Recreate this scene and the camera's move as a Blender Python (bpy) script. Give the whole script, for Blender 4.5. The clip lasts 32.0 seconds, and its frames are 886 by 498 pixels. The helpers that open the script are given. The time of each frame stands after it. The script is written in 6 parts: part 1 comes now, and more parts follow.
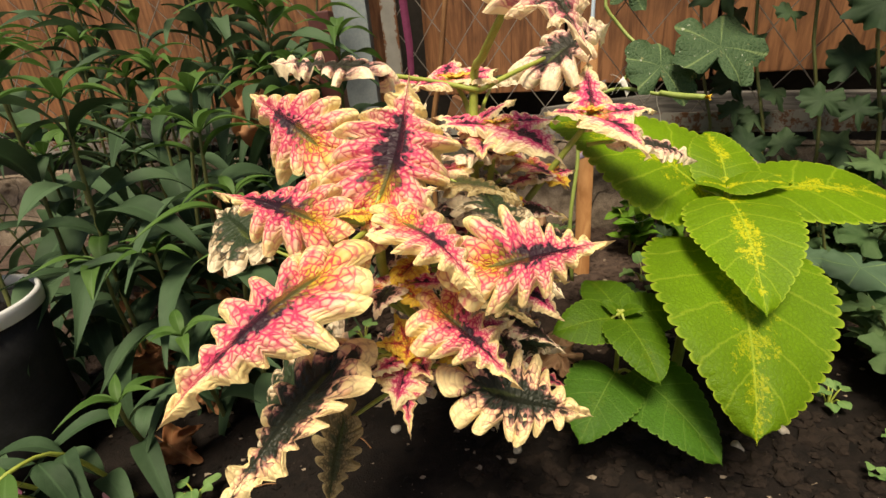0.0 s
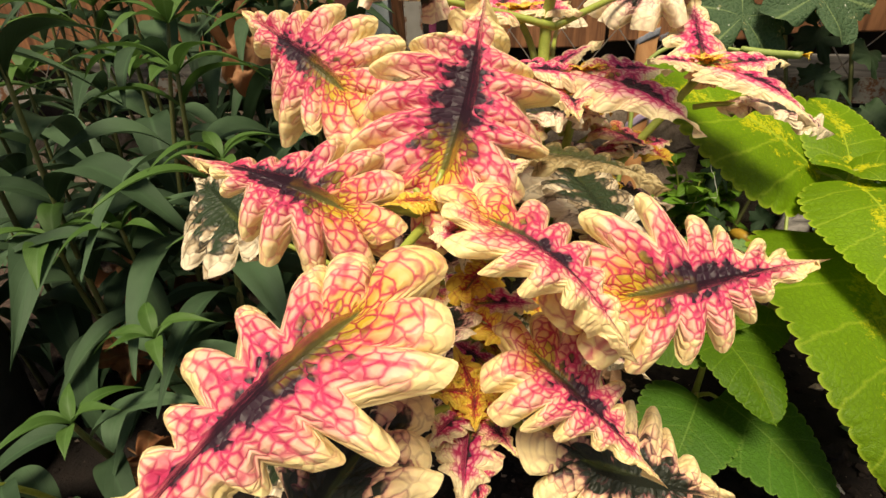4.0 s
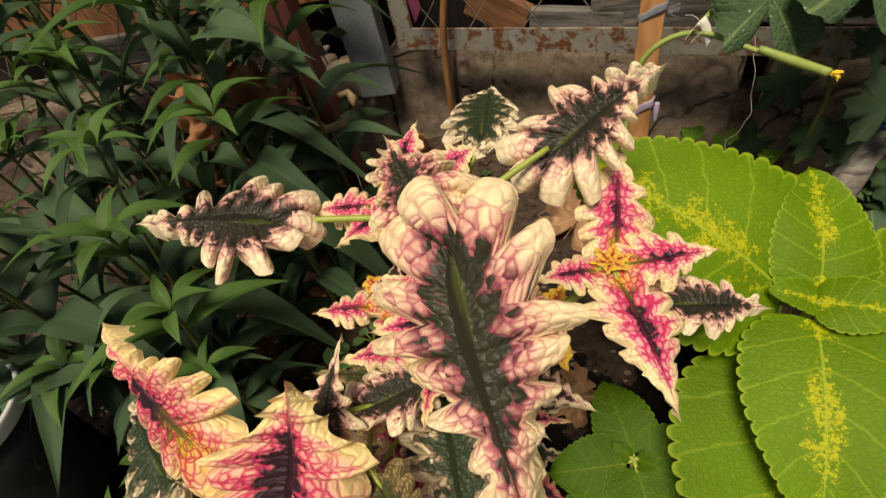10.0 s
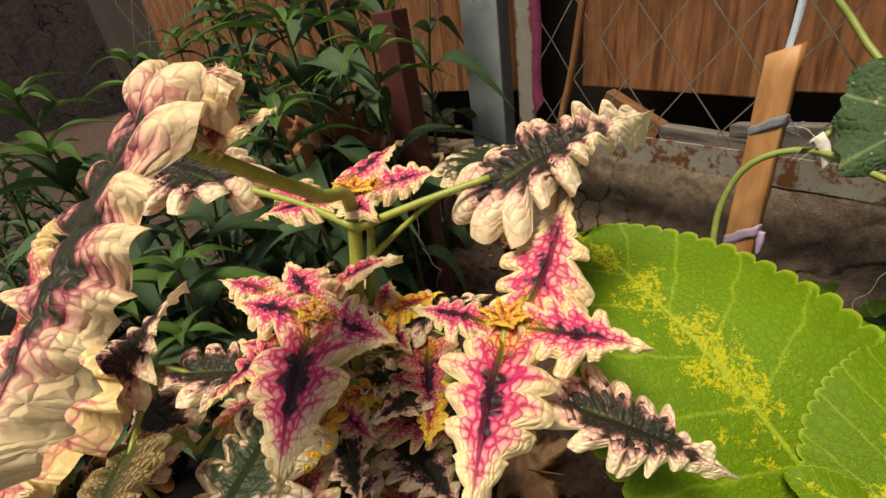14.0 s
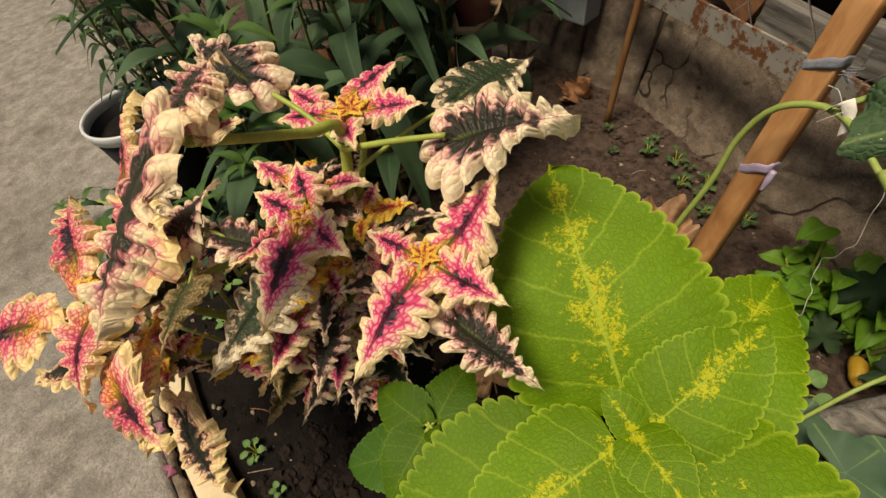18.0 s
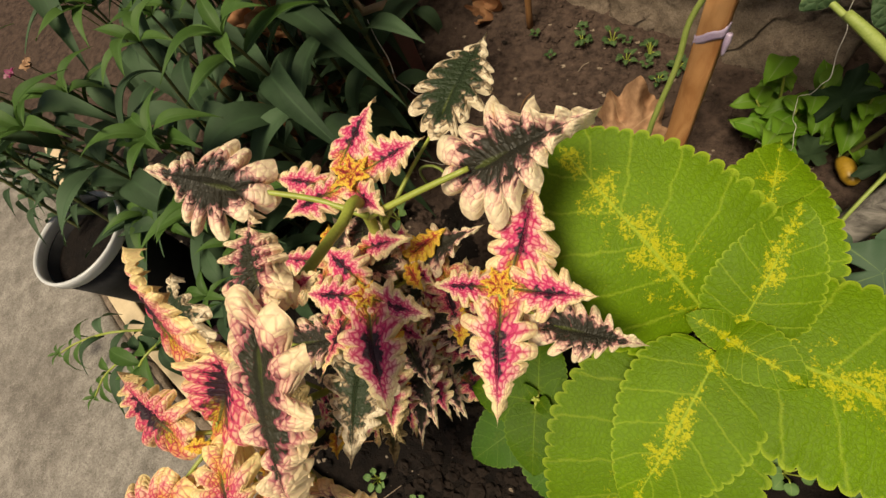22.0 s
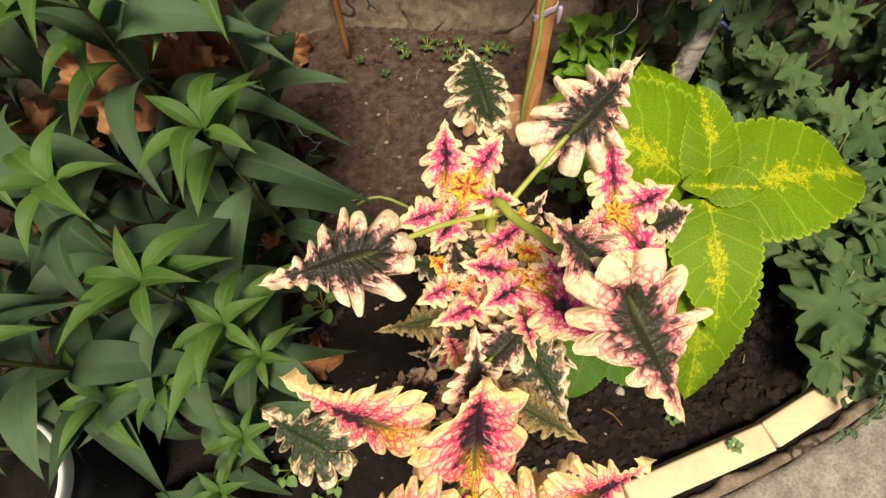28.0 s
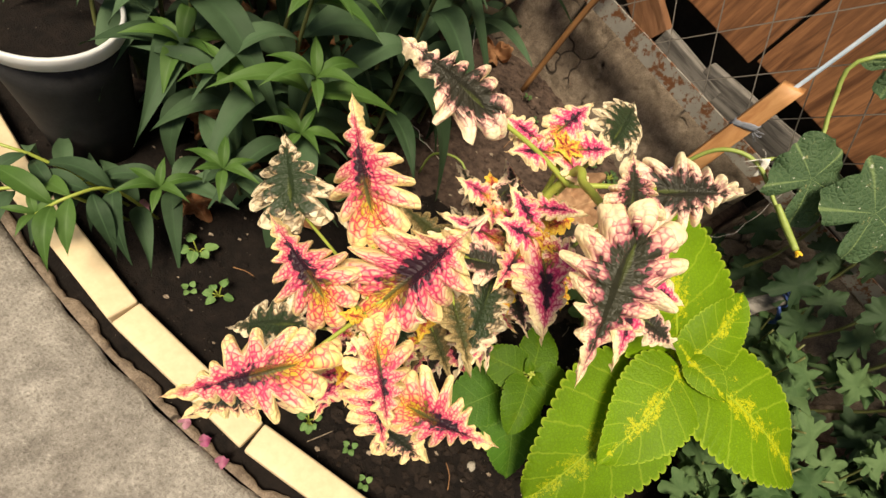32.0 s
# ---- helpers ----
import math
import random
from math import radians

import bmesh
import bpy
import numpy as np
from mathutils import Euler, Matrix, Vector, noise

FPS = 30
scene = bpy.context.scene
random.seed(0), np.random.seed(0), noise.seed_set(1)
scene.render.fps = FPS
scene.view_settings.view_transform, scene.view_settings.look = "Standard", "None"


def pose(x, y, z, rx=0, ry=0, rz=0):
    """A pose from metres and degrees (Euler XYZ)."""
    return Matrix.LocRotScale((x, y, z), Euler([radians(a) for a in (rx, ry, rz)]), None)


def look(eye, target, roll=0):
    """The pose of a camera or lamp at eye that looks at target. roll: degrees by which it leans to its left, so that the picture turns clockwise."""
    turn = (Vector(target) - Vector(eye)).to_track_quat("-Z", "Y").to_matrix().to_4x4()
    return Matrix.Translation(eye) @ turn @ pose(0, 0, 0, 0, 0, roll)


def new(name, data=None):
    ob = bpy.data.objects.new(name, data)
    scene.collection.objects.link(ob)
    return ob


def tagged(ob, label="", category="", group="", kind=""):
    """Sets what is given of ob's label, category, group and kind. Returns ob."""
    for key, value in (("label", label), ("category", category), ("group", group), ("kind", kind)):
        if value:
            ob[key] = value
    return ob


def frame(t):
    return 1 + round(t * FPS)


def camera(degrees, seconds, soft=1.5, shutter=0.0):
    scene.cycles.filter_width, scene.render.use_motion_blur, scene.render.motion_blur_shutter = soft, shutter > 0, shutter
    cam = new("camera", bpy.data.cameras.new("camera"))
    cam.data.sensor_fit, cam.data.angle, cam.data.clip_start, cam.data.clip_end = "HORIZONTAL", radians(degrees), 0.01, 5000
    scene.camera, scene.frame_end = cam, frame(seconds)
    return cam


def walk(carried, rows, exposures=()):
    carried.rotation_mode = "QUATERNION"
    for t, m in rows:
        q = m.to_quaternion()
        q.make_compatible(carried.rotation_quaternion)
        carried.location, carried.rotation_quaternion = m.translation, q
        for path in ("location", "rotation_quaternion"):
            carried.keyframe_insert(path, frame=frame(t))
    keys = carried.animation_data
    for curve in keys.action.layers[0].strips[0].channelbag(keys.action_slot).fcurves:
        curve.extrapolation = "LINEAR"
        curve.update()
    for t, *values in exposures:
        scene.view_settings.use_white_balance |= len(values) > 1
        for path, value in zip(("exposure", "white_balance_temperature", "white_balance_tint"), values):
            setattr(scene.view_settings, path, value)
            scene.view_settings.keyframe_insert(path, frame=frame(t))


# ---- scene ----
cam = camera(88.0, 32.0)
PATH = [
    (0, (0.3211, 0.2907, 0.5292), (0.2644, 1.1991, 0.1151), -5.05),
    (0.5, (0.2788, 0.3210, 0.4771), (0.2404, 1.2313, 0.0648), -5.15),
    (1, (0.2658, 0.3486, 0.4448), (0.2273, 1.2581, 0.0309), -5.59),
    (1.5, (0.2903, 0.3631, 0.4216), (0.2105, 1.2804, 0.0316), -6.32),
    (2, (0.3105, 0.3839, 0.4078), (0.2259, 1.3047, 0.0270), -4.75),
    (2.5, (0.3063, 0.3886, 0.4345), (0.2166, 1.2966, 0.0253), -5.21),
    (3, (0.2851, 0.3945, 0.4592), (0.2124, 1.2941, 0.0287), -4.14),
    (3.5, (0.2648, 0.4056, 0.4794), (0.2118, 1.2932, 0.0219), -3.06),
    (5.5, (0.2613, 0.4472, 0.5324), (0.2089, 1.2940, 0.0031), -2.90),
    (6, (0.2684, 0.4567, 0.5402), (0.2240, 1.2922, -0.0075), -3.20),
    (6.5, (0.2678, 0.4735, 0.5554), (0.2269, 1.2933, -0.0158), -3.40),
    (7, (0.2722, 0.4921, 0.5665), (0.2285, 1.2947, -0.0284), -4.04),
    (7.5, (0.2707, 0.5197, 0.5891), (0.2278, 1.3170, -0.0130), -3.68),
    (8, (0.2811, 0.5483, 0.6261), (0.2187, 1.3194, -0.0076), -4.78),
    (8.5, (0.3226, 0.5681, 0.6370), (0.1838, 1.3362, 0.0118), -10.10),
    (9, (0.3477, 0.6050, 0.7029), (0.1993, 1.2930, -0.0075), -12.12),
    (9.5, (0.3898, 0.6094, 0.7126), (0.1995, 1.2869, 0.0021), -15.23),
    (10, (0.4218, 0.6138, 0.7233), (0.2145, 1.2753, 0.0026), -15.69),
    (10.5, (0.4742, 0.6309, 0.7072), (0.2001, 1.2886, 0.0056), -19.21),
    (11, (0.5005, 0.6401, 0.6684), (0.1823, 1.2876, -0.0241), -17.32),
    (11.5, (0.5384, 0.6492, 0.6257), (0.1742, 1.3087, -0.0319), -14.00),
    (12, (0.5590, 0.6503, 0.5881), (0.1374, 1.3257, -0.0169), -10.56),
    (12.5, (0.5739, 0.6579, 0.5702), (0.1180, 1.3413, 0.0001), -10.49),
    (13, (0.5820, 0.6651, 0.5662), (0.1023, 1.3487, 0.0161), -11.14),
    (13.5, (0.5701, 0.6702, 0.5888), (0.0718, 1.3583, 0.0611), -10.36),
    (14, (0.5789, 0.6573, 0.6138), (0.0610, 1.3623, 0.1294), -8.83),
    (14.5, (0.5661, 0.6732, 0.6529), (0.0799, 1.3025, 0.0466), -7.56),
    (16.5, (0.6018, 0.7164, 0.7756), (0.1901, 1.1451, -0.0286), -10.66),
    (17, (0.6353, 0.7276, 0.7807), (0.1942, 1.1388, -0.0170), -9.37),
    (17.5, (0.6454, 0.7494, 0.7881), (0.2024, 1.1296, -0.0239), -9.75),
    (18, (0.6741, 0.7323, 0.7426), (0.1707, 1.0828, -0.0472), -10.76),
    (18.5, (0.6528, 0.7559, 0.7579), (0.1223, 1.0882, -0.0220), -13.67),
    (19, (0.6284, 0.7298, 0.7425), (0.1318, 1.0735, -0.0545), -13.86),
    (19.5, (0.6142, 0.7320, 0.7550), (0.1374, 1.0766, -0.0537), -16.88),
    (20, (0.5960, 0.7293, 0.7710), (0.1509, 1.0651, -0.0591), -20.42),
    (20.5, (0.5881, 0.7281, 0.7790), (0.1566, 1.0566, -0.0612), -24.01),
    (21, (0.5737, 0.7341, 0.7921), (0.1603, 1.0540, -0.0604), -26.98),
    (21.5, (0.5609, 0.7326, 0.8078), (0.1777, 1.0525, -0.0587), -28.01),
    (22, (0.5737, 0.7514, 0.8133), (0.1944, 1.0305, -0.0689), -35.31),
    (22.5, (0.5867, 0.7825, 0.8389), (0.2143, 1.0146, -0.0597), -44.42),
    (23, (0.5688, 0.8008, 0.8641), (0.2274, 0.9907, -0.0565), -52.32),
    (23.5, (0.5530, 0.8231, 0.8771), (0.2401, 0.9657, -0.0620), -60.86),
    (24, (0.5286, 0.8726, 0.8729), (0.2480, 0.9744, -0.0815), -68.24),
    (24.5, (0.4998, 0.8847, 0.8754), (0.2427, 0.9632, -0.0878), -75.85),
    (25, (0.4649, 0.8810, 0.8821), (0.2439, 0.9659, -0.0895), -75.75),
    (25.5, (0.4025, 0.8444, 0.8929), (0.2342, 0.9659, -0.0853), -62.69),
    (27.5, (0.2561, 0.7124, 0.8888), (0.3083, 1.0402, -0.0545), -5.29),
    (28, (0.2464, 0.6891, 0.8951), (0.3172, 1.0448, -0.0369), -4.63),
    (28.5, (0.2375, 0.6576, 0.8851), (0.3243, 1.0482, -0.0314), -3.52),
    (29, (0.2112, 0.6297, 0.8748), (0.3176, 1.0443, -0.0289), -0.38),
    (29.5, (0.1983, 0.5894, 0.8664), (0.3207, 1.0427, -0.0165), 4.02),
    (30, (0.1940, 0.5478, 0.8475), (0.2934, 1.0353, -0.0199), 8.07),
    (30.5, (0.1956, 0.5235, 0.8448), (0.2876, 1.0363, -0.0087), 15.18),
    (31, (0.2026, 0.5138, 0.8348), (0.2656, 1.0393, -0.0137), 23.48),
    (31.5, (0.2277, 0.4937, 0.8294), (0.2909, 1.0328, -0.0105), 33.03),
    (32, (0.2484, 0.4697, 0.8290), (0.2941, 1.0125, -0.0096), 40.00),
]
LIGHT = [(0, 0.24), (3, 0.24), (6, -0.2), (9, -0.27), (10, -0.3), (11, -0.25), (13, -0.12), (17, -0.30), (19, -0.30), (21, -0.30), (23, -0.27), (24, -0.28), (25.5, -0.25), (27.5, 0.2), (28, 0.24), (30, 0.30), (32, 0.24)]
walk(cam, [(t, look(eye, target, roll)) for t, eye, target, roll in PATH], [(t, 0.3 + stops, 7700 if 22 < t < 26 else 7300, 12) for t, stops in LIGHT])

# ---- light: a bright, hazy sky with a soft high sun ----
world = bpy.data.worlds.new("sky")
scene.world = world
world.use_nodes = True
wn = world.node_tree
sky = wn.nodes.new("ShaderNodeTexSky")
sky.sky_type, sky.sun_disc = "NISHITA", False
sky.sun_elevation, sky.sun_rotation, sky.dust_density = radians(68), radians(200), 3.0
wn.links.new(sky.outputs[0], wn.nodes["Background"].inputs[0])
wn.nodes["Background"].inputs[1].default_value = 0.064
sun = new("sun", bpy.data.lights.new("sun", "SUN"))
sun.data.energy, sun.data.angle, sun.data.color = 4.25, radians(20), (1.0, 0.935, 0.76)
sun.matrix_world = look((0.2, -0.1, 2.5), (0.4, 0.9, 0.0))


# ---- materials ----
def fresh(name, rough=0.6, metal=0.0, spec=0.5):
    m = bpy.data.materials.new(name)
    m.use_nodes = True
    b = m.node_tree.nodes["Principled BSDF"]
    b.inputs["Roughness"].default_value = rough
    b.inputs["Metallic"].default_value = metal
    b.inputs["Specular IOR Level"].default_value = spec
    return m, m.node_tree, b


def plug(nt, socket, value):
    if isinstance(value, bpy.types.NodeSocket):
        nt.links.new(value, socket)
    elif isinstance(value, tuple) and len(value) == 3 and socket.type == "RGBA":
        socket.default_value = (*value, 1.0)
    else:
        socket.default_value = value


def coords(nt, kind="Object"):
    return nt.nodes.new("ShaderNodeTexCoord").outputs[kind]


def noise_tex(nt, vec, scale, detail=4.0, rough=0.55, distortion=0.0):
    n = nt.nodes.new("ShaderNodeTexNoise")
    plug(nt, n.inputs["Vector"], vec)
    n.inputs["Scale"].default_value, n.inputs["Detail"].default_value = scale, detail
    n.inputs["Roughness"].default_value, n.inputs["Distortion"].default_value = rough, distortion
    return n.outputs[0]


def voronoi_tex(nt, vec, scale, feature="DISTANCE_TO_EDGE", out="Distance"):
    n = nt.nodes.new("ShaderNodeTexVoronoi")
    n.feature = feature
    plug(nt, n.inputs["Vector"], vec)
    n.inputs["Scale"].default_value = scale
    return n.outputs[out]


def calc(nt, op, a, b=0.0, c=0.0):
    n = nt.nodes.new("ShaderNodeMath")
    n.operation = op
    plug(nt, n.inputs[0], a), plug(nt, n.inputs[1], b), plug(nt, n.inputs[2], c)
    return n.outputs[0]


def ramp(nt, fac, *stops):
    n = nt.nodes.new("ShaderNodeValToRGB")
    plug(nt, n.inputs[0], fac)
    e = n.color_ramp.elements
    while len(e) < len(stops):
        e.new(0.5)
    for k, (at, col) in enumerate(stops):
        e[k].position = at
        e[k].color = (*col, 1.0) if isinstance(col, tuple) else (col, col, col, 1.0)
    return n.outputs[0]


def blend(nt, fac, a, b, mode="MIX"):
    n = nt.nodes.new("ShaderNodeMix")
    n.data_type, n.blend_type = "RGBA", mode
    plug(nt, n.inputs[0], fac), plug(nt, n.inputs[6], a), plug(nt, n.inputs[7], b)
    return n.outputs[2]


def relief(nt, b, height, strength=0.5, distance=0.002):
    n = nt.nodes.new("ShaderNodeBump")
    n.inputs["Strength"].default_value, n.inputs["Distance"].default_value = strength, distance
    plug(nt, n.inputs["Height"], height)
    nt.links.new(n.outputs[0], b.inputs["Normal"])
    return n.outputs[0]


def chance(nt):
    return nt.nodes.new("ShaderNodeObjectInfo").outputs["Random"]


def see_through(m, nt, b, colour, share=0.3, normal=None):
    """A thin leaf lets part of the light through."""
    t = nt.nodes.new("ShaderNodeBsdfTranslucent")
    plug(nt, t.inputs["Color"], colour)
    if normal is not None:
        nt.links.new(normal, t.inputs["Normal"])
    x = nt.nodes.new("ShaderNodeMixShader")
    x.inputs[0].default_value = share
    nt.links.new(b.outputs[0], x.inputs[1]), nt.links.new(t.outputs[0], x.inputs[2])
    nt.links.new(x.outputs[0], nt.nodes["Material Output"].inputs[0])


def leaf_frame(nt):
    """Along the midrib, and from the midrib to the margin, both 0 to 1."""
    sep = nt.nodes.new("ShaderNodeSeparateXYZ")
    nt.links.new(coords(nt, "UV"), sep.inputs[0])
    u = sep.outputs[0]
    v = calc(nt, "MULTIPLY", calc(nt, "ABSOLUTE", calc(nt, "SUBTRACT", sep.outputs[1], 0.5)), 2.0)
    return u, v


def rib_frame(nt):
    """Lobe by lobe along the leaf, and out along the side vein."""
    n = nt.nodes.new("ShaderNodeUVMap")
    n.uv_map = "Rib"
    sep = nt.nodes.new("ShaderNodeSeparateXYZ")
    nt.links.new(n.outputs[0], sep.inputs[0])
    rib = calc(nt, "ABSOLUTE", calc(nt, "SUBTRACT", calc(nt, "FRACT", sep.outputs[0]), 0.5))  # 0 on a side vein, 0.5 between
    return n.outputs[0], rib


def coleus_mat(name, core, flesh, pale, rim, dark_to, red_to, rim_from, net=(3.4, 7.5), young=0.0, base_col=(0.78, 0.50, 0.04), veil=0.75, rough=0.5, mosaic=0.22, thread=None, feather=0.34):
    """A painted-nettle leaf: dark heart feathering out along the side veins, red flesh under a net of veins, cream lobes."""
    m, nt, b = fresh(name, rough, spec=0.3)
    thread = thread or flesh
    u, v = leaf_frame(nt)
    ribuv, rib = rib_frame(nt)
    obj = coords(nt)
    wob = noise_tex(nt, obj, 70.0, 3.0)
    fine = noise_tex(nt, obj, 330.0, 3.0)
    mp = nt.nodes.new("ShaderNodeMapping")
    mp.inputs["Scale"].default_value = (net[0], net[1], 1.0)
    nt.links.new(ribuv, mp.inputs[0])
    jog = nt.nodes.new("ShaderNodeVectorMath")
    jog.operation = "ADD"
    nt.links.new(mp.outputs[0], jog.inputs[0])
    nn = nt.nodes.new("ShaderNodeTexNoise")
    nn.inputs["Scale"].default_value = 120.0
    nt.links.new(obj, nn.inputs["Vector"])
    sc = nt.nodes.new("ShaderNodeVectorMath")
    sc.operation = "SCALE"
    nt.links.new(nn.outputs["Color"], sc.inputs[0])
    sc.inputs["Scale"].default_value = 0.7
    nt.links.new(sc.outputs[0], jog.inputs[1])
    cell = voronoi_tex(nt, jog.outputs[0], 1.0)
    patch = voronoi_tex(nt, jog.outputs[0], 1.0, "F1", "Color")
    sep = nt.nodes.new("ShaderNodeSeparateColor")
    nt.links.new(patch, sep.inputs[0])
    d = calc(nt, "ADD", v, calc(nt, "MULTIPLY", calc(nt, "SUBTRACT", wob, 0.5), 0.42))
    d = calc(nt, "ADD", d, calc(nt, "MULTIPLY", calc(nt, "SUBTRACT", rib, 0.22), feather))
    d = calc(nt, "ADD", d, calc(nt, "MULTIPLY", calc(nt, "SUBTRACT", sep.outputs[0], 0.5), mosaic))
    d = calc(nt, "ADD", d, calc(nt, "MULTIPLY", calc(nt, "SUBTRACT", fine, 0.5), 0.16))
    d = calc(nt, "ADD", d, ramp(nt, u, (0.0, 0.0), (0.5, 0.04), (0.72, 0.22), (0.9, 0.75)))
    d = calc(nt, "SUBTRACT", d, calc(nt, "MULTIPLY", calc(nt, "SUBTRACT", chance(nt), 0.5), 0.18))
    tint = ramp(nt, d, (0.0, core), (dark_to, core), (dark_to + 0.10, flesh), (red_to, flesh), (rim_from, pale), (min(rim_from + 0.16, 0.99), rim))
    lines = ramp(nt, cell, (0.0, 1.0), (0.04, 0.9), (0.13, 0.0))
    inner = ramp(nt, cell, (0.1, 0.0), (0.26, 1.0))
    window = ramp(nt, d, (0.0, 0.0), (dark_to, 0.0), (dark_to + 0.16, 0.8), (red_to + 0.06, 1.0), (min(rim_from + 0.14, 0.97), 0.55), (1.0, 0.2))
    col = blend(nt, calc(nt, "MULTIPLY", calc(nt, "MULTIPLY", inner, window), veil), tint, blend(nt, 0.4, pale, rim))
    col = blend(nt, calc(nt, "MULTIPLY", calc(nt, "MULTIPLY", lines, window), 0.85), col, thread)
    col = blend(nt, calc(nt, "MULTIPLY", calc(nt, "MULTIPLY", ramp(nt, rib, (0.0, 1.0), (0.03, 0.8), (0.065, 0.0)), window), 0.8), col, thread)
    if young:
        zone = calc(nt, "ADD", calc(nt, "ADD", u, calc(nt, "MULTIPLY", v, 0.25)), calc(nt, "MULTIPLY", calc(nt, "SUBTRACT", wob, 0.5), 0.4))
        col = blend(nt, calc(nt, "MULTIPLY", ramp(nt, zone, (0.0, 1.0), (0.12, 0.9), (0.34, 0.0)), young), col, blend(nt, lines, base_col, (0.45, 0.03, 0.03)))
    wide = calc(nt, "ADD", calc(nt, "MULTIPLY", calc(nt, "POWER", calc(nt, "SUBTRACT", 1.0, u), 4.0), 0.11), 0.015)
    spine = ramp(nt, calc(nt, "DIVIDE", calc(nt, "ADD", v, calc(nt, "MULTIPLY", calc(nt, "SUBTRACT", fine, 0.5), 0.04)), wide), (0.5, 0.85), (1.0, 0.0))
    col = blend(nt, spine, col, blend(nt, ramp(nt, u, (0.04, 0.0), (0.38, 1.0)), (0.10, 0.125, 0.03), core))
    plug(nt, b.inputs["Base Color"], col)
    h = calc(nt, "ADD", ramp(nt, cell, (0.0, 0.0), (0.4, 1.0)), calc(nt, "MULTIPLY", ramp(nt, rib, (0.0, 0.0), (0.22, 1.0)), 1.0))
    n = relief(nt, b, h, 0.6, 0.0013)
    see_through(m, nt, b, col, 0.18, n)
    return m


RED, BLACK, VEIN = (0.60, 0.055, 0.14), (0.030, 0.011, 0.020), (0.50, 0.025, 0.09)
M_YOUNG = coleus_mat("coleus_leaf_young", BLACK, (0.64, 0.035, 0.17), (0.88, 0.42, 0.42), (0.93, 0.78, 0.44), 0.12, 0.38, 0.57, net=(2.6, 5.5), young=0.8, veil=0.5, thread=VEIN)
M_RED = coleus_mat("coleus_leaf_red", BLACK, RED, (0.90, 0.49, 0.38), (0.93, 0.76, 0.36), 0.17, 0.38, 0.69, young=0.75, veil=0.55, thread=VEIN)
M_DARK = coleus_mat("coleus_leaf_dark", (0.030, 0.028, 0.019), (0.075, 0.022, 0.030), (0.86, 0.53, 0.43), (0.94, 0.81, 0.55), 0.42, 0.52, 0.63, veil=0.5, mosaic=0.34, thread=(0.52, 0.22, 0.21), feather=-0.55)
M_OLDER = coleus_mat("coleus_leaf_older", (0.020, 0.024, 0.015), (0.05, 0.025, 0.025), (0.74, 0.42, 0.28), (0.92, 0.74, 0.38), 0.40, 0.49, 0.58, veil=0.5, mosaic=0.42, thread=(0.30, 0.10, 0.10), feather=-0.4)
M_GREEN = coleus_mat("coleus_leaf_old", (0.026, 0.042, 0.018), (0.035, 0.03, 0.025), (0.35, 0.24, 0.13), (0.90, 0.77, 0.55), 0.46, 0.58, 0.68, mosaic=0.45, thread=(0.16, 0.12, 0.07))
M_TINY = coleus_mat("coleus_leaf_bud", (0.25, 0.02, 0.03), (0.5, 0.03, 0.04), (0.82, 0.5, 0.06), (0.88, 0.62, 0.08), 0.05, 0.2, 0.42, (2.0, 3.5), 0.6)
M_TOP = coleus_mat("coleus_leaf_top", (0.034, 0.034, 0.020), (0.24, 0.045, 0.08), (0.82, 0.46, 0.37), (0.90, 0.74, 0.46), 0.36, 0.46, 0.63, veil=0.5, mosaic=0.34, thread=(0.42, 0.10, 0.13), feather=-0.45)
M_BROWN = coleus_mat("coleus_leaf_withered", (0.055, 0.06, 0.02), (0.10, 0.075, 0.028), (0.30, 0.21, 0.09), (0.48, 0.37, 0.18), 0.3, 0.45, 0.7)


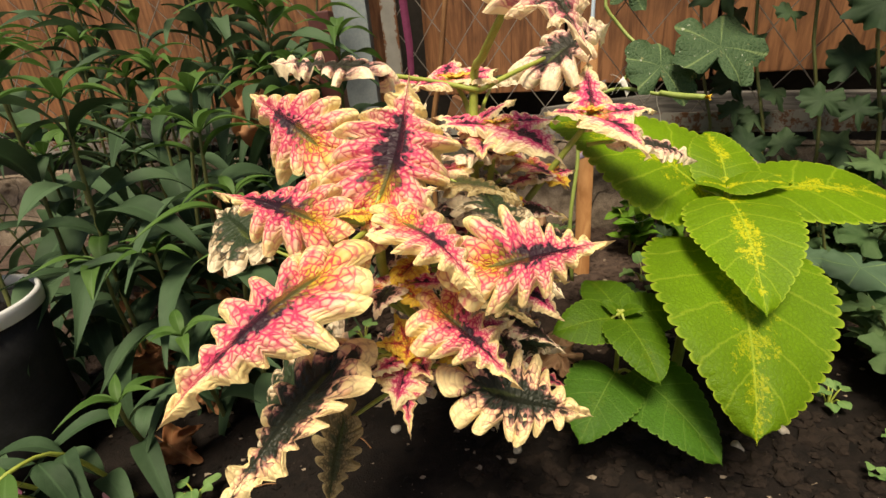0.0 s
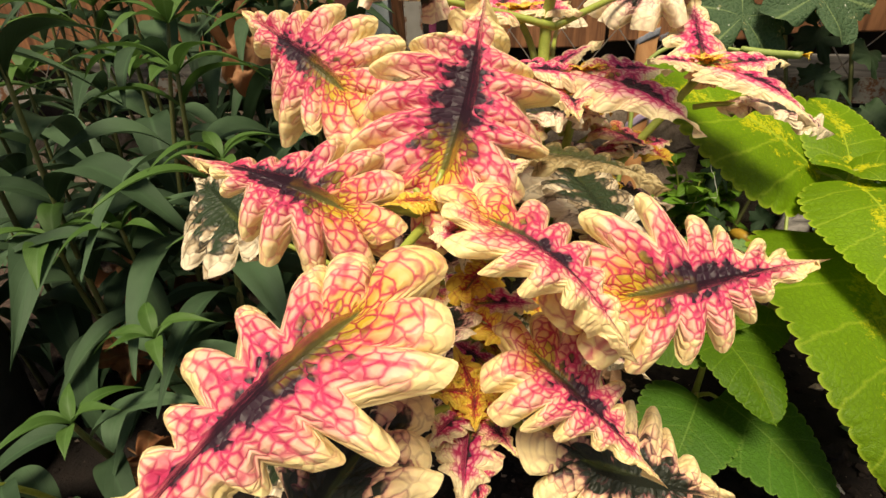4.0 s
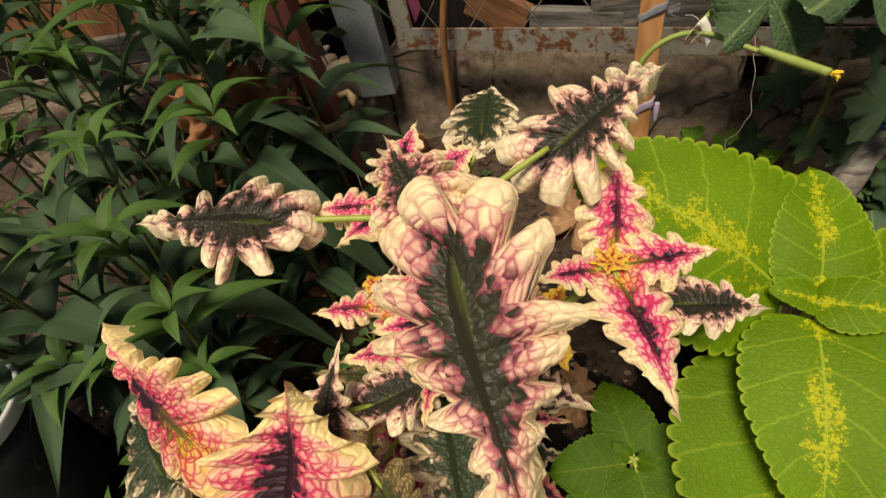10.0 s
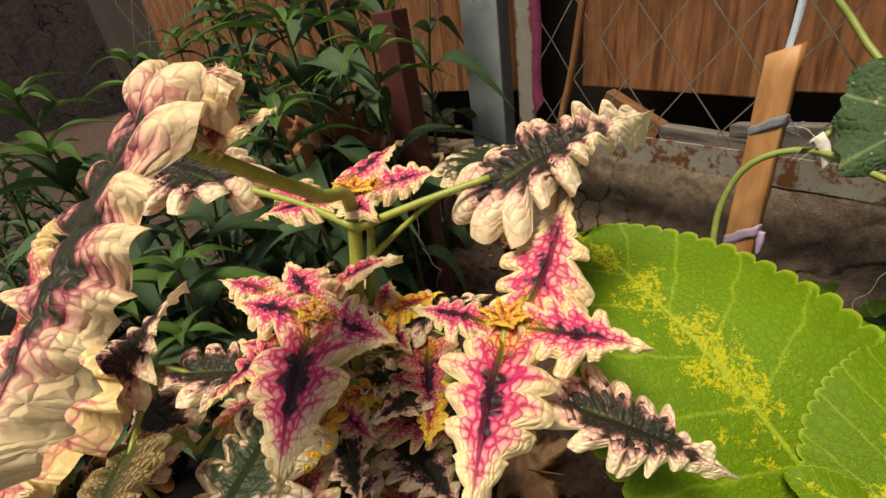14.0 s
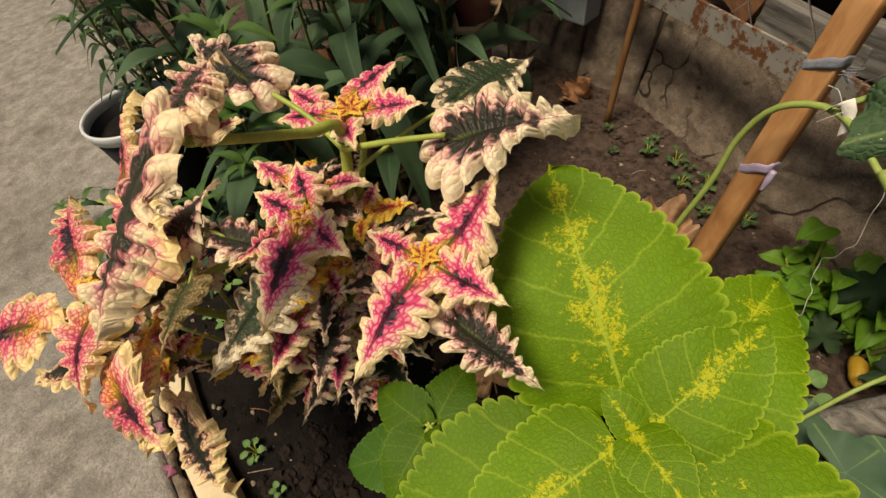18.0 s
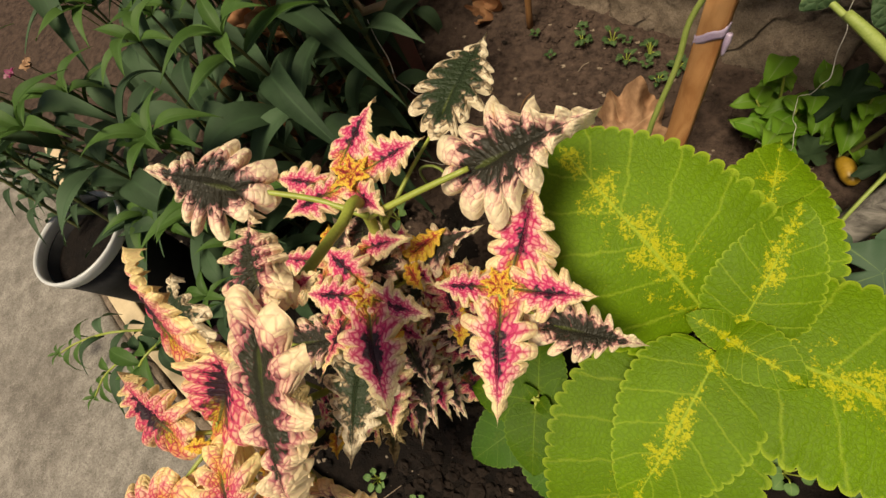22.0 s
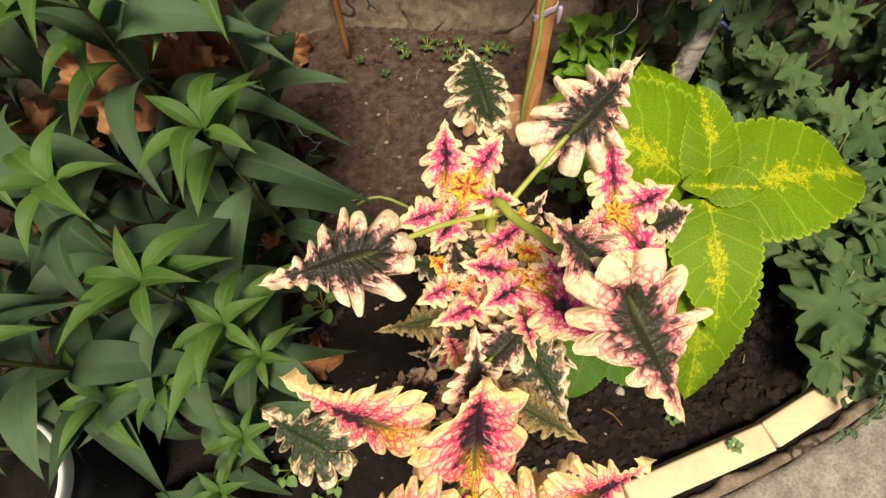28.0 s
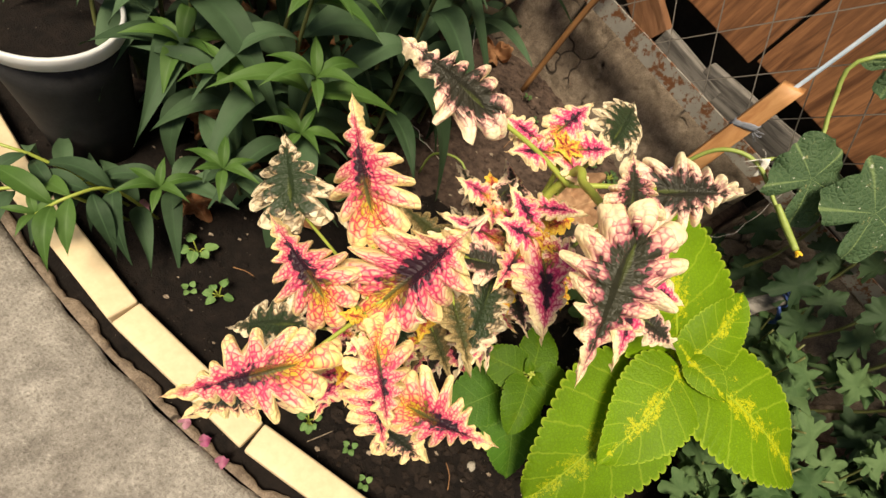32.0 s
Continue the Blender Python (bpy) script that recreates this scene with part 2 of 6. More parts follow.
def lime_mat(name, green, bright, fleck=1.0):
    m, nt, b = fresh(name, 0.55, spec=0.22)
    u, v = leaf_frame(nt)
    obj = coords(nt)
    blot = noise_tex(nt, obj, 34.0, 5.0, 0.65)
    soft = noise_tex(nt, obj, 9.0, 3.0)
    fine = voronoi_tex(nt, obj, 520.0, "F1")
    speck = noise_tex(nt, obj, 700.0, 2.0)
    phase = calc(nt, "SUBTRACT", calc(nt, "MULTIPLY", u, 6.0), calc(nt, "MULTIPLY", v, 0.8))
    phase = calc(nt, "ADD", phase, calc(nt, "MULTIPLY", calc(nt, "SUBTRACT", blot, 0.5), 0.35))
    rib = calc(nt, "ABSOLUTE", calc(nt, "SUBTRACT", calc(nt, "FRACT", phase), 0.5))
    col = blend(nt, ramp(nt, soft, (0.3, 0.0), (0.7, 1.0)), tuple(0.8 * c for c in green), tuple(1.2 * c for c in green))
    net, weave = voronoi_tex(nt, obj, 170.0), voronoi_tex(nt, obj, 420.0)
    quilt = calc(nt, "ADD", calc(nt, "MULTIPLY", ramp(nt, net, (0.0, 0.0), (0.3, 1.0)), 0.6), calc(nt, "MULTIPLY", ramp(nt, weave, (0.0, 0.0), (0.3, 1.0)), 0.4))
    col = blend(nt, ramp(nt, quilt, (0.0, 0.38), (0.7, 0.0)), col, tuple(0.5 * c for c in green))
    col = blend(nt, calc(nt, "MULTIPLY", ramp(nt, rib, (0.0, 1.0), (0.016, 0.7), (0.050, 0.0)), 0.40), col, bright)
    col = blend(nt, ramp(nt, v, (0.94, 0.0), (1.0, 0.7)), col, bright)
    near = ramp(nt, calc(nt, "ADD", v, calc(nt, "MULTIPLY", calc(nt, "SUBTRACT", blot, 0.5), 1.9)), (0.0, 1.0), (0.1, 0.9), (0.3, 0.25), (0.7, 0.03))
    feather = noise_tex(nt, obj, 210.0, 6.0, 0.75, 1.2)
    spots = calc(nt, "MULTIPLY", ramp(nt, calc(nt, "ADD", feather, calc(nt, "MULTIPLY", calc(nt, "SUBTRACT", near, 0.5), 0.20)), (0.55, 0.0), (0.63, 0.9)), ramp(nt, near, (0.01, 0.30), (0.5, 0.9)))
    col = blend(nt, calc(nt, "MULTIPLY", spots, 0.85 * fleck), col, (0.68, 0.62, 0.02))
    col = blend(nt, ramp(nt, v, (0.0, 0.7), (0.010, 0.6), (0.024, 0.0)), col, bright)
    plug(nt, b.inputs["Base Color"], col)
    h = calc(nt, "ADD", quilt, calc(nt, "MULTIPLY", ramp(nt, rib, (0.0, 0.0), (0.08, 1.0)), 0.25))
    n = relief(nt, b, h, 0.45, 0.0012)
    see_through(m, nt, b, col, 0.3, n)
    return m


M_LIME = lime_mat("lime_leaf", (0.140, 0.262, 0.005), (0.40, 0.52, 0.04))
# older lowest leaf: fewer flecks, its green also darkened for weaker light
M_LIME_OLD_SHADED = lime_mat("lime_leaf_old_shaded", (0.118, 0.225, 0.005), (0.33, 0.43, 0.035), 0.5)
M_MINT_OLD = lime_mat("mint_leaf_old", (0.055, 0.145, 0.012), (0.14, 0.25, 0.04), 0.04)
M_MINT = lime_mat("mint_leaf", (0.068, 0.150, 0.005), (0.155, 0.265, 0.02), 0.06)


def green_mat(name, green, other, rough=0.45, share=0.25, grain=35.0, vein=(0.2, 0.3, 0.1)):
    m, nt, b = fresh(name, rough, spec=0.22)
    u, v = leaf_frame(nt)
    obj = coords(nt)
    mixf = calc(nt, "ADD", calc(nt, "MULTIPLY", noise_tex(nt, obj, grain, 4.0), 0.7), calc(nt, "MULTIPLY", chance(nt), 0.5))
    col = blend(nt, ramp(nt, mixf, (0.3, 0.0), (0.85, 1.0)), green, other)
    col = blend(nt, ramp(nt, v, (0.0, 0.7), (0.05, 0.5), (0.12, 0.0)), col, vein)
    plug(nt, b.inputs["Base Color"], col)
    phase = calc(nt, "SUBTRACT", calc(nt, "MULTIPLY", u, 6.0), calc(nt, "MULTIPLY", v, 2.0))
    rib = calc(nt, "ABSOLUTE", calc(nt, "SUBTRACT", calc(nt, "FRACT", phase), 0.5))
    n = relief(nt, b, calc(nt, "ADD", calc(nt, "MULTIPLY", ramp(nt, rib, (0.0, 0.0), (0.12, 1.0)), 0.5), noise_tex(nt, obj, 300.0, 2.0)), 0.22, 0.0008)
    see_through(m, nt, b, col, share, n)
    return m


M_LANCE = green_mat("lance_leaf", (0.019, 0.043, 0.018), (0.068, 0.120, 0.060), 0.68, 0.2, 18.0, (0.05, 0.10, 0.045))
M_LANCE_YOUNG = green_mat("lance_leaf_young", (0.042, 0.096, 0.018), (0.076, 0.150, 0.034), 0.55, 0.25, 35.0, (0.09, 0.17, 0.05))
M_MUM = green_mat("chrysanthemum_leaf", (0.036, 0.080, 0.026), (0.105, 0.17, 0.068), 0.75, 0.25, 35.0, (0.10, 0.16, 0.07))


def cucumber_mat():
    """Rough dull green with pale veins, dry yellow patches and white specks."""
    m, nt, b = fresh("cucumber_leaf", 0.7, spec=0.3)
    u, v = leaf_frame(nt)
    obj = coords(nt)
    cell, fine = voronoi_tex(nt, obj, 120.0), noise_tex(nt, obj, 240.0, 3.0)
    col = blend(nt, noise_tex(nt, obj, 25.0, 4.0), (0.028, 0.066, 0.026), (0.07, 0.125, 0.055))
    col = blend(nt, ramp(nt, cell, (0.0, 0.30), (0.06, 0.15), (0.14, 0.0)), col, (0.12, 0.18, 0.08))
    col = blend(nt, ramp(nt, v, (0.0, 0.8), (0.06, 0.6), (0.14, 0.0)), col, (0.20, 0.28, 0.11))
    col = blend(nt, ramp(nt, noise_tex(nt, obj, 22.0, 5.0, 0.7), (0.62, 0.0), (0.68, 0.8)), col, (0.42, 0.38, 0.17))
    col = blend(nt, ramp(nt, noise_tex(nt, obj, 130.0, 2.0), (0.70, 0.0), (0.74, 0.8)), col, (0.5, 0.52, 0.42))
    plug(nt, b.inputs["Base Color"], col)
    n = relief(nt, b, calc(nt, "ADD", ramp(nt, cell, (0.0, 0.0), (0.3, 1.0)), calc(nt, "MULTIPLY", fine, 0.3)), 0.7, 0.002)
    see_through(m, nt, b, col, 0.25, n)
    return m


M_CUKE = cucumber_mat()
M_CLIMB = green_mat("climber_leaf", (0.016, 0.036, 0.015), (0.045, 0.08, 0.035), 0.7, 0.25, 35.0, (0.05, 0.085, 0.04))
M_BUSH = green_mat("bush_leaf", (0.075, 0.19, 0.012), (0.15, 0.29, 0.03), 0.45)
M_WEED = green_mat("weed_leaf", (0.10, 0.2, 0.06), (0.18, 0.3, 0.1), 0.6)
M_DRY = green_mat("dry_leaf", (0.22, 0.085, 0.035), (0.34, 0.17, 0.085), 0.8, 0.15, 50.0, (0.3, 0.18, 0.08))
M_TAN = green_mat("dry_vine_leaf", (0.17, 0.085, 0.045), (0.50, 0.30, 0.175), 0.85, 0.15, 75.0, (0.56, 0.38, 0.23))
M_PETAL = green_mat("petal", (0.30, 0.015, 0.13), (0.5, 0.26, 0.32), 0.6, 0.3)


def plain(name, a, c, scale, rough=0.6, metal=0.0, bump=0.3, depth=0.001, spec=0.5):
    m, nt, b = fresh(name, rough, metal, spec)
    obj = coords(nt)
    f = calc(nt, "ADD", calc(nt, "MULTIPLY", noise_tex(nt, obj, scale, 6.0), 0.6), calc(nt, "MULTIPLY", noise_tex(nt, obj, scale * 7, 4.0), 0.4))
    plug(nt, b.inputs["Base Color"], blend(nt, ramp(nt, f, (0.35, 0.0), (0.65, 1.0)), a, c))
    relief(nt, b, f, bump, depth)
    return m


M_CHIP = plain("dry_chip", (0.10, 0.065, 0.042), (0.36, 0.29, 0.22), 160.0, 0.9)
M_CLOVER = green_mat("clover_leaf", (0.035, 0.075, 0.025), (0.075, 0.13, 0.045), 0.6)
M_STEM = plain("green_stem", (0.22, 0.27, 0.04), (0.33, 0.38, 0.07), 60.0, 0.45)
M_STEM_DARK = plain("dark_stem", (0.09, 0.10, 0.03), (0.14, 0.15, 0.05), 60.0, 0.5)
M_VINE = plain("vine_stem", (0.2, 0.27, 0.05), (0.3, 0.36, 0.1), 80.0, 0.5)


def soil_mat():
    m, nt, b = fresh("soil", 0.92, spec=0.2)
    obj = coords(nt)
    big, mid, fine = noise_tex(nt, obj, 5.0, 5.0, 0.6), noise_tex(nt, obj, 45.0, 6.0, 0.7), noise_tex(nt, obj, 420.0, 3.0, 0.7)
    col = blend(nt, ramp(nt, mid, (0.32, 0.0), (0.68, 1.0)), (0.026, 0.017, 0.0135), (0.125, 0.083, 0.065))
    col = blend(nt, ramp(nt, big, (0.5, 0.0), (0.68, 0.6)), col, (0.075, 0.050, 0.039))
    # plant shade and moisture are painted in: the soil darkens towards the kerb
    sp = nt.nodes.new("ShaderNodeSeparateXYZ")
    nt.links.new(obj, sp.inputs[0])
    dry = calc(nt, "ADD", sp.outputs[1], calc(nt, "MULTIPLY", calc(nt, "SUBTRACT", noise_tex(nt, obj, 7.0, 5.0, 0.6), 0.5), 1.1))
    damp_shade = blend(nt, ramp(nt, mid, (0.32, 0.0), (0.68, 1.0)), (0.004, 0.0029, 0.0024), (0.015, 0.010, 0.008))
    col = blend(nt, ramp(nt, dry, (0.98, 0.0), (1.45, 1.0)), damp_shade, col)
    grit = voronoi_tex(nt, obj, 130.0, "F1")
    col = blend(nt, calc(nt, "MULTIPLY", ramp(nt, grit, (0.06, 1.0), (0.11, 0.0)), ramp(nt, noise_tex(nt, obj, 60.0, 2.0), (0.52, 0.0), (0.58, 0.7))), col, (0.34, 0.27, 0.21))
    plug(nt, b.inputs["Base Color"], col)
    relief(nt, b, calc(nt, "ADD", mid, calc(nt, "MULTIPLY", fine, 0.5)), 0.95, 0.008)
    return m


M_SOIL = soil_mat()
M_CLOD = plain("soil_clod", (0.007, 0.005, 0.004), (0.022, 0.0145, 0.011), 60.0, 0.95, 0.0, 0.6, 0.002, 0.2)
M_STONE = plain("pebble", (0.2, 0.17, 0.14), (0.4, 0.36, 0.3), 50.0, 0.8)
M_STRING = plain("string", (0.6, 0.56, 0.5), (0.75, 0.72, 0.66), 90.0, 0.8)
M_PURPLE = plain("purple_ribbon", (0.36, 0.27, 0.42), (0.5, 0.42, 0.55), 60.0, 0.5)
M_ROPE = plain("grey_cord", (0.14, 0.15, 0.18), (0.25, 0.26, 0.3), 200.0, 0.9)
M_BLUE = plain("blue_tape", (0.02, 0.05, 0.2), (0.06, 0.12, 0.35), 60.0, 0.5)
M_WIRE = plain("wire", (0.20, 0.18, 0.16), (0.36, 0.32, 0.28), 90.0, 0.5, 0.3)
M_BLUEGREY = plain("blue_grey_paint", (0.20, 0.235, 0.25), (0.31, 0.34, 0.345), 25.0, 0.5)
M_MAROON = plain("maroon_paint", (0.06, 0.018, 0.016), (0.11, 0.035, 0.03), 30.0, 0.45)
M_POT = plain("black_plastic", (0.010, 0.010, 0.011), (0.022, 0.022, 0.024), 40.0, 0.7, 0.0, 0.3, 0.001, 0.25)
# near-black colour for the unlit space behind the fence boards
M_DARKVOID = plain("dark_void", (0.02, 0.016, 0.013), (0.045, 0.035, 0.028), 10.0, 0.9)
M_YELLOW = plain("yellow_bloom", (0.7, 0.4, 0.02), (0.8, 0.55, 0.05), 200.0, 0.6)
M_TERRA = plain("brick_red", (0.28, 0.10, 0.06), (0.4, 0.18, 0.11), 40.0, 0.9)


def rim_mat():
    m, nt, b = fresh("clear_plastic", 0.3)
    b.inputs["Base Color"].default_value = (0.74, 0.75, 0.76, 1)
    b.inputs["Transmission Weight"].default_value = 0.25
    return m


M_CLEAR = rim_mat()


def concrete_mat(name, a, c, stain, scale, cracks=0.0):
    m, nt, b = fresh(name, 0.9, spec=0.25)
    obj = coords(nt)
    big, mid, fine = noise_tex(nt, obj, scale, 5.0, 0.6), noise_tex(nt, obj, scale * 6, 5.0, 0.7), noise_tex(nt, obj, scale * 60, 3.0, 0.7)
    col = blend(nt, ramp(nt, mid, (0.35, 0.0), (0.68, 1.0)), a, c)
    col = blend(nt, ramp(nt, big, (0.48, 0.0), (0.68, 0.45)), col, stain)
    col = blend(nt, ramp(nt, fine, (0.3, 0.7), (0.52, 0.0)), col, stain)
    col = blend(nt, ramp(nt, fine, (0.60, 0.0), (0.74, 0.5)), col, tuple(1.5 * k for k in c))
    blotch = noise_tex(nt, obj, scale * 2.3, 6.0, 0.75, 0.8)
    col = blend(nt, ramp(nt, blotch, (0.52, 0.0), (0.66, 0.4)), col, tuple(0.6 * k for k in a))
    col = blend(nt, ramp(nt, blotch, (0.3, 0.3), (0.42, 0.0)), col, tuple(1.25 * k for k in c))
    plug(nt, b.inputs["Base Color"], col)
    if cracks:
        jog = nt.nodes.new("ShaderNodeVectorMath")
        jog.operation = "ADD"
        nn = nt.nodes.new("ShaderNodeTexNoise")
        nn.inputs["Scale"].default_value = 9.0
        nt.links.new(obj, nn.inputs["Vector"])
        sc = nt.nodes.new("ShaderNodeVectorMath")
        sc.operation = "SCALE"
        nt.links.new(nn.outputs["Color"], sc.inputs[0])
        sc.inputs["Scale"].default_value = 0.16
        nt.links.new(obj, jog.inputs[0])
        nt.links.new(sc.outputs[0], jog.inputs[1])
        line = voronoi_tex(nt, jog.outputs[0], 3.6)
        seam = calc(nt, "MULTIPLY", ramp(nt, line, (0.0, 1.0), (0.007, 0.9), (0.016, 0.0)), ramp(nt, big, (0.42, 0.0), (0.50, 1.0)))
        col = blend(nt, calc(nt, "MULTIPLY", seam, cracks), col, (0.02, 0.015, 0.012))
        nt.links.new(col, b.inputs["Base Color"])
        mid = calc(nt, "SUBTRACT", mid, calc(nt, "MULTIPLY", seam, cracks))
    relief(nt, b, calc(nt, "ADD", mid, calc(nt, "MULTIPLY", fine, 0.9)), 0.75, 0.004)
    return m


M_PAVE = concrete_mat("pavement_concrete", (0.175, 0.158, 0.140), (0.345, 0.318, 0.284), (0.09, 0.075, 0.063), 4.0)
M_WALL = concrete_mat("old_concrete", (0.145, 0.109, 0.081), (0.305, 0.240, 0.184), (0.062, 0.046, 0.035), 6.0, 0.9)
M_KERB = plain("cream_brick", (0.52, 0.40, 0.25), (0.64, 0.51, 0.33), 14.0, 0.75, 0.0, 0.25, 0.001)


def wood_mat(name, a, c, along, rough=0.6, spec=0.4):
    m, nt, b = fresh(name, rough, spec=spec)
    mp = nt.nodes.new("ShaderNodeMapping")
    nt.links.new(coords(nt), mp.inputs[0])
    mp.inputs["Scale"].default_value = along
    g = noise_tex(nt, mp.outputs[0], 9.0, 6.0, 0.6, 0.6)
    stain = noise_tex(nt, coords(nt), 14.0, 3.0)
    col = blend(nt, ramp(nt, g, (0.35, 0.0), (0.62, 1.0)), a, c)
    col = blend(nt, calc(nt, "MULTIPLY", ramp(nt, stain, (0.5, 0.0), (0.75, 1.0)), 0.4), col, tuple(0.45 * k for k in a))
    plug(nt, b.inputs["Base Color"], col)
    relief(nt, b, g, 0.4, 0.0015)
    return m


M_STAKE = wood_mat("orange_varnished_wood", (0.33, 0.14, 0.05), (0.50, 0.26, 0.11), (6, 6, 0.8), 0.5)
M_BOARD = wood_mat("brown_board", (0.15, 0.065, 0.03), (0.25, 0.12, 0.06), (0.8, 6, 6), 0.6)
M_VBOARD = wood_mat("brown_plywood", (0.105, 0.040, 0.016), (0.32, 0.140, 0.060), (7, 7, 0.6), 0.65)
M_GREYWOOD = wood_mat("weathered_wood", (0.055, 0.050, 0.046), (0.22, 0.202, 0.182), (0.7, 9, 9), 0.9, 0.2)
M_STICK = wood_mat("brown_stick", (0.18, 0.08, 0.03), (0.3, 0.15, 0.06), (6, 6, 0.8), 0.6)


def rail_mat():
    m, nt, b = fresh("rusty_white_paint", 0.6)
    obj = coords(nt)
    f = calc(nt, "ADD", calc(nt, "MULTIPLY", noise_tex(nt, obj, 34.0, 6.0, 0.7), 0.75), calc(nt, "MULTIPLY", noise_tex(nt, obj, 120.0, 3.0), 0.25))
    rust = blend(nt, noise_tex(nt, obj, 90.0, 3.0), (0.055, 0.022, 0.010), (0.20, 0.075, 0.025))
    paint = blend(nt, noise_tex(nt, obj, 30.0, 4.0), (0.16, 0.15, 0.132), (0.31, 0.29, 0.26))
    sp = nt.nodes.new("ShaderNodeSeparateXYZ")
    nt.links.new(obj, sp.inputs[0])
    edge = calc(nt, "MINIMUM", calc(nt, "ABSOLUTE", calc(nt, "SUBTRACT", sp.outputs[1], 0.002)), calc(nt, "ABSOLUTE", calc(nt, "SUBTRACT", sp.outputs[1], 0.044)))
    f = calc(nt, "ADD", f, ramp(nt, edge, (0.0, 0.16), (0.010, 0.0)))
    mask = ramp(nt, f, (0.62, 0.0), (0.675, 1.0))
    plug(nt, b.inputs["Base Color"], blend(nt, mask, paint, rust))
    relief(nt, b, f, 0.6, 0.001)
    return m


M_RAIL = rail_mat()


# ---- shape helpers ----
def mesh_of(name, verts, faces, material, uvs=None, smooth=True):
    me = bpy.data.meshes.new(name)
    me.from_pydata(verts, [], faces)
    if uvs is not None:
        lay = me.uv_layers.new(name="UVMap")
        idx = np.empty(len(me.loops), dtype=np.int32)
        me.loops.foreach_get("vertex_index", idx)
        lay.data.foreach_set("uv", np.asarray(uvs, dtype=np.float32)[idx].ravel())
    if smooth:
        me.polygons.foreach_set("use_smooth", np.ones(len(me.polygons), dtype=bool))
    me.materials.append(material)
    me.update()
    return me


def stands(ob):
    """The pose of a thing or part in the world."""
    return stands(ob.parent) @ ob.matrix_parent_inverse @ ob.matrix_basis if ob.parent else ob.matrix_basis


def place(name, me, parent=None, m=None, label=""):
    """Links a mesh as one object, under a thing or part if given; m is its pose in the world."""
    ob = new(name, me)
    if parent is not None:
        ob.parent = parent
        ob.matrix_parent_inverse = stands(parent).inverted()
    ob.matrix_basis = m if m is not None else Matrix.Identity(4)
    if label:
        ob["label"] = label
    return ob


def thing(name, at, label, category, group="", kind=""):
    ob = new(name)
    ob.empty_display_size = 0.05
    ob.matrix_basis = Matrix.Translation(at)
    return tagged(ob, label, category, group, kind)


def bm_mesh(name, bm, material, smooth=False):
    me = bpy.data.meshes.new(name)
    bm.to_mesh(me)
    bm.free()
    if smooth:
        me.polygons.foreach_set("use_smooth", np.ones(len(me.polygons), dtype=bool))
    me.materials.append(material)
    return me


def box_bm(sx, sy, sz, bevel=0.003, rough=0.0, cuts=0, seed=0):
    """A box standing on z = 0, its edges bevelled and its faces made a little uneven."""
    bm = bmesh.new()
    bmesh.ops.create_cube(bm, size=1.0)
    bmesh.ops.transform(bm, matrix=Matrix.Diagonal((sx, sy, sz, 1)) @ Matrix.Translation((0, 0, 0.5)), verts=bm.verts)
    if bevel:
        bmesh.ops.bevel(bm, geom=bm.edges[:], offset=bevel, segments=2, affect="EDGES", profile=0.6)
    if cuts:
        bmesh.ops.subdivide_edges(bm, edges=[e for e in bm.edges if e.calc_length() > 0.03], cuts=cuts, use_grid_fill=True)
    if rough:
        for v in bm.verts:
            v.co += rough * noise.noise_vector(v.co * 30 + Vector((seed * 3.1, seed, 0)))
    return bm


def tube(points, radii, sides=8, smooth_steps=4, bump=0.0, seed=0):
    """Vertices and faces of a round, closed tube through the points (Catmull-Rom)."""
    pts = [Vector(p) for p in points]
    if len(pts) > 2 and smooth_steps > 1:
        out, rr = [], []
        for k in range(len(pts) - 1):
            a, b, c, d = pts[max(k - 1, 0)], pts[k], pts[k + 1], pts[min(k + 2, len(pts) - 1)]
            for j in range(smooth_steps):
                t = j / smooth_steps
                out.append(0.5 * ((2 * b) + (c - a) * t + (2 * a - 5 * b + 4 * c - d) * t * t + (3 * b - a - 3 * c + d) * t**3))
                rr.append(radii[k] + (radii[k + 1] - radii[k]) * t)
        out.append(pts[-1]), rr.append(radii[-1])
        pts, radii = out, rr
    verts, faces = [], []
    side = Vector((1, 0.2, 0))
    for k, p in enumerate(pts):
        ahead = (pts[min(k + 1, len(pts) - 1)] - pts[max(k - 1, 0)]).normalized()
        x = side - ahead * side.dot(ahead)
        x = x.normalized() if x.length > 1e-4 else ahead.orthogonal().normalized()
        side = x
        y = ahead.cross(x)
        for j in range(sides):
            a = 2 * math.pi * j / sides
            r = radii[k] * (1 + bump * noise.noise(p * 60 + Vector((a, seed, 0))))
            verts.append(p + r * (math.cos(a) * x + math.sin(a) * y))
    for k in range(len(pts) - 1):
        for j in range(sides):
            a, b = k * sides + j, k * sides + (j + 1) % sides
            faces.append((a, b, b + sides, a + sides))
    faces.append(tuple(range(sides))[::-1])
    faces.append(tuple(range(len(verts) - sides, len(verts))))
    return verts, faces


def tube_part(name, points, radii, material, parent=None, sides=8, label="", bump=0.0):
    v, f = tube(points, radii, sides, bump=bump)
    uv = [(0.5, 0.5)] * len(v)
    return place(name, mesh_of(name, v, f, material, uv), parent, None, label)


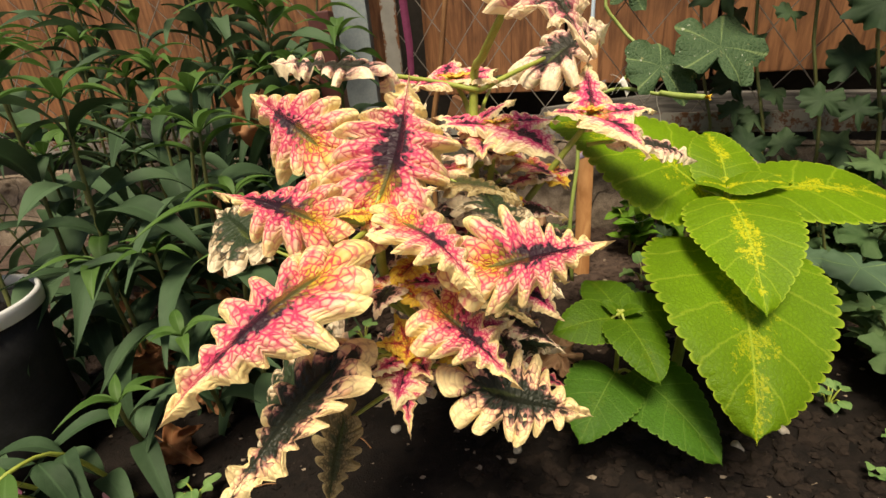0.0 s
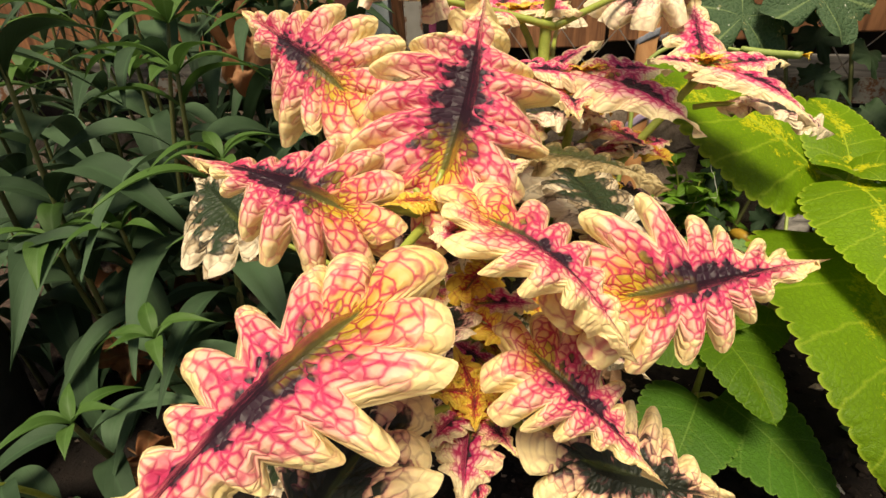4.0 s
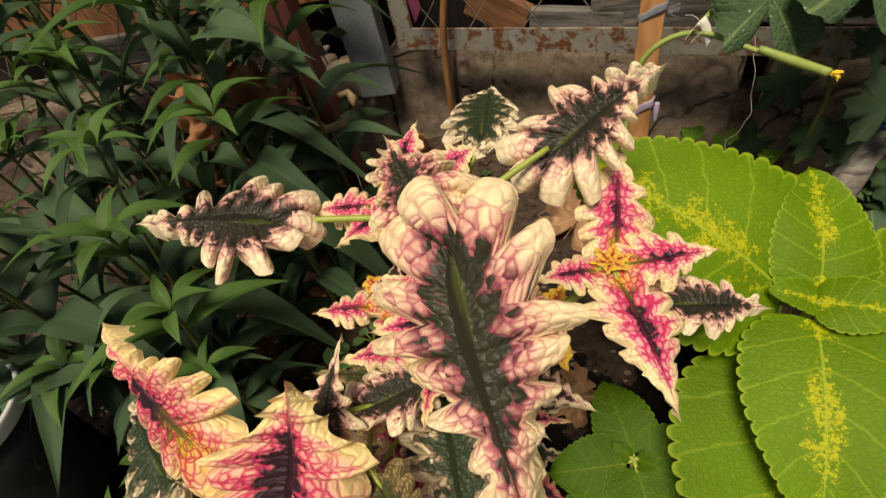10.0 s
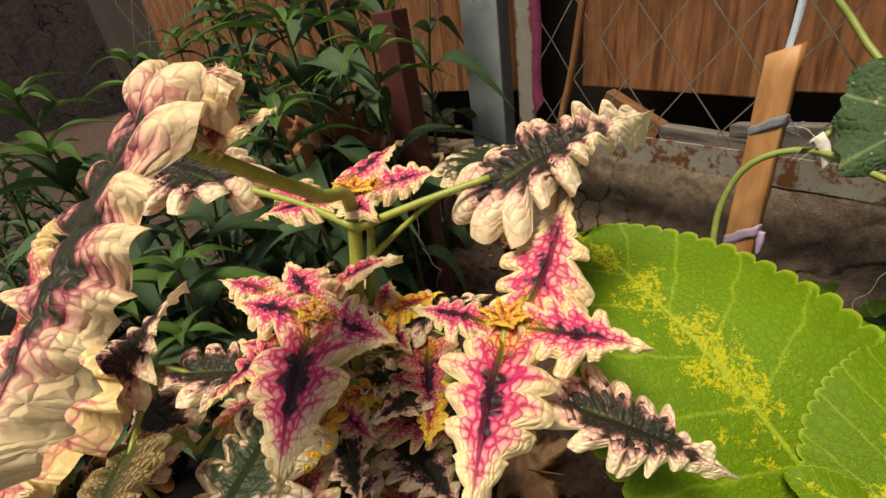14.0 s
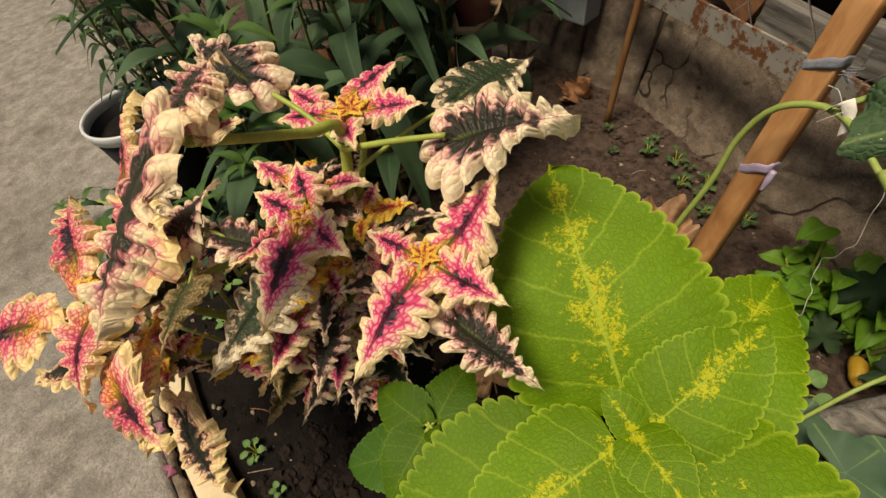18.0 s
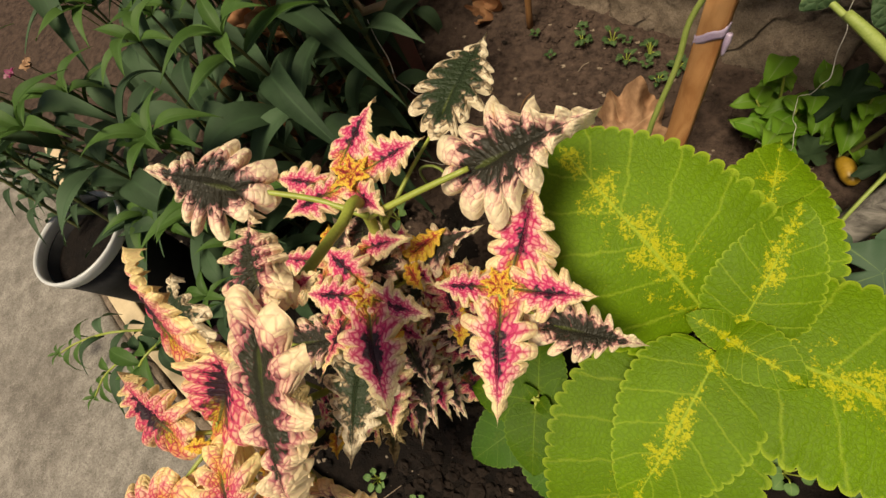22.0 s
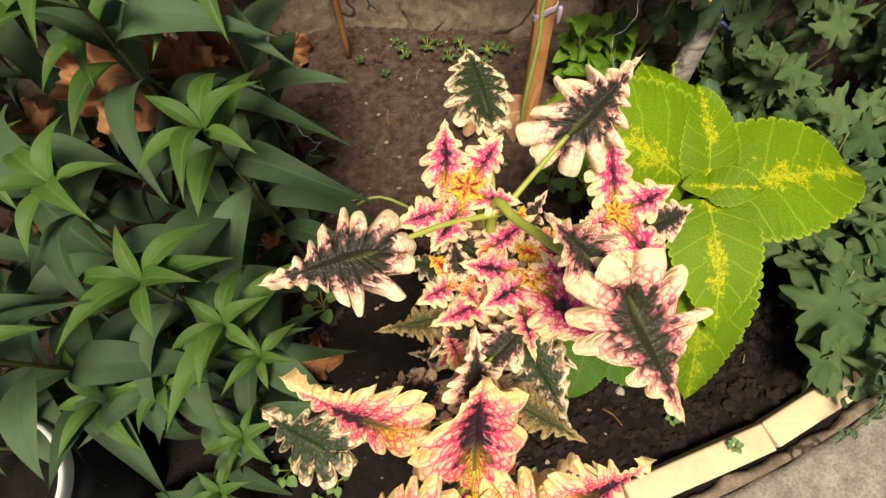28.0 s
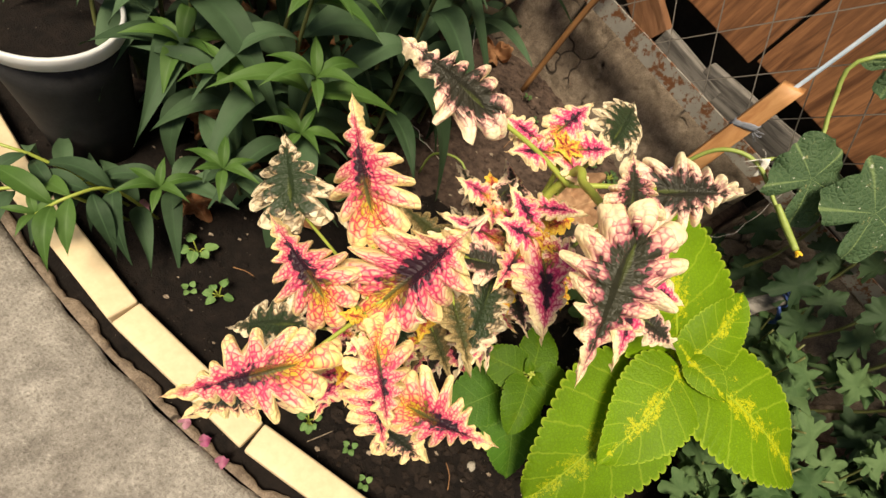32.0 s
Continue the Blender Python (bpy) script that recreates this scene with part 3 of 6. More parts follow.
def leaf_mesh(name, length, width, material, lobes=8, depth=0.3, style="ovate", ruffle=0.1, fold=0.12, arch=0.06, curl=0.0, seed=0, nu=49, nv=6, twist=0.0, droop=0.0):
    """A plain leaf along +y from its base at the origin, its face to +z, with as many round teeth a side as lobes: ovate, or narrow ("lance")."""
    rnd = random.Random(seed)
    ph, lean = rnd.uniform(0, 6.28), rnd.uniform(-0.06, 0.06)
    size = [[rnd.uniform(0.985, 1.015) for _ in range(lobes + 2)] for _ in (0, 1)]
    verts, uvs, faces = [], [], []
    for i in range(nu):
        s = i / (nu - 1)
        if style == "ovate":
            w = math.sin(math.pi * (0.02 + 0.98 * s) ** 0.60) ** 0.72 * (1 - 0.1 * s)
            sweep, reach = radians(-8 + 42 * s), 0.92
        else:
            w = math.sin(math.pi * s**0.72) ** 1.15
            sweep, reach = radians(8), 1.0
        w = max(w, 0.0)
        g = lobes * s
        f = g % 1.0 if s < 0.9999 else 1.0
        c = max(0.0, 1 - abs(2 * f - 1) ** 2.3) ** 0.6
        n = min(int(g), lobes)
        for j in range(-nv, nv + 1):
            v = j / nv
            k, side, sign = abs(v), (1 if v > 0 else 0), (1 if v > 0 else -1)
            out = k * width * 0.5 * w * size[side][n] ** (k * k) * (1 - depth * (1 - c) * k**1.6) * (1 + lean * sign)
            x = out * math.cos(sweep) * sign
            y = reach * s * length + out * math.sin(sweep) + (1 - reach) * length * s**3 * (1 - 0.6 * k)
            z = fold * out + 1.1 * ruffle * width * k * math.sin(6 * s + ph + 2 * v) + arch * length * 4 * s * (1 - s) - curl * out * k
            if twist:
                a = twist * s
                x, z = x * math.cos(a) - z * math.sin(a), x * math.sin(a) + z * math.cos(a)
            if style == "lance":
                y, z = y * (1 - 0.10 * s), z - droop * length * s * s
            verts.append((x, y, z))
            uvs.append((s, 0.5 + 0.5 * v))
    row = 2 * nv + 1
    for i in range(nu - 1):
        for j in range(2 * nv):
            a = i * row + j
            faces.append((a, a + 1, a + row + 1, a + row))
    return mesh_of(name, verts, faces, material, uvs)


def smooth_steps_at(x, *pairs):
    """A curve through (x, y) pairs, eased from one to the next."""
    for (x0, y0), (x1, y1) in zip(pairs, pairs[1:]):
        if x <= x1:
            t = min(1.0, max(0.0, (x - x0) / (x1 - x0)))
            return y0 + (y1 - y0) * t * t * (3 - 2 * t)
    return pairs[-1][1]


def finger_leaf(name, length, width, material, lobes=8, style="broad", ruffle=0.2, fold=0.3, arch=0.06, curl=0.12, seed=0, steps=12, nv=8, twist=0.0):
    """A painted-nettle leaf along +y, its stalk meeting the blade at the origin. Round-ended fingers fan out from the stalk, the first ones
    backwards, one to each side vein; between them the blade is cut in, and each finger bulges and bends down at its end."""
    rnd = random.Random(seed)
    broad = style == "broad"
    size = [[rnd.uniform(0.80, 1.12) for _ in range(lobes + 1)] for _ in (0, 1)]
    lift = [[rnd.uniform(-1, 1) for _ in range(lobes + 1)] for _ in (0, 1)]
    swing = [[rnd.uniform(-1, 1) for _ in range(lobes + 1)] for _ in (0, 1)]
    ph, sway = rnd.uniform(0, 6.28), rnd.uniform(-0.05, 0.05)
    power = 1.22 if style == "broad" else 1.1
    if broad:
        half = ((0.0, 0.62), (0.06, 0.84), (0.18, 1.0), (0.33, 0.90), (0.47, 0.64), (0.60, 0.40), (0.73, 0.25), (0.92, 0.14), (1.0, 0.0))
        angle = ((0.0, -122), (0.06, -72), (0.16, -34), (0.32, -6), (0.55, 14), (0.8, 32), (1.0, 48))
        cut, reach = ((0.0, 0.44), (0.3, 0.50), (0.55, 0.50), (0.72, 0.34), (1.0, 0.1)), 0.86
    else:
        half = ((0.0, 0.60), (0.1, 0.88), (0.28, 1.0), (0.48, 0.95), (0.63, 0.72), (0.75, 0.36), (0.88, 0.21), (1.0, 0.0))
        angle = ((0.0, -100), (0.12, -52), (0.35, -18), (0.6, 2), (0.85, 20), (1.0, 40))
        cut, reach = ((0.0, 0.36), (0.3, 0.42), (0.6, 0.42), (0.78, 0.22), (1.0, 0.04)), 0.88
    verts, uvs, ribs, faces = [], [], [], []
    nu = lobes * steps + 1
    for i in range(nu):
        g = i / steps
        n = min(int(g), lobes - 1)
        f = g - n
        q = 2 * f - 1
        middle = ((n + 0.5) / lobes) ** power
        s0 = (g / lobes) ** power
        end = max(0.0, 1 - abs(q) ** 3.2) ** 0.5  # the round end of a finger
        for j in range(-nv, nv + 1):
            v = j / nv
            k, side, sign = abs(v), (1 if v > 0 else 0), (1 if v > 0 else -1)
            gather = (0.32 if broad else 0.20) * smooth_steps_at(s0, (0.0, 1.0), (0.75, 1.0), (0.9, 0.0)) * k * k
            s = s0 + (middle - s0) * gather
            w = smooth_steps_at(s0, *half)
            d = smooth_steps_at(s0, *cut)
            tail = 0.0 if s0 < 0.86 else (s0 - 0.86) / 0.14
            blunt = end + (1 - end) * tail
            out = k * 0.5 * width * w * (1 + (size[side][n] - 1) * k * (1 - tail)) * (1 - d * (1 - blunt) * k**0.9) * (1 + sway * sign)
            turn = radians(smooth_steps_at(s, *angle) + 11 * swing[side][n] * k * k * (1 - tail))
            x = sign * out * math.cos(turn)
            y = reach * s * length + out * math.sin(turn) + (1 - reach) * length * s0**3 * (1 - 0.7 * k)
            puff = (1 - abs(q) ** 2.6) * (1 - tail)
            z = fold * out * (1 - 0.5 * k)
            z += ruffle * width * 0.5 * (0.62 * k**1.1 * (puff - 0.6) + (0.6 * lift[side][n] - 0.1) * k**2)
            z += 0.35 * ruffle * width * k * math.sin(5 * s + ph + 1.5 * v) + arch * length * 4 * s * (1 - s) - (curl + 0.26 * k**3) * out * k
            if twist:
                a = twist * s
                x, z = x * math.cos(a) - z * math.sin(a), x * math.sin(a) + z * math.cos(a)
            verts.append((x, y, z))
            uvs.append((s0, 0.5 + 0.5 * v))
            ribs.append((g + (20 if v > 0 else 0), k * min(1.0, 0.12 + w / 0.75)))
    row = 2 * nv + 1
    for i in range(nu - 1):
        for j in range(2 * nv):
            a = i * row + j
            faces.append((a, a + 1, a + row + 1, a + row))
    me = mesh_of(name, verts, faces, material, uvs)
    second = me.uv_layers.new(name="Rib")
    idx = np.empty(len(me.loops), dtype=np.int32)
    me.loops.foreach_get("vertex_index", idx)
    second.data.foreach_set("uv", np.asarray(ribs, dtype=np.float32)[idx].ravel())
    return me


def lay(base, tip, up=(0, 0, 1)):
    """The pose that lays a leaf from base to tip with its face towards up."""
    b, y = Vector(base), (Vector(tip) - Vector(base)).normalized()
    x = y.cross(Vector(up))
    x = x.normalized() if x.length > 1e-3 else y.orthogonal().normalized()
    z = x.cross(y)
    m = Matrix((x, y, z)).transposed().to_4x4()
    m.translation = b
    return m


# ---- ground, pavement, kerb ----
def kerb_y(x):
    """The line of the kerb's inner top edge."""
    return 0.525 + (0.212 if x < 0.42 else 0.22) * (x - 0.42) ** 2


def soil_height(x, y):
    h = 0.010 * noise.noise(Vector((x * 6, y * 6, 0))) + 0.007 * noise.noise(Vector((x * 19, y * 19, 3))) + 0.005 * abs(noise.noise(Vector((x * 55, y * 55, 7))))
    return h - 0.004 + 0.02 * max(0.0, min(1.0, (y - 1.3) / 0.35))


def ground():
    xs = list(np.linspace(-1.0, 1.5, 200))
    xs = [-60.0, -20.0, -8.0, -4.0, -2.5, -1.6] + xs + [2.2, 3.2, 5.0, 10.0, 25.0, 60.0]
    ys = [-60.0, -20.0, -8.0, -3.0, -1.0, 0.1, 0.35] + list(np.linspace(0.44, 1.75, 130)) + [2.2, 3.0, 5.0, 10.0, 25.0, 60.0]
    verts = []
    for y in ys:
        for x in xs:
            inside = -1.0 <= x <= 1.5 and 0.44 <= y <= 1.75
            z = soil_height(x, y) if inside else -0.01
            if y < kerb_y(x) - 0.05:
                z = -0.014
            verts.append((x, y, z))
    n = len(xs)
    faces = [(j * n + i, j * n + i + 1, (j + 1) * n + i + 1, (j + 1) * n + i) for j in range(len(ys) - 1) for i in range(n - 1)]
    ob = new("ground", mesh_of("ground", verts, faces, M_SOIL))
    return tagged(ob, "dark crumbly garden soil of a flower bed, moisture and plant shade painted in towards the kerb", "soil", kind="structure")


ground()


def clods():
    """Crumbs of earth and grit over the bed."""
    rnd = random.Random(5)
    verts, faces = [], []
    base = bmesh.new()
    bmesh.ops.create_icosphere(base, subdivisions=1, radius=1.0)
    bv, bf = [v.co.copy() for v in base.verts], [tuple(v.index for v in f.verts) for f in base.faces]
    base.free()
    for _ in range(5200):
        x, y = rnd.uniform(-0.45, 1.15), rnd.uniform(0.54, 1.68)
        if y < kerb_y(x) + 0.01:
            continue
        r = 0.0012 + 0.006 * rnd.random() ** 4
        off, o = Vector((rnd.random() * 50, rnd.random() * 50, 0)), len(verts)
        z = soil_height(x, y) + 0.2 * r
        for c in bv:
            verts.append(Vector((x, y, z)) + Vector((c.x * r * 1.2, c.y * r, c.z * r * 0.8)) * (1 + 0.5 * noise.noise(c * 1.7 + off)))
        faces += [tuple(i + o for i in f) for f in bf]
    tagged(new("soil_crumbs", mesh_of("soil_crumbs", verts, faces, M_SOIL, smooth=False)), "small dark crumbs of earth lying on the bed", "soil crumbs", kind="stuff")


clods()


def lumps():
    """Dug-over lumps near the kerb."""
    rnd = random.Random(15)
    base = bmesh.new()
    bmesh.ops.create_icosphere(base, subdivisions=2, radius=1.0)
    bv, bf = [v.co.copy() for v in base.verts], [tuple(v.index for v in f.verts) for f in base.faces]
    base.free()
    verts, faces = [], []
    for k in range(1680):
        if k == 700:
            tagged(new("soil_lumps", mesh_of("soil_lumps", verts, faces, M_CLOD, smooth=False)), "dark lumps of dug earth along the kerb", "soil lumps", kind="stuff")
            verts, faces = [], []
        x, y = (rnd.uniform(0.3, 1.0), rnd.uniform(0.55, 0.8)) if k < 700 else (rnd.uniform(0.05, 0.75), rnd.uniform(1.05, 1.68))
        if y < kerb_y(x) + 0.015:
            continue
        r = (0.004 + 0.008 * rnd.random() ** 2) * (1.0 if k < 700 else 0.75)
        off, o = Vector((rnd.random() * 50, rnd.random() * 50, 0)), len(verts)
        for c in bv:
            verts.append(Vector((x, y, soil_height(x, y) + 0.1 * r)) + Vector((c.x * r * 1.2, c.y * r, c.z * r * 0.7)) * (1 + 0.7 * noise.noise(c * 1.6 + off)))
        faces += [tuple(i + o for i in f) for f in bf]
    tagged(new("soil_lumps", mesh_of("soil_lumps", verts, faces, M_SOIL, smooth=False)), "brown lumps of dry earth near the wall", "soil lumps", kind="stuff")


lumps()


def pavement():
    xs = [-4.8, -3.5, -2.4, -1.7] + list(np.linspace(-1.2, 1.7, 120)) + [2.2, 3.0, 4.0, 5.3]
    rows = [0.0, 0.01, 0.03, 0.08, 0.16, 0.3, 0.5, 0.8, 1.3, 2.5, 4.2]
    verts, faces = [], []
    for d in rows:
        for x in xs:
            edge = kerb_y(min(max(x, -1.05), 1.65))
            y = max(edge - 0.076 - d, -3.85) + 0.006 * noise.noise(Vector((x * 20, 0, 0))) * (d < 0.02)
            z = 0.006 + 0.003 * noise.noise(Vector((x * 5, y * 5, 2))) - (0.006 if d == 0 else 0)
            verts.append((x, y, z))
    n = len(xs)
    for j in range(len(rows) - 1):
        for i in range(n - 1):
            a = j * n + i
            faces.append((a, a + n, a + n + 1, a + 1))
    o = len(verts)
    for i in range(n):
        v = verts[i]
        verts.append((v[0], v[1], -0.06))
    for i in range(n - 1):
        faces.append((i, i + 1, o + i + 1, o + i))
    tagged(new("pavement", mesh_of("pavement", verts, faces, M_PAVE)), "grey worn concrete path with stains beside the kerb", "pavement", kind="structure")


pavement()


def mortar_edge():
    """A broken strip of old mortar between the kerb's earth and the path."""
    xs = list(np.linspace(-1.0, 1.5, 260))
    verts, faces = [], []
    for x in xs:
        y1 = kerb_y(x) - 0.074
        y0 = y1 + 0.013 + 0.014 * noise.noise(Vector((x * 14, 5, 0))) + 0.007 * noise.noise(Vector((x * 50, 8, 0)))
        z = -0.001 + 0.003 * noise.noise(Vector((x * 30, 2, 1)))
        verts += [(x, y1, z), (x, 0.5 * (y0 + y1), z + 0.002 * noise.noise(Vector((x * 60, 1, 4)))), (x, y0, z - 0.002), (x, y0 + 0.002, -0.03)]
    for i in range(len(xs) - 1):
        faces += [(i * 4 + j, i * 4 + j + 4, i * 4 + j + 5, i * 4 + j + 1) for j in range(3)]
    tagged(new("mortar_edge", mesh_of("mortar_edge", verts, faces, M_WALL)), "broken strip of old brown mortar along the path", "mortar", kind="structure")


mortar_edge()


def kerb():
    root = thing("kerb", (0.4, 0.5, 0), "row of cream bricks edging the bed in a shallow curve", "kerb", kind="structure")
    variants = [bm_mesh("brick", box_bm(0.276, 0.046, 0.085, 0.004, 0.0012, 2, k), M_KERB, True) for k in range(4)]
    seam = -0.06
    for k, a in enumerate(seam + 0.2735 * n for n in range(-4, 6)):
        b = a + 0.2735
        pa, pb = Vector((a, kerb_y(a), 0)), Vector((b, kerb_y(b), 0))
        mid, turn = (pa + pb) / 2, math.atan2(pb.y - pa.y, pb.x - pa.x)
        m = Matrix.Translation((mid.x, mid.y - 0.021, -0.056 + 0.003 * math.sin(a * 40))) @ Matrix.Rotation(turn, 4, "Z") @ Matrix.Rotation(0.02 * math.sin(a * 23), 4, "X")
        m = m @ Matrix.Diagonal(((pb - pa).length / 0.2815, 1, 1, 1))
        place("brick", variants[k % 4], root, m)
    return root


kerb()


# ---- the fence at the back ----
WALL_Y = 1.70


def wall_line(x):
    return WALL_Y - 0.38 * max(0.0, x - 0.24)


def wall_block(length, deep, tall, seed):
    """A cast block, its front and top uneven, chipped and split by crooked cracks."""
    across = [(-0.5 * deep, tall * v) for v in np.linspace(0, 1, 42)] + [(-0.5 * deep + deep * v, tall) for v in np.linspace(0.05, 1, 16)] + [(0.5 * deep, 0.0)]
    n = max(8, int(length / 0.006))
    verts, faces = [], []
    for i in range(n + 1):
        x = length * (i / n - 0.5)
        for y, z in across:
            p = Vector((x + seed * 3.7, y, z))
            lump = 0.008 * noise.noise(p * 7) + 0.005 * noise.noise(p * 26) + 0.0022 * noise.noise(p * 90)
            bend = Vector((noise.noise(p * 14), noise.noise(p * 14 + Vector((5, 2, 1))), noise.noise(p * 14 + Vector((1, 7, 3))))) * 0.045
            vein = abs(noise.noise((p + bend) * 5.2 + Vector((0, 0, seed))))
            where = noise.noise(p * 2.6 + Vector((9, 4, seed)))
            gap = 0.035 * max(0.0, min(1.0, (where + 0.12) * 4))
            lump -= 0.020 * max(0.0, 1 - vein / gap) if gap > 0.004 else 0.0
            chip = noise.noise(p * 9 + Vector((3, seed, 8)))
            lump -= 0.005 if chip > 0.34 else 0.0
            edge = max(0.0, 1 - abs(z - tall) / 0.02) * max(0.0, 1 - abs(y + 0.5 * deep) / 0.02)
            ends = max(0.0, 1 - (0.5 * length - abs(x)) / 0.018)
            lump -= 0.010 * edge * (0.6 + 0.8 * noise.noise(p * 16)) + 0.012 * ends**2
            front = 1.0 if z < tall - 1e-6 else 0.4
            verts.append((x, y - lump * front if y < 0.5 * deep else y, z + (lump if z >= tall - 1e-6 else 0.0)))
    m = len(across)
    for i in range(n):
        faces += [(i * m + j, (i + 1) * m + j, (i + 1) * m + j + 1, i * m + j + 1) for j in range(m - 1)]
    faces += [tuple(range(m)), tuple(range(n * m + m - 1, n * m - 1, -1))]
    return mesh_of("block", verts, faces, M_WALL)


def low_wall():
    root = thing("wall_back", (0.3, 1.7, 0), "low cracked grey-brown concrete footing under the fence", "wall", kind="structure")
    for k, (a, b, top) in enumerate(((-1.3, -0.62, 0.225), (-0.61, -0.13, 0.225), (-0.127, 0.045, 0.215), (0.049, 0.223, 0.235), (0.229, 0.85, 0.24), (0.856, 1.45, 0.235), (1.456, 2.1, 0.235))):
        turn = math.atan2(wall_line(b) - wall_line(a), b - a)
        m = Matrix.Translation(((a + b) / 2, (wall_line(a) + wall_line(b)) / 2 + 0.06, -0.05)) @ Matrix.Rotation(turn + 0.01 * math.sin(k * 5), 4, "Z") @ Matrix.Rotation(-0.20, 4, "X")
        place("block", wall_block(b - a, 0.16, top + 0.05, k), root, m)
    return root


low_wall()


def angle_bar(name, length, leg, thick, parent, m, label=""):
    """An L-shaped steel bar along x."""
    pts = [(0, 0), (leg, 0), (leg, thick), (thick, thick), (thick, leg), (0, leg)]
    n = 24
    verts = [(i / n * length, y, z + 0.0006 * noise.noise(Vector((i * 1.3, y * 50, z * 50)))) for i in range(n + 1) for y, z in pts]
    faces = [(i * 6 + j, (i + 1) * 6 + j, (i + 1) * 6 + (j + 1) % 6, i * 6 + (j + 1) % 6) for i in range(n) for j in range(6)]
    faces += [tuple(range(6)), tuple(range(n * 6 + 5, n * 6 - 1, -1))]
    return place(name, mesh_of(name, verts, faces, M_RAIL, smooth=False), parent, m, label)


def fence():
    root = thing("fence_panel", (0.4, 1.62, 0.25), "welded angle-iron fence frame with peeling white paint and chain-link mesh", "fence")
    x0, x1, z0, z1 = 0.125, 1.75, 0.284, 1.25
    turn = -0.335
    base = Matrix.Translation((x0, 1.655, z0)) @ Matrix.Rotation(turn, 4, "Z")
    flat = Matrix.Rotation(0, 4, "X")
    angle_bar("bottom_rail", x1 - x0, 0.046, 0.005, root, base @ flat, "rust-spotted white bottom rail")
    angle_bar("side_rail", z1 - z0, 0.046, 0.005, root, base @ Matrix.Rotation(-math.pi / 2, 4, "Y") @ Matrix.Rotation(-math.pi / 2, 4, "X"), "rust-spotted white side rail")
    angle_bar("top_rail", x1 - x0, 0.046, 0.005, root, base @ Matrix.Translation((0, 0, z1 - z0)), "")
    p, rise = 0.118, 0.075
    for k in range(int((x1 - x0) / p * 2)):  # zigzag wires, each hooked into the next
        pts = [base @ Vector((0.02 + (k + (j + k) % 2) * p * 0.5, 0.02 + (0.002 if j % 2 else -0.002), -0.01 + j * rise)) for j in range(int((z1 - z0) / rise))]
        place("wire", mesh_of("wire", *tube(pts, [0.0016] * len(pts), 5, 1), M_WIRE), root)
    return root


fence()


def left_fence():
    root = thing("fence_panel", (-0.4, 1.66, 0.25), "angle-iron fence panel with peeling white paint behind the tall plants", "fence")
    base = Matrix.Translation((-1.5, 1.64, 0.30))
    angle_bar("bottom_rail", 1.45, 0.046, 0.005, root, base, "rust-spotted white bottom rail")
    for k in range(24):
        pts = [base @ Vector((0.02 + (k + (j + k) % 2) * 0.059, 0.02, -0.01 + j * 0.075)) for j in range(13)]
        place("wire", mesh_of("wire", *tube(pts, [0.0016] * len(pts), 5, 1), M_WIRE), root)


left_fence()


def posts():
    bm = box_bm(0.09, 0.06, 1.42, 0.004)
    ob = place("metal_post", bm_mesh("metal_post", bm, M_BLUEGREY), None, Matrix.Translation((0.045, 1.675, 0.178)))
    tagged(ob, "square blue-grey painted steel fence post", "post")
    bm = box_bm(0.045, 0.045, 0.62, 0.003)
    ob = place("metal_post", bm_mesh("metal_post", bm, M_MAROON), None, Matrix.Translation((0.06, 1.33, -0.02)) @ Matrix.Rotation(radians(-1), 4, "Y"))
    tagged(ob, "short square dark maroon painted post in the soil", "post")


posts()


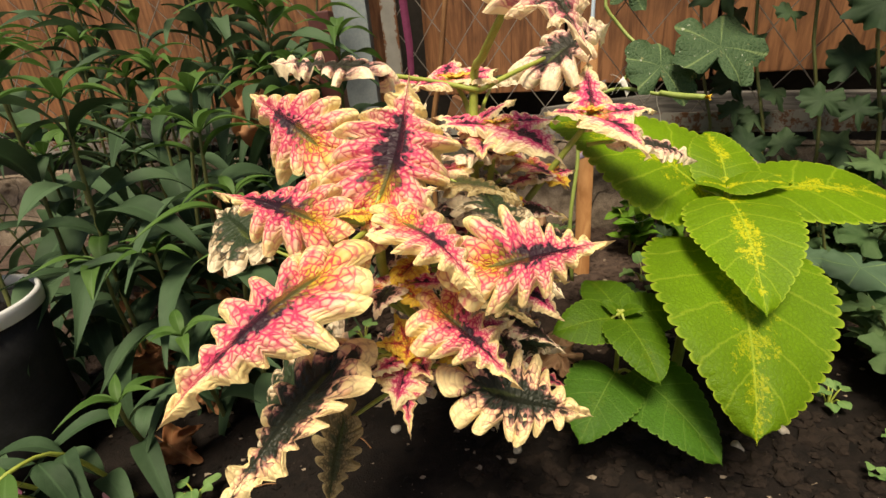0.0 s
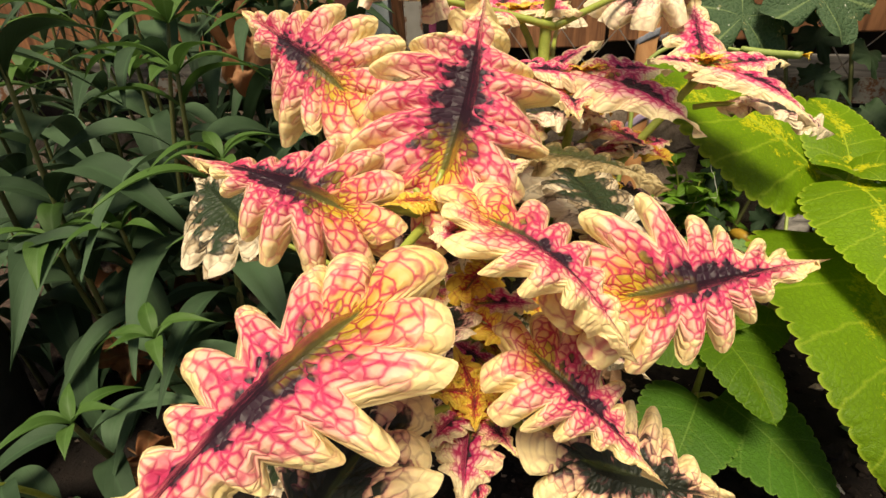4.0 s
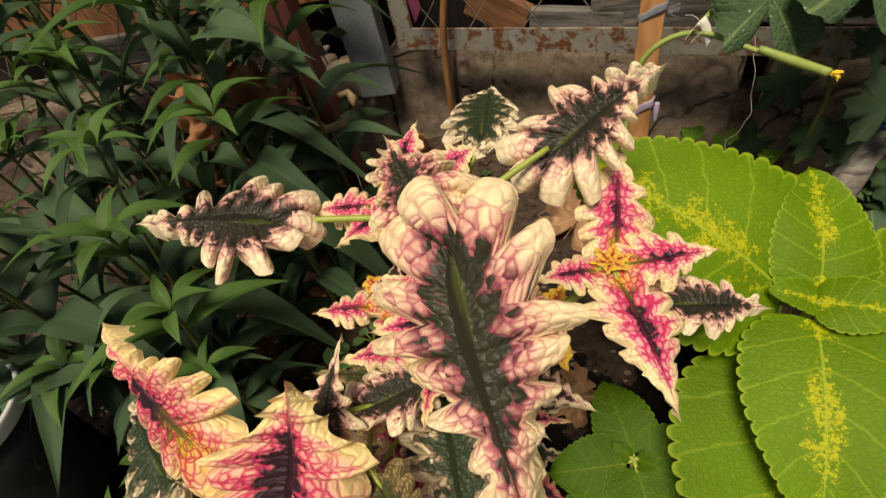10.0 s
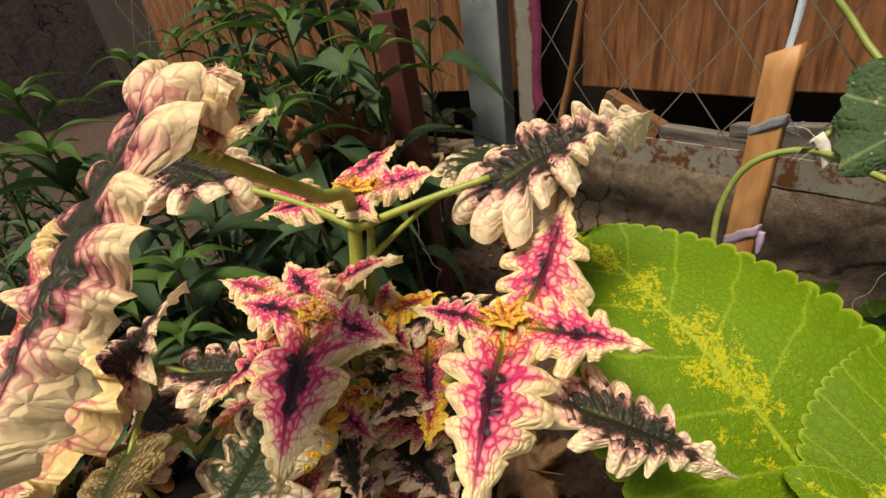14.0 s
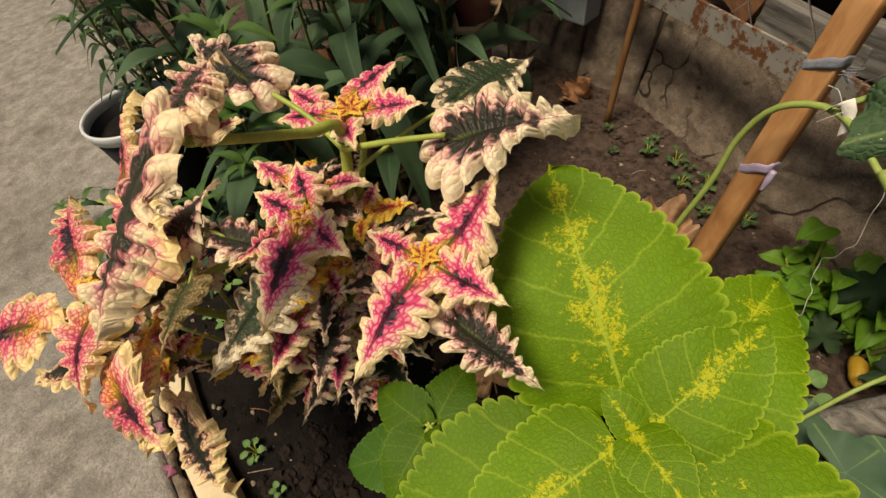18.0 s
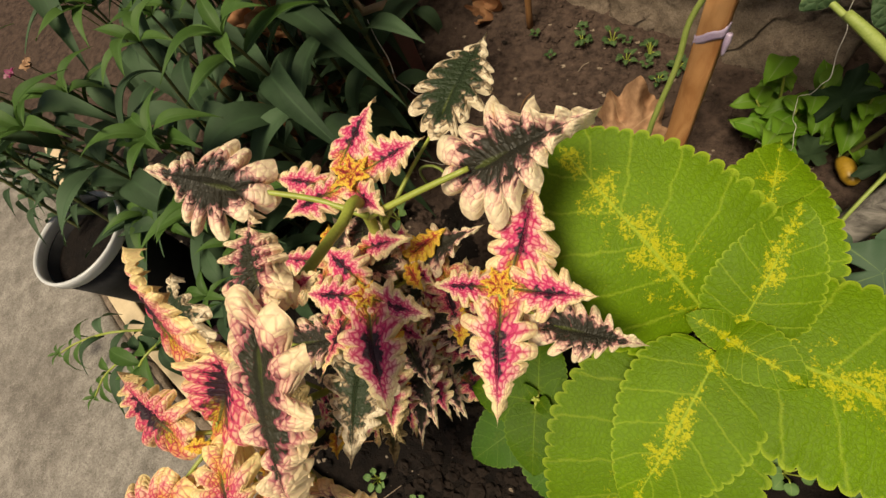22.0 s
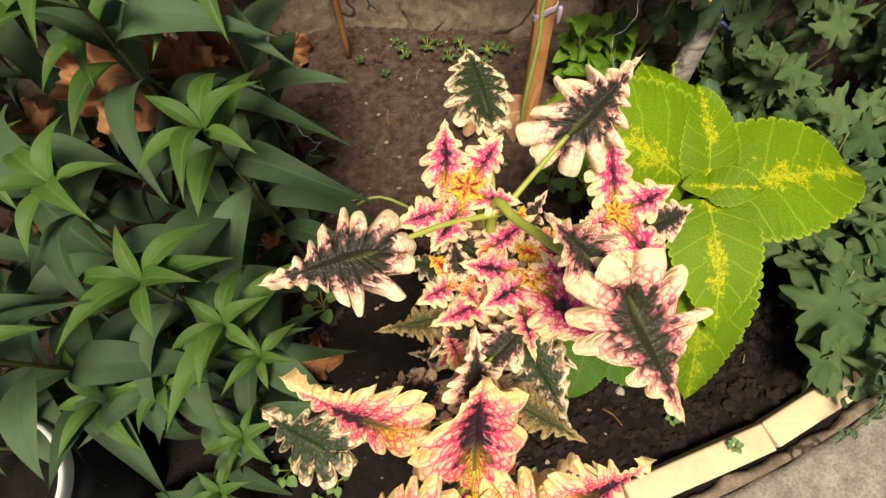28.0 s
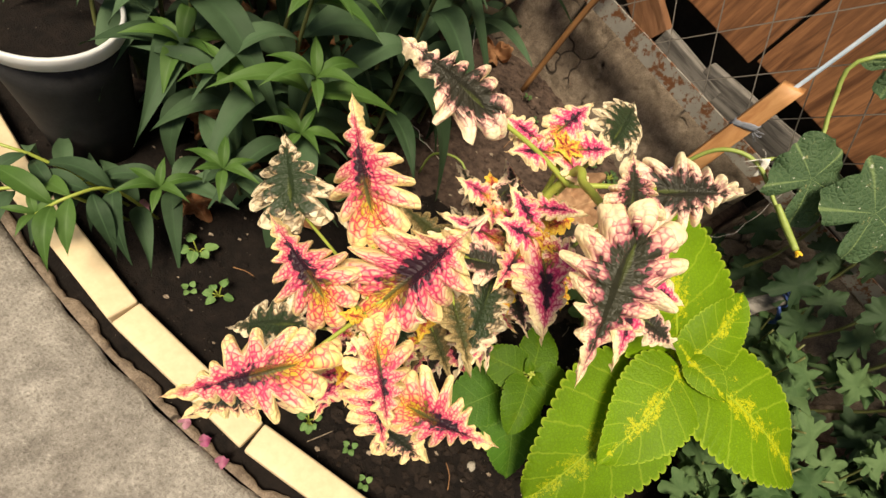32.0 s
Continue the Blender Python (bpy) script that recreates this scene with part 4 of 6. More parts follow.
def boarding():
    root = thing("board_wall", (0.4, 1.9, 0), "brown wooden boards behind the chain-link fence", "wooden wall")
    slant = Matrix.Translation((0.24, 1.80, 0)) @ Matrix.Rotation(-0.36, 4, "Z")
    widths = (0.42, 0.36, 0.45, 0.40)
    x = -0.02
    for k, w in enumerate(widths):  # upright sheets of old plywood
        bm = box_bm(w - 0.008, 0.022, 1.3, 0.003, 0.002, 3, k)
        place("plank", bm_mesh("plank", bm, M_VBOARD), root, slant @ Matrix.Translation((x + 0.5 * w, 0.01 + 0.008 * (k % 2), 0.372 + 0.012 * (k % 3))) @ Matrix.Rotation(0.006 * math.sin(k * 3), 4, "Y"))
        x += w
    x = -1.6
    for k in range(4):
        bm = box_bm(0.42, 0.022, 1.3, 0.003, 0.002, 3, 7 + k)
        place("plank", bm_mesh("plank", bm, M_VBOARD), root, Matrix.Translation((x + 0.21, 1.83 + 0.008 * (k % 2), 0.36)))
        x += 0.428
    # two added dark sheets stand in for the shade behind the boards
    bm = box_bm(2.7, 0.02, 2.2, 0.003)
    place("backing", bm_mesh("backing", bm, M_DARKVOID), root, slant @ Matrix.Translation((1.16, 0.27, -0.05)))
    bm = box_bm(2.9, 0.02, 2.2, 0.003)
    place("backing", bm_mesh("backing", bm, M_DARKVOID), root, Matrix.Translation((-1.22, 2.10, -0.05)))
    for k, (x, y, zz, l, a, mat) in enumerate(((0.52, 1.665, 0.235, 0.2, 0.03, M_GREYWOOD), (0.34, 1.735, 0.275, 0.15, 0.42, M_BOARD), (0.70, 1.60, 0.27, 0.3, -0.1, M_GREYWOOD), (1.05, 1.47, 0.28, 0.5, 0.03, M_GREYWOOD), (-0.5, 1.78, 0.30, 0.6, 0.02, M_GREYWOOD))):
        bm = box_bm(l, 0.03, 0.075, 0.003, 0.003, 3, k)
        ob = place("loose_board", bm_mesh("loose_board", bm, mat), None, Matrix.Translation((x, y, zz)) @ Matrix.Rotation(-0.36 if x > 0.25 else 0.0, 4, "Z") @ Matrix.Rotation(a, 4, "Y"))
        tagged(ob, "weathered grey offcut of board behind the mesh" if mat is M_GREYWOOD else "brown offcut of board leaning behind the mesh", "board")


boarding()


def surround():
    """Plain walls that close the yard out of sight."""
    for name, sx, at, rz in (("wall_south", 12.0, (0, -4.0, -0.05), 0), ("wall_west", 12.0, (-5.0, 1.0, -0.05), 90), ("wall_east", 12.0, (5.5, 1.0, -0.05), 90)):
        ob = place(name, bm_mesh(name, box_bm(sx, 0.15, 1.8, 0.01), M_WALL), None, pose(*at, 0, 0, rz))
        tagged(ob, "plain grey wall round the yard", "wall", kind="structure")


surround()


# ---- stakes ----
def stake():
    root = thing("garden_stake", (0.588, 1.28, 0), "orange varnished wooden stake tied to a cucumber vine", "stake")
    foot, top = Vector((0.586, 1.275, -0.03)), Vector((0.601, 1.356, 0.503))
    turned = Matrix.Rotation(radians(-14), 3, "Z")
    v, f = [], []
    n = 22
    for i in range(n + 1):
        p = foot.lerp(top, i / n)
        for cx, cy in ((-1, -0.86), (-0.9, -1), (0.9, -1), (1, -0.86), (1, 0.86), (0.9, 1), (-0.9, 1), (-1, 0.86)):
            wear = 0.0006 * noise.noise(Vector((i * 0.9, cx * 3, cy * 3)))
            v.append(p + turned @ Vector((0.0172 * cx + wear, 0.0125 * cy + wear, (0.006 * cx if i == n else 0.0))))
        f += [] if i == 0 else [((i - 1) * 8 + j, (i - 1) * 8 + (j + 1) % 8, i * 8 + (j + 1) % 8, i * 8 + j) for j in range(8)]
    f += [tuple(range(7, -1, -1)), tuple(range(n * 8, n * 8 + 8))]
    place("batten", mesh_of("batten", v, f, M_STAKE), root)

    def band(name, h, tall, mat, label, tilt, seed):
        """A flat tie drawn tight round the batten."""
        c = foot.lerp(top, (h - foot.z) / (top.z - foot.z))
        v, f, m = [], [], 40
        for j in range(m):
            a = 2 * math.pi * j / m
            e = (abs(math.cos(a)) ** 5 + abs(math.sin(a)) ** 5) ** -0.2
            z = tilt * math.cos(a + 0.4)
            wide = tall * (0.75 + 0.35 * noise.noise(Vector((3 * math.cos(a), 3 * math.sin(a), seed))))
            for out, dz in ((0.0004, -0.5), (0.0016, -0.45), (0.0022, -0.1), (0.0014, 0.12), (0.0021, 0.45), (0.0004, 0.5)):
                v.append(c + turned @ Vector(((0.0175 + out) * e * math.cos(a), (0.0129 + out) * e * math.sin(a), z + dz * wide)))
        for j in range(m):
            k2 = (j + 1) % m
            f += [(j * 6 + i, k2 * 6 + i, k2 * 6 + i + 1, j * 6 + i + 1) for i in range(5)]
        place(name, mesh_of(name, v, f, mat), root, None, label)

    band("cord", 0.415, 0.017, M_ROPE, "grey knitted cord wound round the stake", 0.012, 1.0)
    c0 = foot.lerp(top, (0.415 - foot.z) / (top.z - foot.z))
    for k in range(9):  # frayed ends of the cord
        a = 0.9 * k
        o = c0 + turned @ Vector((0.021, -0.010 + 0.002 * k, 0.004 * math.sin(a)))
        tube_part("fringe", [o, o + Vector((0.006, -0.003, 0.004 * math.cos(a))), o + Vector((0.013, -0.006 + 0.002 * math.sin(a), 0.009 * math.cos(a)))], [0.0008, 0.0006, 0.0004], M_ROPE, root, 4)
    band("ribbon", 0.272, 0.022, M_PURPLE, "pale purple ribbon tied round the stake", 0.016, 2.0)
    v, f = tube([c0 + Vector((0.02, -0.02, 0.0)) for c0 in (foot.lerp(top, 0.6), foot.lerp(top, 0.575), foot.lerp(top, 0.54))], [0.004, 0.005, 0.002], 6)
    place("ribbon_end", mesh_of("ribbon_end", v, f, M_PURPLE), root)
    return root


stake()


def weathered_stake():
    root = thing("garden_stake", (0.80, 1.13, 0), "leaning thick grey weathered stake with a blue tie", "stake")
    a, b = Vector((0.795, 1.125, -0.02)), Vector((0.972, 1.318, 0.25))
    place("pole", mesh_of("pole", *tube([a, a.lerp(b, 0.5), b], [0.025, 0.024, 0.022], 10, bump=0.10), M_GREYWOOD), root)
    axis = (b - a).normalized()
    side = axis.orthogonal().normalized()
    other = axis.cross(side)
    for k in range(3):
        c = a.lerp(b, 0.84 + 0.014 * k)
        pts = [c + 0.026 * (math.cos(t) * side + math.sin(t) * other) + 0.005 * math.sin(2 * t + k) * axis for t in np.linspace(0, 2 * math.pi, 17)]
        place("tie", mesh_of("tie", *tube(pts, [0.0028] * 17, 5, 1), M_BLUE), root)
    c = a.lerp(b, 0.835)
    tube_part("tie_end", [c + Vector((0.005, -0.028, 0.0)), c + Vector((0.022, -0.038, -0.014)), c + Vector((0.034, -0.036, -0.034)), c + Vector((0.030, -0.034, -0.050))], [0.003, 0.005, 0.005, 0.002], M_BLUE, root)


weathered_stake()


def stick():
    v, f = tube([(0.225, 1.585, -0.01), (0.242, 1.585, 0.3), (0.275, 1.58, 0.46), (0.32, 1.585, 0.75)], [0.008, 0.0075, 0.007, 0.006], 8, bump=0.15)
    tagged(place("thin_stick", mesh_of("thin_stick", v, f, M_STICK)), "thin brown wooden stick standing by the fence", "stick")


stick()


# ---- the painted nettle ----
coleus = thing("coleus_plant", (0.33, 0.79, 0), "bushy painted nettle with cream-edged pink and near-black ruffled leaves", "coleus")
SEED = [100]


def cl(base, tip, mat, wide=0.86, up=(0, -0.15, 1), node=None, lobes=8, ruffle=0.2, fold=0.3, arch=0.06, curl=0.12, label="", name="leaf", twist=0.0, oblong=False):
    """One leaf of the nettle with its stalk from the node."""
    SEED[0] += 1
    b, t = Vector(base), Vector(tip)
    length = (t - b).length
    slim = mat in (M_YOUNG, M_TINY) or oblong
    lobes = (7 if slim and not oblong else 9 if length > 0.09 else 8) if length > 0.05 else min(lobes, 6)
    me = finger_leaf(name, length, length * wide * (1.0 if oblong else 0.80 if slim else 0.95), mat, lobes, "slim" if slim else "broad", ruffle, fold, arch, curl, SEED[0], 12 if length > 0.04 else 8, 8 if length > 0.05 else 5, twist)
    ob = place(name, me, coleus, lay(base, tip, up), label)
    if node is not None:
        n = Vector(node)
        v, f = tube([n, n.lerp(b, 0.5) + Vector((0, 0, 0.004)), b + (t - b) * 0.03], [0.0028, 0.0022, 0.0015], 6, 3)
        place("stalk", mesh_of("stalk", v, f, M_STEM, [(0.5, 0.5)] * len(v)), ob)
    return ob


def stemline(points, r0, r1, name="stem"):
    n = len(points)
    tube_part(name, points, [r0 + (r1 - r0) * k / (n - 1) for k in range(n)], M_STEM, coleus, 8)


# stems
stemline([(0.325, 0.80, -0.02), (0.325, 0.81, 0.15), (0.332, 0.84, 0.32), (0.339, 0.878, 0.478), (0.349, 0.845, 0.508), (0.364, 0.80, 0.540), (0.380, 0.757, 0.572)], 0.0072, 0.0036)
stemline([(0.325, 0.80, 0.08), (0.28, 0.74, 0.2), (0.245, 0.66, 0.33), (0.25, 0.64, 0.40)], 0.006, 0.004, "branch")
stemline([(0.33, 0.82, 0.2), (0.345, 0.82, 0.33), (0.358, 0.81, 0.43)], 0.005, 0.0035, "branch")
stemline([(0.33, 0.84, 0.25), (0.40, 0.845, 0.34), (0.474, 0.852, 0.43)], 0.005, 0.0035, "branch")
stemline([(0.34, 0.87, 0.40), (0.33, 0.9, 0.45), (0.318, 0.905, 0.475)], 0.004, 0.003, "branch")
stemline([(0.28, 0.74, 0.2), (0.27, 0.66, 0.24), (0.265, 0.62, 0.29)], 0.004, 0.003, "branch")
stemline([(0.345, 0.872, 0.47), (0.39, 0.90, 0.485), (0.432, 0.925, 0.497)], 0.0035, 0.0025, "branch")
stemline([(0.345, 0.872, 0.47), (0.29, 0.87, 0.485), (0.225, 0.857, 0.50)], 0.0035, 0.0025, "branch")

FN = (0.245, 0.638, 0.395)  # front shoot
cl((0.250, 0.646, 0.415), (0.279, 0.719, 0.508), M_RED, 1.05, (-0.1, -0.85, 0.5), FN, 8, 0.26, 0.35, -0.10, 0.0, oblong=True)
cl((0.205, 0.619, 0.408), (0.113, 0.649, 0.431), M_RED, 0.92, (0.1, -0.5, 1), FN, 8, 0.26)
cl((0.222, 0.560, 0.392), (0.137, 0.478, 0.340), M_RED, 0.84, (-0.1, -0.55, 1), FN, 8, 0.26, 0.25, 0.08)
cl((0.272, 0.610, 0.406), (0.331, 0.560, 0.364), M_RED, 0.92, (0.3, -0.5, 1), FN, 7, 0.24, 0.15, 0.16)
cl((0.334, 0.592, 0.374), (0.431, 0.606, 0.384), M_RED, 1.0, (0, -0.75, 1), FN, 8, 0.24, 0.25, 0.05)
cl((0.192, 0.702, 0.450), (0.110, 0.769, 0.497), M_RED, 0.95, (-0.3, -0.8, 0.9), (0.25, 0.65, 0.38), 8, 0.28)
cl((0.268, 0.705, 0.425), (0.288, 0.772, 0.475), M_DARK, 0.75, (0.0, -1.0, 0.7), (0.25, 0.66, 0.37), 7)
cl((0.26, 0.615, 0.40), (0.25, 0.585, 0.405), M_YOUNG, 0.90, (0.1, -0.6, 1), FN, 5, 0.15)
cl((0.265, 0.645, 0.41), (0.30, 0.655, 0.42), M_YOUNG, 0.90, (0.2, -0.5, 1), FN, 5, 0.15)
cl((0.232, 0.65, 0.41), (0.205, 0.665, 0.42), M_YOUNG, 0.90, (-0.2, -0.5, 1), FN, 5, 0.15)
cl((0.245, 0.625, 0.41), (0.222, 0.612, 0.414), M_TINY, 0.8, (-0.2, -0.5, 1), FN, 5, 0.15)
# lower leaves of the front
cl((0.104, 0.703, 0.364), (0.046, 0.765, 0.378), M_GREEN, 1.25, (0, -0.4, 1), (0.255, 0.7, 0.27))
cl((0.19, 0.615, 0.30), (0.105, 0.59, 0.18), M_GREEN, 0.6, (-0.6, -0.4, 0.7), (0.27, 0.68, 0.22))
cl((0.213, 0.565, 0.308), (0.152, 0.472, 0.268), M_OLDER, 0.92, (-0.3, -0.6, 1), (0.265, 0.62, 0.28), 10, 0.28)
cl((0.325, 0.592, 0.262), (0.42, 0.588, 0.228), M_OLDER, 1.05, (0.1, -0.9, 0.8), (0.27, 0.62, 0.27), 11, 0.3)
cl((0.295, 0.60, 0.335), (0.355, 0.555, 0.29), M_RED, 0.85, (0.3, -0.6, 0.8), (0.25, 0.63, 0.34), 7)
cl((0.262, 0.60, 0.285), (0.268, 0.545, 0.255), M_RED, 0.8, (0.0, -0.7, 0.8), (0.265, 0.62, 0.29), 6)
cl((0.20, 0.60, 0.225), (0.178, 0.555, 0.14), M_BROWN, 0.6, (-0.2, -1.0, 0.2), (0.27, 0.66, 0.22), 8, 0.2, 0.5)
for k, (dx, dy, dz) in enumerate(((-0.03, -0.01, 0.01), (0.028, 0.0, 0.005), (0.0, -0.03, 0.0), (-0.012, 0.012, 0.028), (0.02, -0.02, -0.015), (-0.022, -0.022, -0.012))):
    o = Vector((0.265, 0.612, 0.295))
    cl(o, o + Vector((dx, dy, dz)), M_TINY, 0.75, (0.1 * dx, -0.6, 1), None, 5, 0.16)
# the middle dark leaf over the bed
cl((0.340, 0.775, 0.374), (0.368, 0.648, 0.346), M_GREEN, 0.66, (0.25, -0.2, 1), (0.345, 0.815, 0.37), 8, 0.16, 0.15, oblong=True)
# top shoot
TN = (0.380, 0.757, 0.572)
cl((0.385, 0.742, 0.580), (0.418, 0.641, 0.506), M_TOP, 0.86, (-0.25, -0.1, 1), TN, 8, 0.28, 0.25, 0.06, 0.04)
cl((0.372, 0.768, 0.580), (0.345, 0.812, 0.598), M_TOP, 1.1, (-0.3, -0.3, 1), TN, 7, 0.36, 0.45, 0.10, 0.0)
cl((0.374, 0.772, 0.566), (0.362, 0.795, 0.585), M_YOUNG, 0.9, (-0.2, -0.1, 1), TN, 5, 0.2)
cl((0.38, 0.77, 0.566), (0.402, 0.792, 0.580), M_YOUNG, 0.9, (-0.2, -0.1, 1), TN, 5, 0.2)
# upper leaves
cl((0.218, 0.854, 0.500), (0.107, 0.844, 0.520), M_DARK, 1.02, (0.0, -0.3, 1), None, 8, 0.30, 0.35)
cl((0.436, 0.930, 0.490), (0.527, 0.975, 0.532), M_DARK, 1.15, (0.1, -0.5, 1), None, 8, 0.30, 0.35)
cl((0.371, 0.992, 0.466), (0.377, 1.108, 0.461), M_GREEN, 0.72, (0, 0, 1), (0.345, 0.88, 0.44), 8, 0.14, oblong=True)
# back shoot
UN = (0.318, 0.905, 0.475)
cl((0.300, 0.916, 0.482), (0.318, 0.982, 0.502), M_YOUNG, 0.95, (-0.1, -0.3, 1), UN, 7)
cl((0.330, 0.915, 0.480), (0.376, 0.955, 0.488), M_YOUNG, 0.95, (0.2, -0.2, 1), UN, 7)
cl((0.292, 0.888, 0.480), (0.232, 0.880, 0.488), M_YOUNG, 0.9, (-0.1, -0.4, 1), UN, 7)
cl((0.308, 0.884, 0.482), (0.262, 0.845, 0.478), M_YOUNG, 0.9, (-0.2, -0.4, 1), UN, 7)
cl((0.325, 0.892, 0.482), (0.370, 0.872, 0.48), M_YOUNG, 0.9, (0.2, -0.4, 1), UN, 7)
for k in range(6):
    a = k * 1.05
    o = Vector((0.318, 0.903, 0.484))
    cl(o, o + Vector((0.024 * math.cos(a), 0.024 * math.sin(a), 0.006)), M_TINY, 0.8, (0, 0, 1), None, 5, 0.16)
# left shoot
LN = (0.360, 0.806, 0.435)
cl((0.352, 0.804, 0.438), (0.292, 0.787, 0.447), M_YOUNG, 0.88, (-0.1, -0.45, 1), LN, 7)
cl((0.368, 0.806, 0.440), (0.430, 0.808, 0.438), M_YOUNG, 0.90, (0.1, -0.45, 1), LN, 7)
cl((0.364, 0.797, 0.434), (0.417, 0.712, 0.412), M_YOUNG, 0.90, (0.25, -0.35, 1), LN, 8, 0.15, 0.2, 0.1)
cl((0.345, 0.818, 0.436), (0.288, 0.842, 0.448), M_YOUNG, 0.88, (-0.3, -0.2, 1), LN, 7)
for k in range(6):
    a = k * 1.05 + 0.4
    o = Vector(LN) + Vector((0, 0, 0.006))
    cl(o, o + Vector((0.017 * math.cos(a), 0.017 * math.sin(a), 0.006)), M_TINY, 0.8, (0, 0, 1), None, 5, 0.16)
# right shoot
RN = (0.474, 0.852, 0.432)
cl((0.464, 0.848, 0.434), (0.415, 0.832, 0.445), M_YOUNG, 0.90, (-0.1, -0.35, 1), RN, 7)
cl((0.486, 0.853, 0.434), (0.558, 0.868, 0.430), M_YOUNG, 0.90, (0.1, -0.35, 1), RN, 7)
cl((0.478, 0.84, 0.430), (0.505, 0.740, 0.407), M_YOUNG, 0.84, (0.2, -0.2, 1), RN, 9, 0.13, 0.15, 0.1)
cl((0.480, 0.862, 0.434), (0.488, 0.935, 0.492), M_YOUNG, 0.95, (0.2, -0.6, 0.9), RN, 9, 0.15, 0.15, -0.05)
cl((0.522, 0.840, 0.398), (0.607, 0.854, 0.369), M_DARK, 0.86, (0.2, -0.25, 1), (0.47, 0.85, 0.40), 8)
for k in range(6):
    a = k * 1.05 + 0.2
    o = Vector(RN) + Vector((0, 0, 0.006))
    cl(o, o + Vector((0.018 * math.cos(a), 0.018 * math.sin(a), 0.006)), M_TINY, 0.8, (0, 0, 1), None, 5, 0.16)
# inner leaves
cl((0.325, 0.852, 0.425), (0.39, 0.868, 0.458), M_YOUNG, 0.68, (0, -0.3, 1), (0.338, 0.86, 0.42), 7)
cl((0.40, 0.862, 0.38), (0.44, 0.80, 0.36), M_RED, 0.75, (0.2, -0.3, 1), (0.36, 0.85, 0.36), 7)
cl((0.37, 0.87, 0.39), (0.43, 0.92, 0.40), M_DARK, 0.75, (0.1, -0.2, 1), (0.34, 0.86, 0.38), 7)
cl((0.30, 0.80, 0.34), (0.23, 0.77, 0.33), M_DARK, 0.75, (-0.2, -0.3, 1), (0.33, 0.83, 0.3), 7)
cl((0.37, 0.78, 0.30), (0.42, 0.71, 0.27), M_DARK, 0.75, (0.2, -0.4, 1), (0.33, 0.82, 0.27), 7)
cl((0.31, 0.76, 0.29), (0.30, 0.69, 0.25), M_RED, 0.75, (0, -0.5, 1), (0.325, 0.81, 0.25), 7)
cl((0.38, 0.83, 0.31), (0.47, 0.80, 0.28), M_DARK, 0.7, (0.2, -0.3, 1), (0.335, 0.83, 0.28), 7)
cl((0.29, 0.86, 0.36), (0.22, 0.90, 0.36), M_GREEN, 0.75, (-0.2, 0, 1), (0.335, 0.85, 0.33), 7)
cl((0.27, 0.82, 0.30), (0.17, 0.83, 0.30), M_BROWN, 0.7, (-0.1, -0.1, 1), (0.33, 0.82, 0.26), 8)
cl((0.33, 0.74, 0.2), (0.36, 0.68, 0.15), M_RED, 0.75, (0.1, -0.5, 1), (0.33, 0.8, 0.18), 7)
cl((0.29, 0.73, 0.26), (0.26, 0.72, 0.27), M_YOUNG, 0.90, (0, -0.4, 1), (0.3, 0.76, 0.22), 6)
cl((0.31, 0.72, 0.335), (0.335, 0.70, 0.35), M_YOUNG, 0.90, (0, -0.4, 1), (0.3, 0.74, 0.28), 6)

rnd = random.Random(8)
for o, n, r in (((0.265, 0.612, 0.285), 9, 0.042), ((0.255, 0.63, 0.345), 6, 0.04), ((0.285, 0.67, 0.25), 6, 0.045), ((0.30, 0.74, 0.30), 6, 0.045), ((0.35, 0.80, 0.36), 6, 0.045), ((0.36, 0.86, 0.40), 6, 0.045), ((0.42, 0.84, 0.37), 6, 0.05), ((0.29, 0.83, 0.42), 5, 0.045), ((0.34, 0.78, 0.26), 6, 0.055), ((0.30, 0.72, 0.22), 5, 0.055)):
    for k in range(n):  # side shoots up the stems
        a = 6.28 * k / n + rnd.uniform(-0.4, 0.4)
        way = Vector((math.cos(a), math.sin(a), rnd.uniform(-0.35, 0.3)))
        size = r * rnd.uniform(0.6, 1.15)
        cl(Vector(o) + 0.012 * way, Vector(o) + (0.012 + size) * way, (M_YOUNG, M_RED, M_DARK, M_TINY)[(k + n) % 4 if k % 3 else 0], 0.95, (0.3 * math.cos(a), 0.3 * math.sin(a) - 0.3, 1), None, 5, 0.22)
rnd = random.Random(21)
for k in range(64):  # the crowded older leaves inside the bush
    a, h = k * 2.4 + rnd.uniform(-0.4, 0.4), 0.10 + 0.32 * (k / 64) + rnd.uniform(-0.02, 0.02)
    o = Vector((0.325, 0.80, h)) + Vector((-0.05 if k % 3 == 0 else 0.02, -0.07 if k % 3 == 0 else 0.01, 0)) * min(1.0, h * 3)
    way = Vector((math.cos(a), math.sin(a), rnd.uniform(-0.5, 0.05)))
    reach, size = rnd.uniform(0.02, 0.055), rnd.uniform(0.055, 0.09)
    mat = (M_DARK, M_GREEN, M_DARK, M_YOUNG, M_BROWN, M_DARK, M_RED)[k % 7]
    cl(o + reach * way, o + (reach + size) * way, mat, rnd.uniform(0.65, 0.85), (0.3 * math.cos(a), 0.3 * math.sin(a) - 0.2, 1), o, 7)


# ---- the lime-green nettle and the seedling beside it ----
lime = thing("lime_coleus", (0.665, 0.90, 0), "lime-green nettle with broad scalloped leaves flecked yellow", "coleus")


